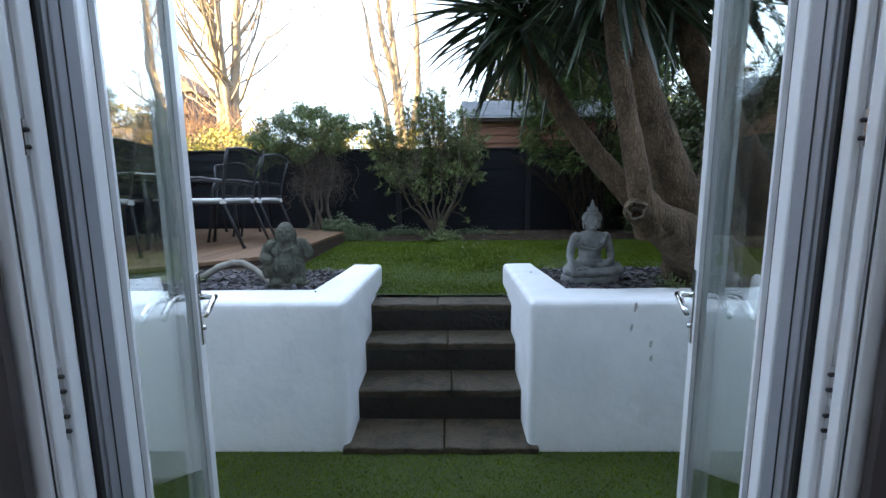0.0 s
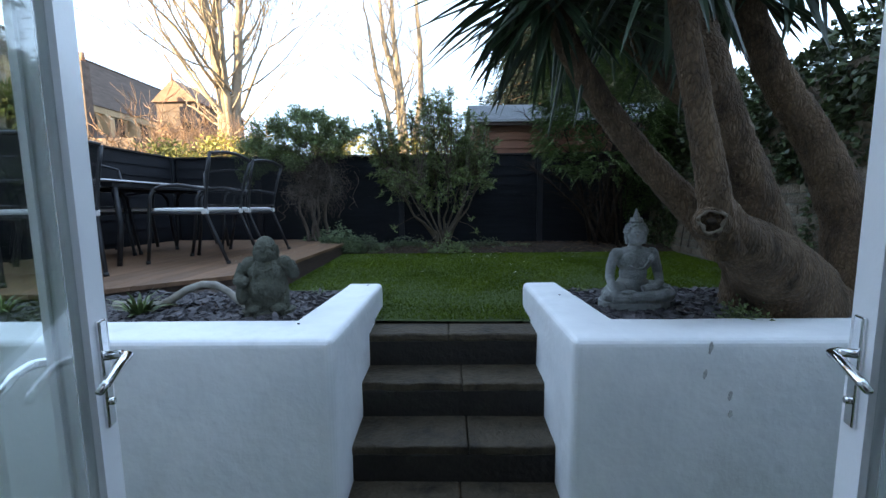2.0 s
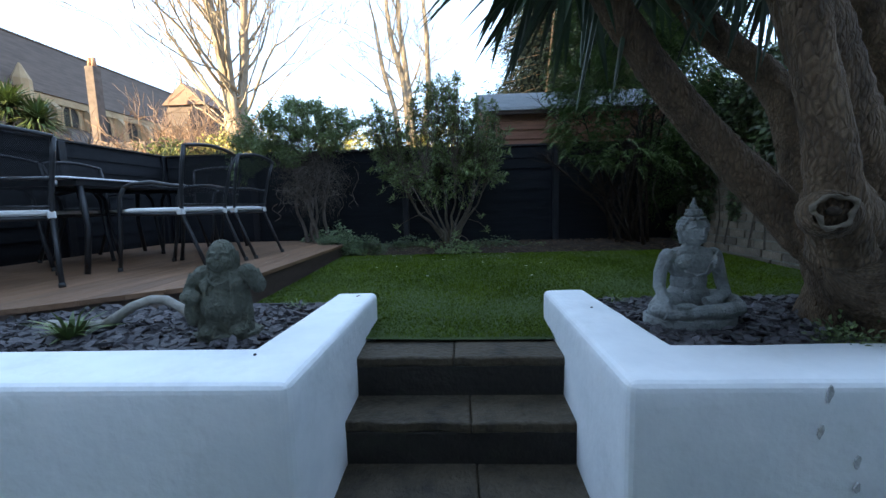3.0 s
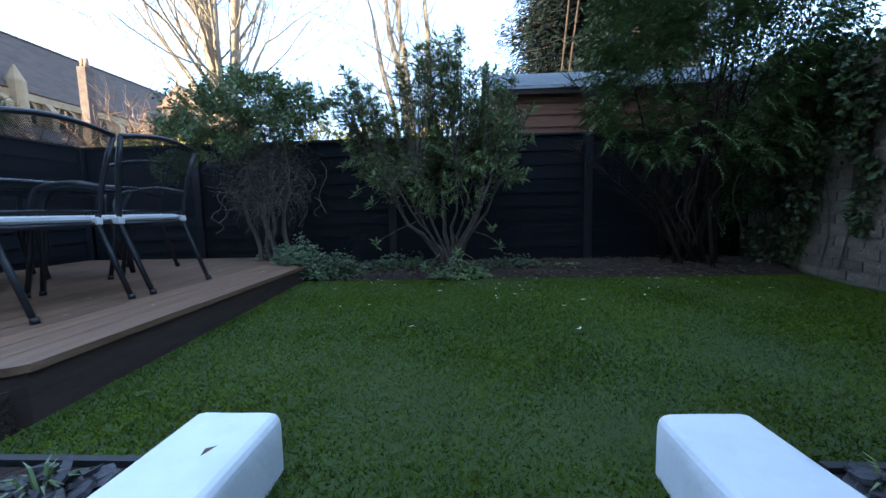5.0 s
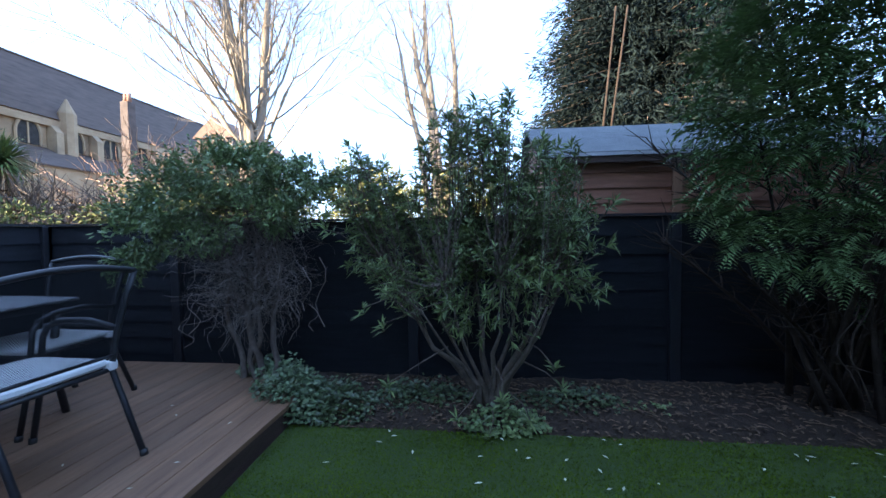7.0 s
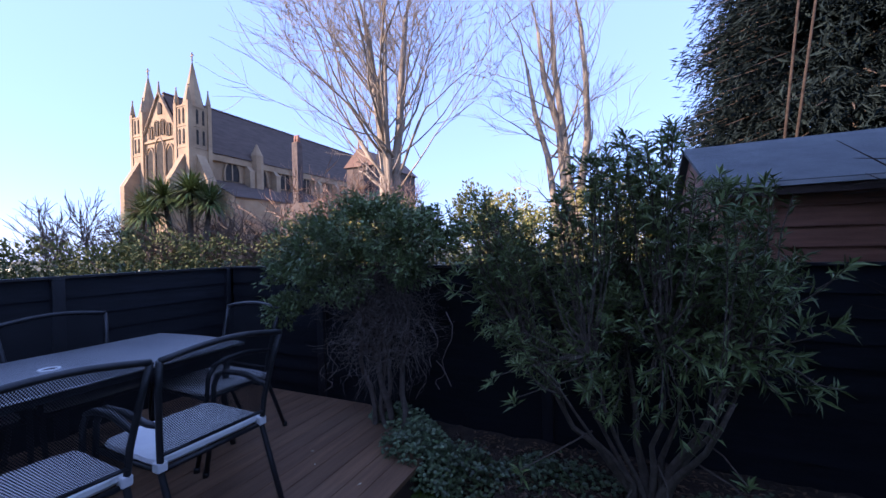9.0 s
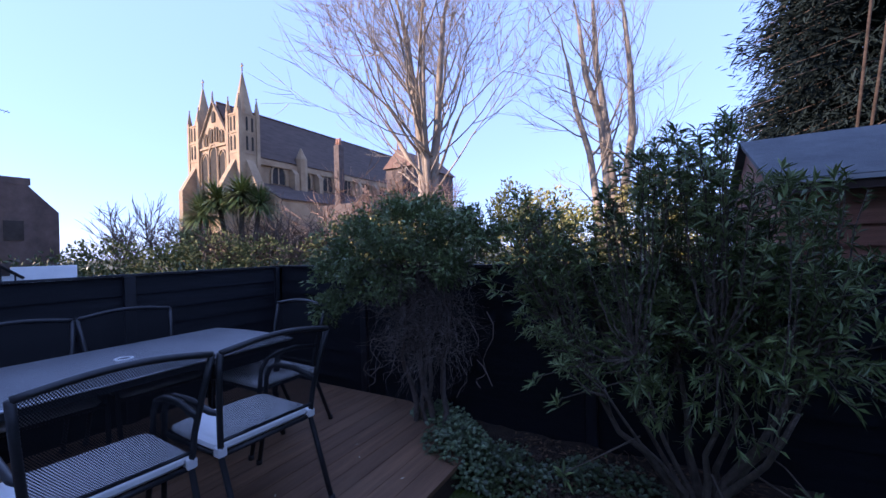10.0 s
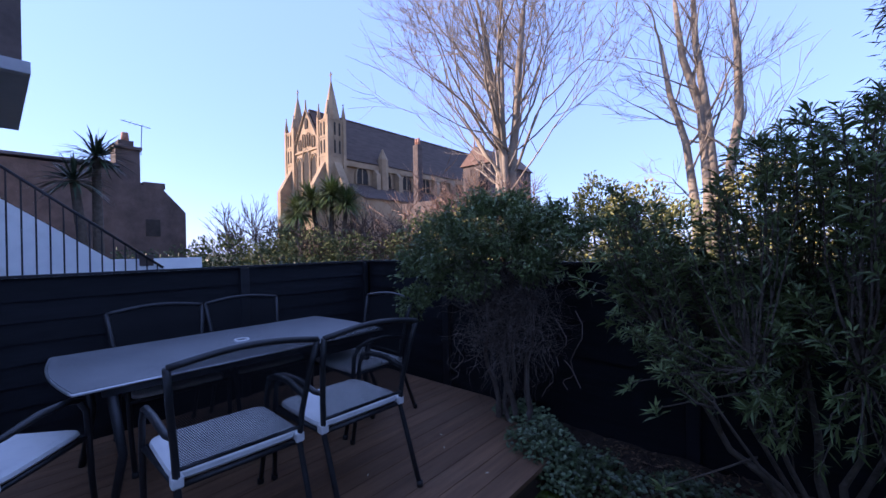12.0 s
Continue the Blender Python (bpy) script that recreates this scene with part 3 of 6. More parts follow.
part("wall_lining", Build().box(OX0 + 0.025, 0.955, OZ - 0.024, OX1 - 0.025, 0.967, 2.45), DARK_ROOM, house, "dark brown painted inner wall")
solid("wall_room_left", Build().box(-2.55, -3.2, -0.05, -2.4, 0.967, 2.5), DARK_ROOM, "dark brown painted room wall", "wall", "structure")
solid("wall_room_right", Build().box(2.4, -3.2, -0.05, 2.55, 0.967, 2.5), DARK_ROOM, "dark brown painted room wall", "wall", "structure")
solid("wall_room_back", Build().box(-2.4, -3.2, -0.05, 2.4, -3.05, 2.5), DARK_ROOM, "dark brown painted room wall", "wall", "structure")
solid("floor", Build().box(-2.4, -3.05, -0.05, 2.4, 0.967, 0.012), ROOM_FLOOR, "dark timber floor of the unlit room", "floor", "structure")
# unseen opening through ceiling and roof, added to light the door frame
solid("ceiling", Build().box(-2.4, -3.05, 2.45, 2.4, -2.8, 2.5).box(-2.4, 0.4, 2.45, 2.4, 0.967, 2.5).box(-2.4, -2.8, 2.45, -2.0, 0.4, 2.5).box(2.0, -2.8, 2.45, 2.4, 0.4, 2.5), HOUSE_BRICK, "pale room ceiling with an added light opening", "ceiling", "structure")
solid("roof_extension", Build().box(-6.5, -3.2, 2.95, 7.0, -2.8, 3.1).box(-6.5, 0.4, 2.95, 7.0, 1.2, 3.1).box(-6.5, -2.8, 2.95, -2.0, 0.4, 3.1).box(2.0, -2.8, 2.95, 7.0, 0.4, 3.1), FELT, "flat grey roof of the rear extension, with an opening added to light the room", "roof", "structure")
solid("wall_main_house", Build().box(-6.5, -9.0, -0.06, 7.0, -3.22, 8.0), HOUSE_BRICK, "pale rendered wall of the main house", "house wall", "structure")
solid("roof_main_house", Build().add([(-6.6, -9.2, 8.0), (7.1, -9.2, 8.0), (7.1, -3.0, 8.0), (-6.6, -3.0, 8.0), (-6.6, -6.1, 10.0), (7.1, -6.1, 10.0)], [(0, 1, 5, 4), (2, 3, 4, 5), (1, 2, 5), (3, 0, 4), (3, 2, 1, 0)]), TOWN_ROOF, "dark slate roof of the main house", "roof", "structure")


def door_frame():
    fr = thing("door_frame", "white plastic double door frame with metal keeps", "door frame", kind="structure")
    z1 = OZ - 0.005
    for sgn, xw in ((-1, OX0), (1, OX1)):
        x = lambda a: xw - sgn * a
        bx = lambda n, a0, y0, a1, y1, m, lab="", bv=0.003: part(n, Build().box(min(x(a0), x(a1)), y0, 0.0, max(x(a0), x(a1)), y1, z1), m, fr, lab, bevel=bv)
        bx("jamb", 0.002, 0.975, 0.040, 1.045, UPVC)
        bx("stop_bead", 0.040, 0.985, 0.047, 1.003, UPVC)
        bx("stop_bead", 0.040, 1.012, 0.052, 1.030, UPVC)
        bx("gasket", 0.002, 1.046, 0.046, 1.053, RUBBER, "black rubber gasket", 0.0)
        # outer jamb and bead: white plastic, coloured grey for the shade on it
        bx("outer_jamb", 0.002, 1.054, 0.045, 1.110, UPVC_GREY_AND_SHADED, "white outer jamb with its shade painted grey")
        bx("jamb_bead", 0.0453, 1.062, 0.0490, 1.070, UPVC_GREY_AND_SHADED)
        bx("jamb_groove", 0.0453, 1.082, 0.0463, 1.084, RUBBER, "dark seal line", 0.0)
        for y in (0.9790, 1.0315):
            bx("jamb_groove", 0.0402, y, 0.0412, y + 0.0025, RUBBER, "dark seal line", 0.0)
        for z in (0.32, 0.92, 0.985, 1.35, 1.62):
            kp = part("lock_keep", Build().box(min(x(0.0405), x(0.044)), 1.0035, z, max(x(0.0405), x(0.044)), 1.0115, z + 0.05), CHROME, fr, "small metal lock keep")
            for dz in (0.012, 0.036):
                part("screw", Build().ball((x(0.046), 1.008, z + dz), 0.0035, nu=8, nv=6), RUBBER, kp, "dark screw head")
    part("head", Build().box(OX0 + 0.050, 0.975, OZ - 0.055, OX1 - 0.050, 1.110, OZ - 0.006), UPVC, fr, bevel=0.003)
    part("threshold", Build().box(OX0 + 0.050, 0.975, 0.0, OX1 - 0.050, 1.110, 0.022), UPVC_GREY_AND_SHADED, fr, "grey metal threshold", bevel=0.003)


door_frame()


def door_leaf(hinge, free, inner_sign, label):
    """A glazed leaf; local x runs from hinge to free edge, local y is its thickness, inner_sign the side that faces the opening."""
    hinge, free = Vector((*hinge, 0)), Vector((*free, 0))
    d = (free - hinge)
    w = d.length
    lf = thing("door_1" if inner_sign < 0 else "door_2", label, "door", "french doors", Matrix.Translation(hinge) @ Matrix.Rotation(math.atan2(d.y, d.x), 4, "Z"), kind="structure")
    z0, z1, s, t, hs = 0.03, 2.08, 0.085, 0.034, 0.046
    part("hinge_stile", Build().box(0, -t, z0, hs, t, z1), UPVC, lf, bevel=0.006)
    part("lock_stile", Build().box(w - s, -t, z0, w, t, z1), UPVC, lf, bevel=0.006)
    part("top_rail", Build().box(hs, -t, z1 - s, w - s, t, z1), UPVC, lf, bevel=0.004)
    part("bottom_rail", Build().box(hs, -t, z0, w - s, t, z0 + 0.10), UPVC, lf, bevel=0.004)
    for y in (inner_sign * 0.0365, -inner_sign * t * 0.82):
        for x in (hs + 0.006, w - s - 0.006):
            part("glazing_bead", Build().box(x - 0.0055, y - 0.006, z0 + 0.10, x + 0.0055, y + 0.006, z1 - s), UPVC, lf)
    for x in (hs + 0.002, w - s - 0.002):
        part("gasket", Build().box(x - 0.0018, inner_sign * 0.031 - 0.002, z0 + 0.10, x + 0.0018, inner_sign * 0.031 + 0.002, z1 - s), RUBBER, lf, "black glazing gasket")
    for y in (-0.022, 0.0, 0.022):
        part("edge_rib", Build().box(w + 0.0005, y - 0.007, z0, w + 0.004, y + 0.007, z1), UPVC, lf, "white ribbed door edge", bevel=0.0015)
    part("edge_groove", Build().box(w + 0.0005, -0.0125, z0, w + 0.002, -0.0095, z1), RUBBER, lf, "dark groove in the door edge")
    for y in (inner_sign * 0.027, inner_sign * 0.005):
        g = part("pane", Build().box(hs + 0.004, y - 0.002, z0 + 0.10, w - s - 0.004, y + 0.002, z1 - s), GLASS, lf, "clear double glazed pane")
        g.visible_shadow = False
    xh = w - 0.043
    for side in (-1, 1):
        y = side * (t + 0.004)
        hp = part("handle_plate", Build().box(xh - 0.015, y - 0.005, 0.82, xh + 0.015, y + 0.005, 1.055), CHROME, lf, "chrome handle plate", bevel=0.004)
        yl = side * (t + 0.05)
        part("lever", Build().tube([(xh, y, 0.975), (xh, side * (t + 0.035), 0.976), (xh - 0.012, yl, 0.976), (xh - 0.05, yl + side * 0.002, 0.972), (xh - 0.105, yl, 0.955), (xh - 0.125, yl - side * 0.004, 0.945)], [0.010, 0.0095, 0.010, 0.0095, 0.0095, 0.007], 10), CHROME, hp, "curved chrome lever", smooth=True)
        part("cylinder", Build().tube([(xh, y, 0.875), (xh, side * (t + 0.016), 0.875)], 0.008, 12), CHROME, hp, "lock cylinder", smooth=True)
    for z in (0.25, 1.05, 1.85):
        part("hinge", Build().tube([(0.0, -inner_sign * 0.03, z), (0.0, -inner_sign * 0.03, z + 0.1)], 0.009, 8), UPVC, lf, "white barrel hinge", smooth=True)
    return lf


door_leaf((-0.607, 1.135), (-0.800, 1.690), -1, "open white plastic glazed door with chrome lever handle")
door_leaf((0.672, 1.135), (0.865, 1.690), 1, "open white plastic glazed door, reflecting the garden wall")


# ---- statues, pipe and small plants in the beds ----
def remeshed(name, b, material, voxel, at, label):
    ob = solid(name, b, material, label, "statue", smooth=True)
    ob.matrix_world = at
    r = ob.modifiers.new("join", "REMESH")
    r.mode, r.voxel_size, r.use_smooth_shade = "VOXEL", voxel, True
    s = ob.modifiers.new("soften", "SMOOTH")
    s.iterations, s.factor = 1, 0.5
    return ob


def seated_statue():
    b = Build()
    out = [(0.205 * math.cos(a) , 0.135 * math.sin(a)) for a in (2 * math.pi * i / 28 for i in range(28))]
    b.prism(out, 0.0, 0.05)
    b.prism([(x * 0.93, y * 0.93) for x, y in out], 0.045, 0.065)
    # crossed legs, knees wide
    for s in (-1, 1):
        b.tube([(s * 0.05, 0.03, 0.10), (s * 0.125, -0.01, 0.105), (s * 0.175, -0.045, 0.095), (s * 0.165, -0.075, 0.092)], [0.055, 0.055, 0.045, 0.035], 12)
        b.ball((s * 0.175, -0.05, 0.093), (0.036, 0.046, 0.035))
    b.tube([(0.17, -0.075, 0.088), (0.07, -0.112, 0.088), (-0.06, -0.118, 0.09), (-0.12, -0.10, 0.095)], [0.034, 0.032, 0.027, 0.02], 12)
    b.tube([(-0.17, -0.072, 0.085), (-0.08, -0.10, 0.080), (0.04, -0.10, 0.078)], [0.034, 0.03, 0.026], 12)
    b.ball((-0.10, -0.112, 0.118), (0.045, 0.02, 0.012))
    # torso
    b.ball((0, 0.02, 0.13), (0.098, 0.07, 0.07))
    b.ball((0, 0.018, 0.20), (0.080, 0.058, 0.085))
    b.ball((0, 0.012, 0.275), (0.108, 0.066, 0.075))
    b.ball((0, 0.015, 0.318), (0.112, 0.052, 0.04))
    for s in (-1, 1):
        b.ball((s * 0.048, -0.030, 0.29), (0.048, 0.026, 0.035))
        b.ball((s * 0.106, 0.012, 0.314), (0.032, 0.036, 0.034))
    # arms: one hand over the knee, one in the lap
    b.tube([(-0.114, 0.012, 0.315), (-0.138, 0.012, 0.245), (-0.152, -0.005, 0.185), (-0.166, -0.055, 0.145), (-0.170, -0.085, 0.125), (-0.168, -0.100, 0.085)], [0.030, 0.028, 0.026, 0.022, 0.019, 0.013], 12)
    b.tube([(0.114, 0.012, 0.315), (0.140, 0.016, 0.245), (0.148, 0.005, 0.19), (0.118, -0.055, 0.155), (0.05, -0.090, 0.137), (-0.01, -0.098, 0.132)], [0.030, 0.028, 0.026, 0.023, 0.020, 0.017], 12)
    # robe edge across the chest, and a shoulder flap
    b.tube([(0.098, -0.025, 0.335), (0.052, -0.062, 0.30), (0.012, -0.070, 0.245), (-0.025, -0.065, 0.235), (-0.07, -0.05, 0.255)], 0.0055, 6)
    b.tube([(0.07, -0.060, 0.318), (0.055, -0.068, 0.285), (0.05, -0.066, 0.265)], [0.004, 0.012, 0.004], 6)
    # neck, head, ears
    b.tube([(0, 0.012, 0.33), (0, 0.010, 0.385)], [0.040, 0.034], 12)
    b.ball((0, 0.0, 0.425), (0.056, 0.058, 0.066), nu=20, nv=14)
    b.ball((0, -0.018, 0.398), (0.040, 0.040, 0.036))
    b.ball((0, -0.060, 0.422), (0.008, 0.010, 0.020))
    b.ball((0, -0.062, 0.410), (0.011, 0.009, 0.007))
    b.ball((0, -0.053, 0.391), (0.016, 0.008, 0.004))
    for s in (-1, 1):
        b.tube([(s * 0.055, 0.008, 0.445), (s * 0.060, 0.006, 0.41), (s * 0.054, 0.0, 0.37)], [0.009, 0.009, 0.008], 8)
        b.tube([(s * 0.010, -0.056, 0.440), (s * 0.028, -0.052, 0.445), (s * 0.044, -0.038, 0.438)], 0.004, 6)
        b.ball((s * 0.025, -0.050, 0.428), (0.014, 0.006, 0.006))
    # hair of small curls over the skull and the round topknot, with a flame finial
    def curls(cz, r, z0, z1, face):
        k, z = 0, z0
        while z < z1:
            rr = r * math.sqrt(max(0.02, 1 - ((z - cz) / (r * 1.12)) ** 2))
            n = max(4, int(2 * math.pi * rr / 0.0165))
            for i in range(n):
                a = 2 * math.pi * (i + 0.5 * (k % 2)) / n
                if face and z < 0.470 and math.sin(a) < -0.5:
                    continue
                b.ball((rr * math.cos(a), 0.004 + rr * math.sin(a), z), 0.0088, nu=8, nv=6)
            z += 0.0145
            k += 1
    curls(0.432, 0.060, 0.436, 0.497, True)
    b.ball((0, 0.006, 0.495), (0.031, 0.031, 0.030))
    curls(0.495, 0.030, 0.497, 0.526, False)
    b.tube([(0, 0.006, 0.515), (0, 0.006, 0.535), (0, 0.006, 0.572)], [0.012, 0.014, 0.003], 10)
    return remeshed("seated_statue", b, STATUE, 0.003, pose(0.945, 2.915, 0.742, 0, 0, 7) @ Matrix.Scale(0.91, 4), "grey weathered stone seated meditating statue on slate")


def standing_statue():
    b = Build()
    b.prism([(0.15 * math.cos(2 * math.pi * i / 22) * random.uniform(0.93, 1.05), 0.11 * math.sin(2 * math.pi * i / 22) * random.uniform(0.93, 1.05)) for i in range(22)], 0.0, 0.035)
    b.ball((0, 0, 0.10), (0.105, 0.082, 0.10))
    b.ball((0, -0.018, 0.155), (0.108, 0.095, 0.09))
    b.ball((0, -0.005, 0.225), (0.105, 0.075, 0.075))
    b.ball((-0.05, -0.05, 0.23), (0.045, 0.035, 0.035))
    b.ball((0.05, -0.05, 0.23), (0.045, 0.035, 0.035))
    for s in (-1, 1):
        b.ball((s * 0.095, 0.005, 0.262), (0.046, 0.052, 0.045))
        b.ball((s * 0.065, -0.04, 0.045), (0.05, 0.07, 0.03))
        b.tube([(s * 0.09, -0.015, 0.20), (s * 0.10, -0.03, 0.12), (s * 0.095, -0.035, 0.04)], [0.02, 0.025, 0.03], 8)
        b.tube([(s * 0.04, -0.07, 0.29), (s * 0.055, -0.092, 0.22), (s * 0.06, -0.095, 0.12)], 0.006, 6)
    b.tube([(-0.115, 0.0, 0.262), (-0.145, -0.015, 0.20), (-0.125, -0.07, 0.185), (-0.10, -0.085, 0.20)], [0.042, 0.038, 0.032, 0.026], 10)
    b.tube([(0.115, 0.0, 0.262), (0.15, -0.01, 0.215), (0.142, -0.05, 0.245), (0.128, -0.075, 0.275)], [0.042, 0.036, 0.028, 0.026], 10)
    b.ball((-0.125, -0.075, 0.195), (0.045, 0.03, 0.025))
    b.ball((-0.13, -0.05, 0.13), (0.035, 0.035, 0.06))
    b.ball((0.125, -0.08, 0.285), (0.028, 0.024, 0.026))
    # head, broad smile, long ears
    b.ball((0, -0.012, 0.345), (0.060, 0.060, 0.064), nu=20, nv=14)
    b.ball((0, -0.032, 0.318), (0.056, 0.046, 0.040))
    b.ball((0, -0.005, 0.30), (0.062, 0.05, 0.025))
    b.ball((0, -0.072, 0.340), (0.012, 0.010, 0.012))
    for s in (-1, 1):
        b.ball((s * 0.030, -0.066, 0.328), (0.018, 0.012, 0.014))
        b.tube([(s * 0.060, -0.005, 0.36), (s * 0.066, -0.008, 0.325), (s * 0.060, -0.010, 0.295)], [0.009, 0.010, 0.010], 8)
        b.tube([(s * 0.010, -0.069, 0.357), (s * 0.026, -0.067, 0.361), (s * 0.042, -0.058, 0.355)], 0.004, 6)
        b.tube([(s * 0.002, -0.078, 0.306), (s * 0.018, -0.076, 0.309), (s * 0.030, -0.070, 0.316)], 0.0045, 6)
    b.tube([(-0.05, -0.075, 0.265), (-0.025, -0.092, 0.245), (0.0, -0.098, 0.240), (0.025, -0.092, 0.245), (0.05, -0.075, 0.265)], 0.007, 6)
    b.tube([(-0.014, -0.113, 0.163), (0.0, -0.115, 0.158), (0.014, -0.113, 0.163)], 0.004, 6)
    return remeshed("standing_statue", b, STATUE_MOSS, 0.0034, pose(-0.945, 2.83, 0.735, 0, 0, 12) @ Matrix.Diagonal((0.86, 0.9, 1.0, 1)), "mossy dark stone laughing pot-bellied statue on slate")


seated_statue()
standing_statue()


def pipe():
    b = Build()
    pts = [(-1.83, 2.93, 0.762), (-1.80, 2.93, 0.760), (-1.70, 2.93, 0.757), (-1.58, 2.93, 0.766), (-1.51, 2.925, 0.802), (-1.43, 2.92, 0.850), (-1.34, 2.92, 0.880), (-1.27, 2.915, 0.878), (-1.20, 2.91, 0.842), (-1.13, 2.90, 0.785), (-1.08, 2.89, 0.745)]
    rad = [0.030, 0.028, 0.024, 0.022, 0.021, 0.021, 0.020, 0.020, 0.019, 0.018, 0.017]
    b.tube(pts, rad, 16, cap=False, wobble=0.06)
    b.tube(list(reversed(pts)), [q * 0.76 for q in reversed(rad)], 16, cap=False)
    # the lip at the open end
    lip = [(-1.8305, 2.93 + 0.026 * math.cos(2 * math.pi * i / 16), 0.762 + 0.026 * math.sin(2 * math.pi * i / 16)) for i in range(17)]
    b.tube(lip, 0.0042, 6, cap=False)
    return solid("clay_pipe", b, TERRACOTTA, "pale curved hollow clay branch lying on slate", "garden ornament", smooth=True)


pipe()


def tuft(at, count, length, width, material, label):
    x, y, z = at
    b = Build()
    for _ in range(count):
        d = rnd_dir(0.25, 0.95)
        p = Vector((x, y, z)) + Vector((d.x, d.y, 0)) * 0.015
        l = length * random.uniform(0.6, 1.1)
        tip = p + d * l + Vector((d.x, d.y, 0)) * l * 0.25
        mid = p + d * l * 0.55 + Vector((0, 0, 0.02))
        s = d.cross(Vector((0, 0, 1))).normalized() * width
        b.add([p - s * 0.5, p + s * 0.5, mid + s * 0.5, mid - s * 0.5, tip], [(0, 1, 2, 3), (3, 2, 4)])
    return solid("tuft_plant", b, material, label, "plant")


tuft((-1.60, 2.80, 0.735), 34, 0.16, 0.020, LEAF_SHRUB, "small spiky green plant growing in the slate")
tuft((-2.35, 2.82, 0.735), 30, 0.16, 0.012, LEAF_SHRUB, "small spiky green plant growing in the slate")
tuft((-0.83, 3.24, 0.735), 22, 0.08, 0.006, LEAF_SHRUB, "small weedy green tuft growing in the slate")
tuft((0.78, 3.28, 0.735), 16, 0.06, 0.006, LEAF_SHRUB, "small weedy green tuft growing in the slate")


def low_plant(at, radius, count, size, material, label, name="ground_plant", flat=0.6):
    b = Build()
    c = Vector(at)
    for _ in range(count):
        p = c + Vector((random.gauss(0, radius * 0.5), random.gauss(0, radius * 0.5), abs(random.gauss(0, radius * flat * 0.6))))
        d = (p - c + rnd_dir(-0.3, 0.8) * radius * 0.7)
        b.leaf(p, d, size * random.uniform(0.6, 1.2), size * 0.62, Vector((0, 0, 1)) + rnd_dir() * 0.6)
    return solid(name, b, material, label, "plant", "stuff")


low_plant((1.30, 2.63, 0.75), 0.09, 240, 0.022, LEAF_SHRUB, "small leafy green weed at the foot of the trunk", "weed")


# ---- the yucca tree ----
def yucca():
    y = thing("yucca_tree", "old many-trunked yucca with rough brown bark", "tree", at=pose(1.62, 2.87, 0.70))
    inv = y.matrix_world.inverted()

    def limb(name, pts, radii, n=22):
        # fine rings, uneven
        P, R = [], []
        for i in range(len(pts) - 1):
            a, c = Vector(pts[i]), Vector(pts[i + 1])
            pa, pc = Vector(pts[max(i - 1, 0)]), Vector(pts[min(i + 2, len(pts) - 1)])
            for k in range(14):
                t = k / 14
                q = 0.5 * ((2 * a) + (c - pa) * t + (2 * pa - 5 * a + 4 * c - pc) * t * t + (3 * a - pa - 3 * c + pc) * t ** 3)
                P.append(inv @ q)
                R.append((radii[i] * (1 - t) + radii[i + 1] * t) * (1 + random.uniform(-0.03, 0.03) + (0.022 if k % 3 == 0 else 0.0)))
        P.append(inv @ Vector(pts[-1]))
        R.append(radii[-1])
        return part(name, Build().tube(P, R, n, wobble=0.09), YUCCA_BARK, y, smooth=True)
    limb("trunk", [(1.78, 2.95, 0.60), (1.66, 2.86, 0.76), (1.49, 2.70, 0.95), (1.28, 2.54, 1.07), (1.09, 2.43, 1.16), (0.975, 2.375, 1.27)], [0.36, 0.27, 0.175, 0.125, 0.092, 0.062], 28)
    limb("limb", [(1.36, 2.72, 1.02), (1.22, 2.83, 1.20), (1.046, 2.87, 1.40), (0.87, 2.88, 1.60), (0.722, 2.89, 1.80), (0.58, 2.92, 2.05), (0.50, 2.98, 2.32)], [0.10, 0.078, 0.067, 0.063, 0.060, 0.058, 0.056])
    limb("limb", [(1.05, 2.41, 1.10), (0.97, 2.36, 1.28), (0.93, 2.36, 1.46), (0.88, 2.365, 1.68), (0.84, 2.38, 1.90), (0.82, 2.42, 2.20), (0.83, 2.45, 2.42)], [0.075, 0.058, 0.050, 0.047, 0.046, 0.045, 0.044])
    limb("limb", [(1.62, 2.90, 0.75), (1.44, 2.74, 1.08), (1.28, 2.64, 1.36), (1.15, 2.60, 1.60), (1.06, 2.60, 1.84), (1.05, 2.75, 2.2), (1.12, 2.9, 2.48)], [0.20, 0.14, 0.10, 0.086, 0.08, 0.075, 0.07], 24)
    limb("limb", [(1.95, 3.20, 0.60), (1.76, 3.32, 1.10), (1.69, 3.35, 1.42), (1.64, 3.38, 1.66), (1.56, 3.43, 1.86), (1.36, 3.48, 2.06), (1.12, 3.44, 2.3), (0.96, 3.36, 2.62)], [0.16, 0.10, 0.082, 0.075, 0.07, 0.068, 0.065, 0.06], 20)
    limb("limb", [(2.20, 3.00, 0.70), (2.10, 3.02, 1.20), (1.93, 3.05, 1.60), (1.75, 3.08, 1.90), (1.60, 3.10, 2.20), (1.50, 3.12, 2.6)], [0.17, 0.11, 0.088, 0.08, 0.075, 0.07])
    # pruned stump: a raised ring round a hollow cut
    c, nrm = Vector((0.922, 2.298, 1.218)), Vector((-0.30, -0.94, 0.06)).normalized()
    u = nrm.cross(Vector((0, 0, 1))).normalized()
    v = u.cross(nrm)
    ring = [inv @ (c + (u * math.cos(a) + v * math.sin(a)) * (0.039 + 0.004 * math.sin(3 * a) + 0.004 * math.sin(5 * a + 1))) for a in (2 * math.pi * i / 24 for i in range(25))]
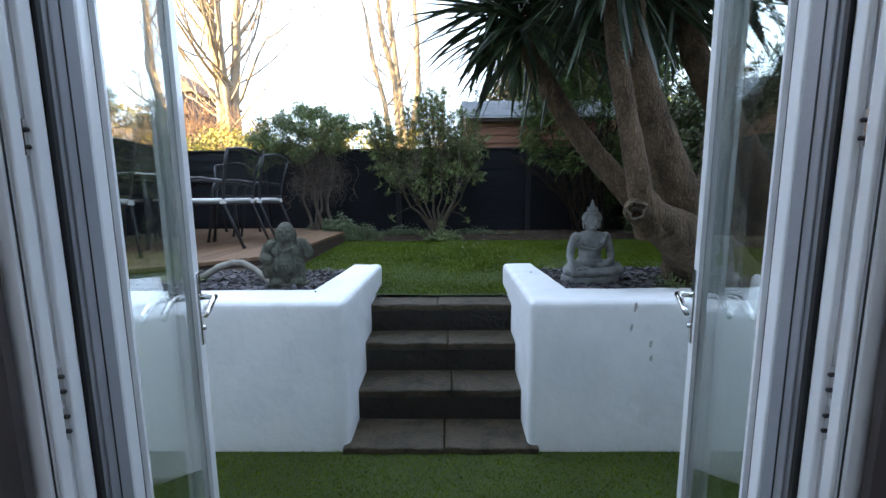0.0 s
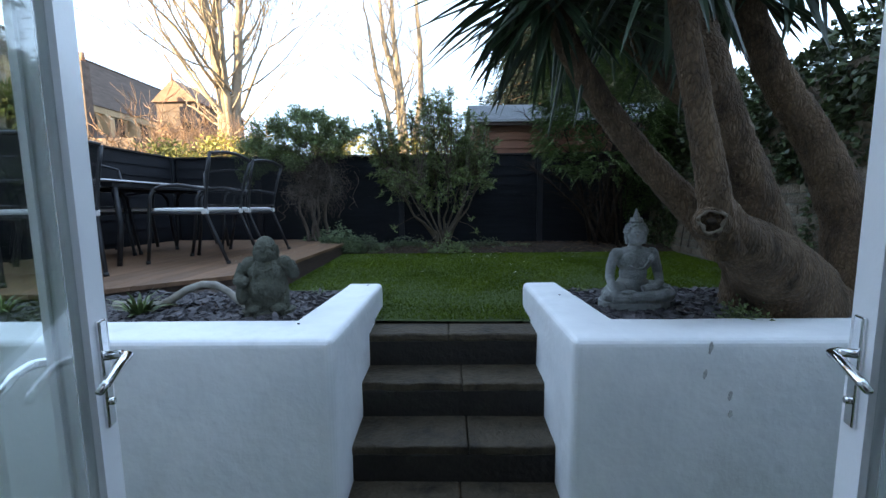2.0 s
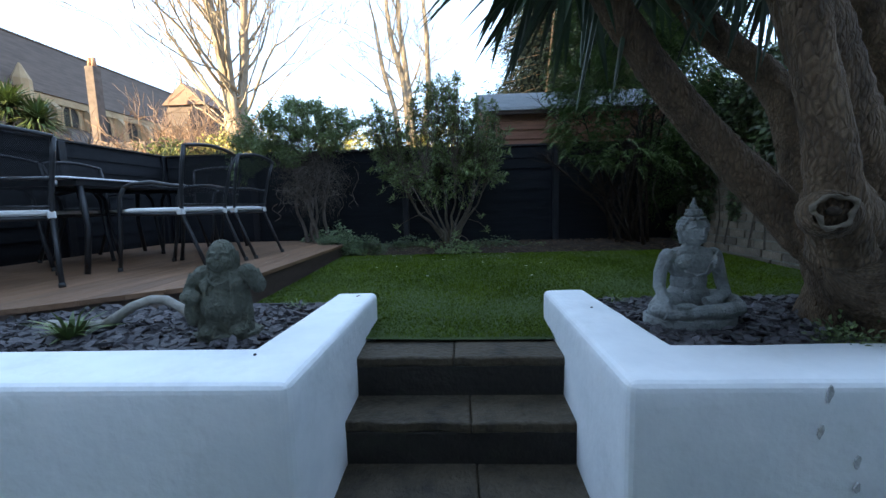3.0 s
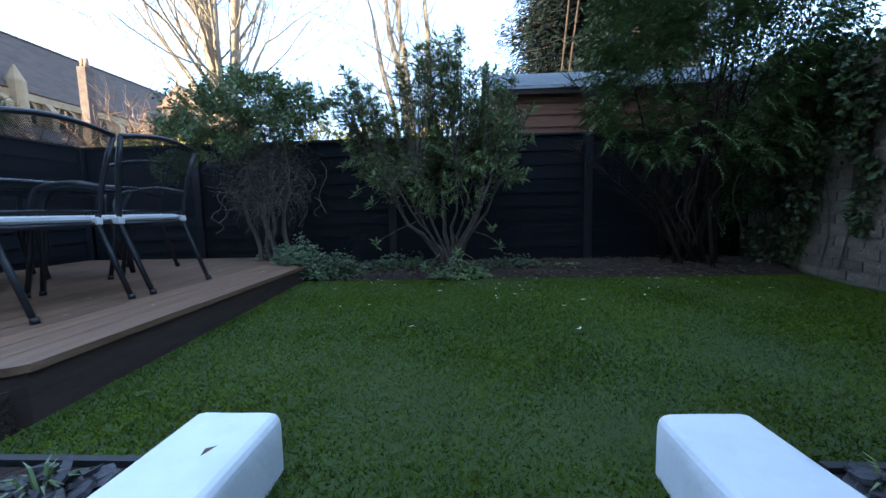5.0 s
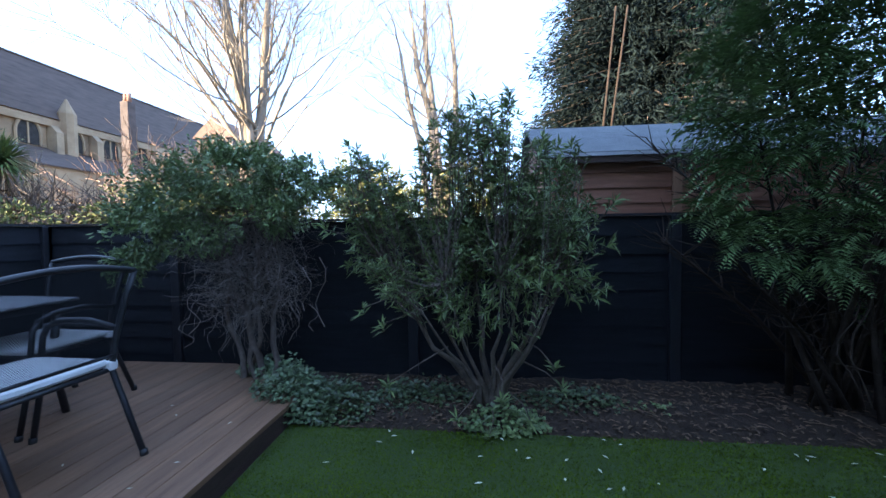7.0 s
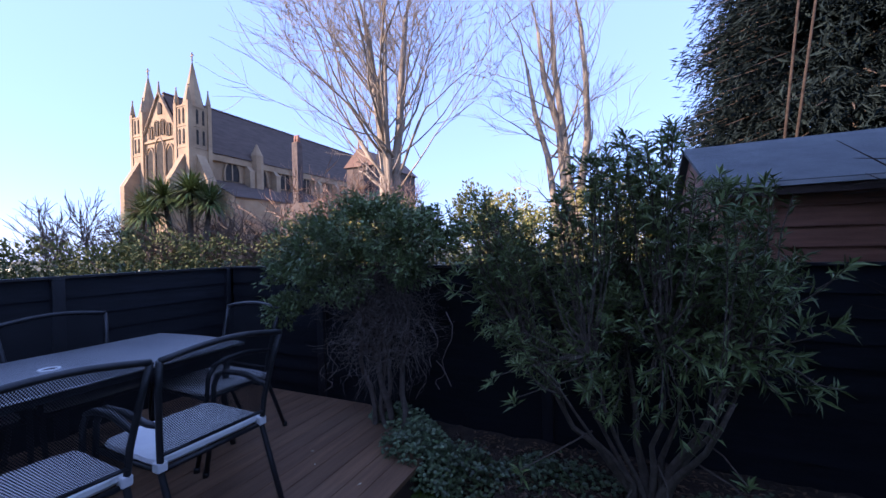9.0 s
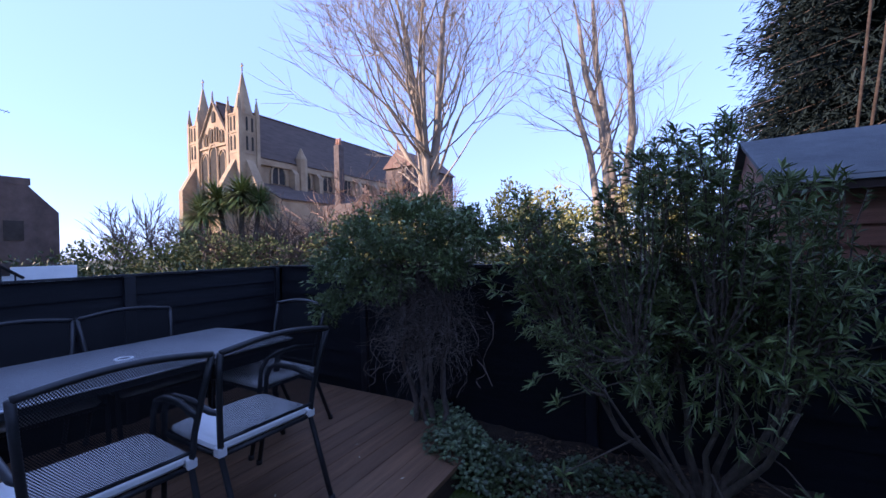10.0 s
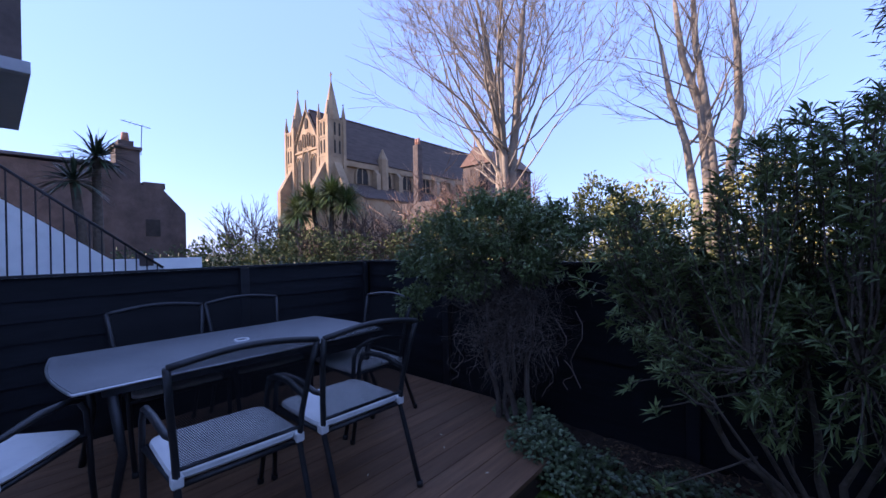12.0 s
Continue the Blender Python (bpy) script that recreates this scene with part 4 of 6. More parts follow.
    part("stump_collar", Build().tube([inv @ (c - nrm * 0.13 + u * -0.05), inv @ (c - nrm * 0.07 + u * -0.02), inv @ (c - nrm * 0.022), inv @ (c - nrm * 0.002)], [0.075, 0.068, 0.056, 0.045], 20, cap=False, wobble=0.1), YUCCA_BARK, y, "bark collar round the pruned stump", smooth=True)
    st = part("stump_ring", Build().tube(ring, [0.006 + 0.002 * math.sin(2.1 * i) for i in range(25)], 8), YUCCA_CUT, y, "pale ring of the pruned stump", smooth=True)
    part("stump_face", Build().tube([inv @ (c - nrm * 0.05), inv @ (c - nrm * 0.008)], [0.02, 0.039], 20, wobble=0.2), YUCCA_BARK, st, "weathered cut wood", smooth=True)
    part("stump_hollow", Build().ball(inv @ (c - nrm * 0.004), (0.018, 0.012, 0.012)), EVERGREEN_STEM, st, "dark rotted hollow", smooth=True)
    heads = [((0.45, 3.0, 2.40), 190, (-0.5, 0.1, 0.5)), ((0.83, 2.46, 2.48), 170, (-0.1, -0.1, 0.6)), ((1.13, 2.93, 2.55), 160, (-0.1, 0.1, 0.6)), ((1.48, 3.13, 2.58), 130, (0.2, 0.2, 0.8)), ((1.75, 3.0, 2.62), 110, (0.4, -0.1, 0.8)), ((0.95, 3.35, 2.55), 130, (-0.2, 0.5, 0.8))]
    for (hx, hy, hz), n, ax in heads:
        b = Build()
        ax = Vector(ax).normalized()
        for _ in range(n):
            d = (rnd_dir(-0.98, 0.9) + ax * 0.2).normalized()
            l = random.uniform(0.45, 0.68) * (0.85 if d.z < -0.6 else 1.0)
            w = random.uniform(0.032, 0.05)
            p = Vector((hx, hy, hz)) + ax * random.uniform(-0.16, 0.10) + d * 0.04
            s = d.cross(Vector((0, 0, 1)))
            s = (s if s.length > 0.05 else d.orthogonal()).normalized()
            nn = s.cross(d)
            sag = random.uniform(0.02, 0.22) * l
            left, right, mid = [], [], []
            for t, ww in ((0, 0.45), (0.25, 0.95), (0.55, 1.0), (0.8, 0.62), (1.0, 0.03)):
                q = p + d * (l * t) - Vector((0, 0, sag * t * t))
                left.append(inv @ (q - s * w * ww * 0.5 + nn * w * ww * 0.18))
                right.append(inv @ (q + s * w * ww * 0.5 + nn * w * ww * 0.18))
                mid.append(inv @ q)
            k = 5
            b.add(left + mid + right, [(i, i + 1, k + i + 1, k + i) for i in range(4)] + [(k + i, k + i + 1, 2 * k + i + 1, 2 * k + i) for i in range(4)])
        part("leaf_rosette", b, SWORD, y, "rosette of long pointed dark green leaves")
    for (x, yy, z, l) in ((0.62, 2.95, 2.28, 0.65), (0.70, 2.9, 2.2, 0.55), (1.12, 2.8, 2.4, 0.75), (1.05, 2.72, 2.35, 0.6), (0.55, 3.0, 2.2, 0.4), (1.35, 2.9, 2.35, 0.5)):
        d = Vector((random.uniform(-0.25, 0.1), random.uniform(-0.1, 0.1), -1))
        part("hanging_leaf", Build().tube([inv @ (Vector((x, yy, z)) + d * l * t) for t in (0, 0.4, 0.8, 1)], [0.016, 0.014, 0.008, 0.002], 5), SWORD, y, "dead hanging leaf")
    return y


yucca()


# ---- table and chairs on the deck ----
DECK_Z = 0.805


def chair_at(m, first=None):
    if first is not None:
        return copy_thing(first, m)
    ch = thing("garden_chair", "dark steel garden chair with mesh back and white cushion", "chair", "chairs round the table", m)
    r = 0.0125
    for s in (-1, 1):
        part("rear_leg", Build().tube([(s * 0.250, -0.41, 0.0), (s * 0.252, -0.30, 0.28), (s * 0.254, -0.240, 0.43), (s * 0.264, -0.255, 0.58), (s * 0.286, -0.298, 0.78), (s * 0.3025, -0.345, 0.935)], r + 0.002, 8), CHAIR_METAL, ch, smooth=True)
        part("front_leg", Build().tube([(s * 0.275, 0.30, 0.0), (s * 0.285, 0.255, 0.25), (s * 0.29, 0.235, 0.44), (s * 0.29, 0.22, 0.58), (s * 0.29, 0.17, 0.645)], r + 0.002, 8), CHAIR_METAL, ch, smooth=True)
        part("armrest", Build().tube([(s * 0.29, 0.20, 0.635), (s * 0.295, 0.10, 0.668), (s * 0.295, -0.06, 0.672), (s * 0.285, -0.22, 0.645), (s * 0.272, -0.270, 0.64)], [0.012, 0.016, 0.018, 0.015, 0.011], 8), CHAIR_METAL, ch, "curved armrest", smooth=True)
        part("seat_rail", Build().tube([(s * 0.252, -0.235, 0.432), (s * 0.285, 0.238, 0.442)], r, 8), CHAIR_METAL, ch, smooth=True)
        for yy in (-0.41, 0.30):
            part("foot_cap", Build().tube([(s * (0.250 if yy < 0 else 0.275), yy, -0.0), (s * (0.250 if yy < 0 else 0.275), yy * 0.99, 0.03)], 0.0185, 10), RUBBER, ch, "black rubber foot", smooth=True)
        part("cushion_tie", Build().box(s * 0.253 - 0.022, -0.258, 0.430, s * 0.253 + 0.022, -0.210, 0.476), CUSHION, ch, "white corner tie of the cushion", bevel=0.008)
    part("seat_rail", Build().tube([(-0.262, -0.235, 0.432), (0.262, -0.235, 0.432)], r, 8), CHAIR_METAL, ch, smooth=True)
    part("seat_rail", Build().tube([(-0.285, 0.238, 0.442), (0.285, 0.238, 0.442)], r, 8), CHAIR_METAL, ch, smooth=True)
    n = 12
    top = [(-0.3025 + 0.605 * i / n, -0.345 - 0.012 * math.sin(math.pi * i / n), 0.935 + 0.034 * math.sin(math.pi * i / n)) for i in range(n + 1)]
    part("top_rail", Build().tube(top, 0.0145, 8), CHAIR_METAL, ch, "bowed top rail", smooth=True)
    low = [(-0.255 + 0.51 * i / n, -0.252, 0.505) for i in range(n + 1)]
    part("lower_back_rail", Build().tube(low, 0.009, 8), CHAIR_METAL, ch, smooth=True)
    b = Build()
    rows = 10
    vs = []
    for j in range(rows + 1):
        t = j / rows
        for i in range(n + 1):
            x = (-0.250 + 0.500 * i / n) * (1 + 0.20 * t)
            yb = -0.252 - 0.093 * t ** 1.35 - 0.012 * math.sin(math.pi * i / n)
            z = 0.505 + (0.43 + 0.032 * math.sin(math.pi * i / n)) * t
            vs.append((x, yb, z))
    k = n + 1
    b.add(vs, [(j * k + i, j * k + i + 1, (j + 1) * k + i + 1, (j + 1) * k + i) for j in range(rows) for i in range(n)])
    part("mesh_back", b, MESH, ch, "black woven mesh back", smooth=True)
    b = Build()
    b.add([(-0.258, -0.23, 0.437), (0.258, -0.23, 0.437), (0.28, 0.235, 0.445), (-0.28, 0.235, 0.445)], [(0, 1, 2, 3)])
    part("mesh_seat", b, MESH, ch, "black woven mesh seat")
    c = Build()
    vs = []
    for z, ins in ((0.448, 0.012), (0.462, 0.0), (0.478, 0.006), (0.486, 0.03)):
        for i in range(40):
            a = 2 * math.pi * i / 40
            e = 0.22
            cx, cy = math.copysign(abs(math.cos(a)) ** e, math.cos(a)), math.copysign(abs(math.sin(a)) ** e, math.sin(a))
            vs.append(((0.272 - ins) * cx, 0.004 + (0.245 - ins) * cy, z))
    fs = [(j * 40 + i, j * 40 + (i + 1) % 40, (j + 1) * 40 + (i + 1) % 40, (j + 1) * 40 + i) for j in range(3) for i in range(40)]
    fs += [tuple(range(39, -1, -1)), tuple(range(120, 160))]
    part("cushion", c.add(vs, fs), CUSHION, ch, "thin off-white seat cushion", smooth=False)
    return ch


def facing(x, y, deg):
    return pose(x, y, DECK_Z, 0, 0, deg)


first_chair = chair_at(facing(-2.328, 4.471, 87.5))
chair_at(facing(-2.285, 5.096, 88), first_chair)
chair_at(facing(-2.94, 5.70, 178), first_chair)
chair_at(facing(-3.57, 4.57, -90), first_chair)
chair_at(facing(-3.57, 5.20, -90), first_chair)
chair_at(facing(-2.951, 3.676, 50), first_chair)


def table():
    tb = thing("garden_table", "long grey garden table with bowed ends, parasol hole", "table", at=pose(-3.25, 4.92, DECK_Z))
    hx, y0, y1 = 0.50, -0.95, 0.89
    n = 14
    out = [(-hx + 2 * hx * i / n, y0 - 0.045 * math.sin(math.pi * i / n)) for i in range(n + 1)] + [(hx - 2 * hx * i / n, y1 + 0.045 * math.sin(math.pi * i / n)) for i in range(n + 1)]
    part("tabletop", Build().prism([(x * 0.994, y * 0.996) for x, y in out], 0.706, 0.7235), TABLE_TOP, tb, "frosted grey textured glass top")
    loop = [(x, y, 0.714) for x, y in out]
    part("rim", Build().tube(loop + [loop[0]], 0.0075, 6), TABLE_RIM, tb, "silver metal rim", smooth=True)
    ring = [(0.045 * math.cos(2 * math.pi * i / 20), 0.045 * math.sin(2 * math.pi * i / 20), 0.726) for i in range(21)]
    part("parasol_ring", Build().tube(ring, 0.008, 8), CUSHION, tb, "pale plastic parasol ring", smooth=True)
    part("parasol_hole", Build().tube([(0, 0, 0.7245), (0, 0, 0.7265)], 0.037, 18), RUBBER, tb, "dark parasol hole")
    for sx in (-1, 1):
        part("side_rail", Build().box(sx * 0.46 - 0.015, -0.84, 0.665, sx * 0.46 + 0.015, 0.84, 0.705), CHAIR_METAL, tb, bevel=0.003)
        for sy in (-1, 1):
            part("leg", Build().tube([(sx * 0.45, sy * 0.80, 0.665), (sx * 0.445, sy * 0.76, 0.35), (sx * 0.45, sy * 0.82, 0.0)], [0.024, 0.020, 0.020], 8), CHAIR_METAL, tb, smooth=True)
    for sy in (-1, 1):
        part("cross_rail", Build().box(-0.444, sy * 0.80 - 0.015, 0.665, 0.444, sy * 0.80 + 0.015, 0.705), CHAIR_METAL, tb, bevel=0.003)


table()

# ---- plants of the border ----
def gap_ok(p, scale, cut):
    return noise.noise(Vector(p) * scale) > cut


def whorl(b, p, d, n, length, width):
    d = d.normalized()
    s = d.orthogonal().normalized()
    t = d.cross(s)
    for i in range(n):
        a = 2 * math.pi * (i / n) * 1.618 * 3 + random.uniform(-0.3, 0.3)
        out = (s * math.cos(a) + t * math.sin(a)) * random.uniform(0.5, 1.2) + d * random.uniform(-0.1, 1.4)
        b.leaf(p - d * random.uniform(0, 0.05), out, length * random.uniform(0.65, 1.15), width, d, 0.2, 0.12)


def oleander():
    """Gnarled limbs fork low down into a V; thin upright shoots rise from them and end in tufts of narrow leaves."""
    base = Vector((-0.10, 6.16, 0.66))
    o = thing("oleander_bush", "tall fan-shaped evergreen bush with long narrow leaves", "bush", at=Matrix.Translation(base))
    twigs, leaves = Build(), Build()
    tops = [(-1.0, 1.55), (-0.92, 1.86), (-0.78, 1.90), (-0.62, 1.62), (-0.46, 1.80), (-0.30, 2.10), (-0.08, 2.20), (0.12, 2.14), (0.24, 1.78), (0.34, 1.98), (0.46, 2.08), (0.58, 1.94), (0.68, 1.55)]

    def top_at(x):
        for (x0, h0), (x1, h1) in zip(tops, tops[1:]):
            if x <= x1:
                return h0 + (h1 - h0) * (x - x0) / (x1 - x0)
        return tops[-1][1]
    nodes = []
    ends = [(-0.72, -0.10, 1.12), (-0.50, 0.12, 1.05), (-0.30, -0.22, 1.00), (-0.12, 0.15, 1.10), (0.06, -0.15, 1.05), (0.22, 0.10, 1.02), (0.40, -0.12, 1.05), (0.58, 0.05, 1.15), (-0.40, -0.30, 0.80), (0.30, -0.28, 0.82)]
    for i, e in enumerate(ends):
        e = Vector(e)
        s = Vector((random.uniform(-0.06, 0.06), random.uniform(-0.04, 0.04), -0.02))
        fork = Vector((e.x * 0.22, e.y * 0.2, random.uniform(0.22, 0.40)))
        pts = [s, s.lerp(fork, 0.5) + rnd_dir() * 0.025, fork]
        for k in range(1, 6):
            t = k / 5
            pts.append(fork.lerp(e, t) + Vector((0, 0, -0.10 * math.sin(math.pi * t) * min(1, abs(e.x) * 1.6))) + rnd_dir() * 0.025)
        r = 0.026 if i % 3 == 0 else 0.018
        part("stem", Build().tube(pts, [r * 1.3, r * 1.1, r * 0.95, r * 0.75, r * 0.6, r * 0.5, r * 0.4, r * 0.28], 8, wobble=0.2), BARK, o, "gnarled brown stem", smooth=True)
        for p0, p1 in zip(pts[2:], pts[3:]):
            nodes += [p0.lerp(p1, k / 4) for k in range(4)]
    for i in range(600):
        x = random.uniform(-1.0, 0.68)
        h = 0.955 * top_at(x) * (1 - 0.52 * random.random() ** 1.5)
        if i % 5 == 0:
            x, h = x * 0.75, random.uniform(0.55, 1.15)
        if h < 0.42 + 0.62 * abs(x):
            continue
        e = Vector((x, random.uniform(-0.36, 0.34), h))
        if not gap_ok(e, 3.0, -0.20):
            continue
        q = min(nodes, key=lambda n: abs(n.x - 0.72 * e.x) * 1.5 + abs(n.y - 0.6 * e.y) + 0.5 * abs(n.z - 0.98))
        m = Vector((q.x + (e.x - q.x) * 0.60, q.y + (e.y - q.y) * 0.42, q.z + (e.z - q.z) * 0.5)) + rnd_dir() * 0.03
        twigs.tube([q, q.lerp(m, 0.5) + rnd_dir() * 0.03, m, m.lerp(e, 0.5) + rnd_dir() * 0.02, e], [0.005, 0.0045, 0.004, 0.003, 0.002], 4, cap=False)
        d = ((e - m).normalized() + Vector((0, 0, 0.35)) + rnd_dir() * 0.25).normalized()
        size = random.uniform(0.055, 0.088)
        whorl(leaves, e, d, random.randint(10, 14), size, size * 0.19)
        if h > 1.15:
            for _k in range(2):
                f = e - (e - m).normalized() * random.uniform(0.06, 0.30)
                g = f + Vector((random.gauss(0, 0.09), random.gauss(0, 0.08), random.uniform(0.02, 0.09)))
                twigs.tube([f, f.lerp(g, 0.5) + rnd_dir() * 0.01, g], [0.003, 0.0025, 0.0015], 4, cap=False)
                whorl(leaves, g, (g - f).normalized() + Vector((0, 0, 0.5)), random.randint(7, 10), size, size * 0.19)
        run = (e - m).length
        k = 0.05
        while k < min(0.62, run + 0.1):
            whorl(leaves, e - (e - m).normalized() * k, d, random.randint(2, 4), size * 1.05, size * 0.19)
            k += random.uniform(0.055, 0.095)
    for q, l in (((-0.62, -0.36, 0.36), 0.30), ((-0.78, -0.30, 0.80), 0.22), ((-0.66, -0.30, 0.70), 0.2), ((0.36, -0.28, 0.45), 0.25), ((0.42, -0.2, 0.30), 0.22), ((0.05, -0.3, 0.26), 0.25), ((-0.22, -0.26, 0.12), 0.2), ((0.22, -0.25, 0.12), 0.2), ((-0.02, -0.32, 0.06), 0.15)):
        q = Vector(q)
        s = Vector((q.x * 0.45, q.y * 0.4, q.z + l * 0.55))
        twigs.tube([s, s.lerp(q, 0.5) + Vector((0.02, -0.02, 0.02)), q], [0.006, 0.004, 0.003], 4)
        whorl(leaves, q, Vector((0.2 * q.x, -0.3, 0.8)), 13, 0.085, 0.016)
    tagged(part("twig_mass", twigs, BARK, o, "thin brown twigs"), kind="stuff")
    tagged(part("foliage", leaves, LEAF_OLEANDER, o, "glossy narrow green leaves"), kind="stuff")


oleander()


def crown(b, blobs, count, size, width=0.5, scale=3.0, cut=-0.15, hang=0.0, inner=0.55):
    """Leaves over and inside a set of lumps, thinned by noise so that the outline stays ragged."""
    total = sum(r[0] * r[2] + r[1] * r[2] for c, r in blobs)
    for c, r in blobs:
        c = Vector(c)
        n = int(count * (r[0] * r[2] + r[1] * r[2]) / total)
        made = 0
        tries = 0
        while made < n and tries < n * 6:
            tries += 1
            d = rnd_dir()
            k = random.uniform(inner, 1.0) * (1 + 0.22 * noise.noise(Vector((d.x * 2.2, d.y * 2.2, d.z * 2.2)) + c))
            p = c + Vector((d.x * r[0], d.y * r[1], d.z * r[2])) * k
            if not gap_ok(p, scale, cut):
                continue
            made += 1
            o = (d + rnd_dir() * 0.9 + Vector((0, 0, -hang))).normalized()
            b.leaf(p, o, size * random.uniform(0.6, 1.25), size * width, rnd_dir(), 0.25)


def vine_shrub():
    base = Vector((-1.93, 6.40, 0.70))
    o = thing("vine_covered_shrub", "evergreen shrub over a tangle of dry vines", "shrub", at=Matrix.Translation(base))
    vines, leaves = Build(), Build()
    stems = []
    for sx, tx, tz, r in ((-0.12, -0.20, 1.35, 0.020), (0.0, 0.05, 1.5, 0.024), (0.13, 0.28, 1.35, 0.022), (0.06, -0.12, 1.4, 0.016), (-0.05, 0.20, 1.2, 0.018)):
        pts = [Vector((sx, 0, 0))]
        for k in range(1, 12):
            t = k / 11
            pts.append(Vector((sx + (tx - sx) * t + 0.05 * math.sin(11 * t + sx * 50) * (1 - 0.4 * t), -0.06 * t + 0.04 * math.cos(9 * t + sx * 20), tz * t)) + rnd_dir() * 0.008)
        part("stem", Build().tube(pts, [r * (1.25 - 0.9 * k / 11) for k in range(12)], 7, wobble=0.25), VINE, o, "twisted grey brown stem", smooth=True)
        stems += pts[4:]
    for _ in range(1000):
        p = random.choice(stems) + rnd_dir() * 0.12
        p.z = random.uniform(0.62, 1.45)
        d = Vector((random.gauss(0.10, 0.8), random.gauss(-0.45, 0.5), random.uniform(-0.4, 0.7))).normalized()
        pts = [p]
        for _k in range(7):
            d = (d + rnd_dir() * 0.62 + Vector((0, 0, -0.05))).normalized()
            q = pts[-1] + d * random.uniform(0.035, 0.085)
            if abs(q.x - 0.12) > 0.14 + 0.62 * max(0.0, q.z - 0.30):
                d.x *= -0.6
                d = (d + Vector((0, 0, 0.1))).normalized()
                q = pts[-1] + d * 0.05
            pts.append(q)
        r = random.choice((0.0016, 0.002, 0.002, 0.0027))
        vines.tube(pts, [r * (1.1 - 0.1 * k) for k in range(8)], 3, cap=False)
    for hx, hz, l in ((0.66, 1.05, 0.48), (0.56, 0.98, 0.30), (-0.36, 0.62, 0.22), (0.46, 0.8, 0.35), (0.60, 0.72, 0.18), (-0.30, 0.80, 0.3)):
        pts = [Vector((hx + 0.05 * math.sin(7 * k / 6 + hx * 9), -0.25 + 0.03 * math.cos(5 * k), hz - l * k / 6)) for k in range(7)]
        vines.tube(pts, 0.0035, 4)
    crown(leaves, [((-0.42, -0.20, 1.46), (0.42, 0.38, 0.27)), ((-0.05, -0.15, 1.64), (0.45, 0.38, 0.25)), ((0.35, -0.1, 1.56), (0.36, 0.34, 0.22)), ((-0.66, -0.25, 1.25), (0.25, 0.28, 0.22)), ((0.60, -0.1, 1.66), (0.22, 0.2, 0.12)), ((-0.25, -0.25, 1.22), (0.32, 0.25, 0.16)), ((-0.72, -0.3, 1.02), (0.15, 0.18, 0.18)), ((0.30, -0.22, 1.34), (0.30, 0.2, 0.16)), ((0.02, -0.1, 1.84), (0.26, 0.22, 0.14))], 14500, 0.044, 0.40, 5.5, -0.02, 0.1, 0.4)
    for _ in range(150):
        a = random.uniform(0, 6.283)
        p = Vector((-0.05 + 0.75 * math.cos(a) * random.random(), -0.15 + 0.35 * math.sin(a), 1.72 - 0.35 * random.random()))
        d = Vector((random.gauss(0, 0.5), random.gauss(0, 0.4), 1)).normalized()
        for k in range(6):
            whorl(leaves, p + d * 0.028 * k, d, 4, 0.042, 0.013)
    tagged(part("vine_tangle", vines, VINE, o, "tangle of dry leafless vines"), kind="stuff")
    tagged(part("foliage", leaves, LEAF_SHRUB, o, "small mid green leaves"), kind="stuff")


vine_shrub()


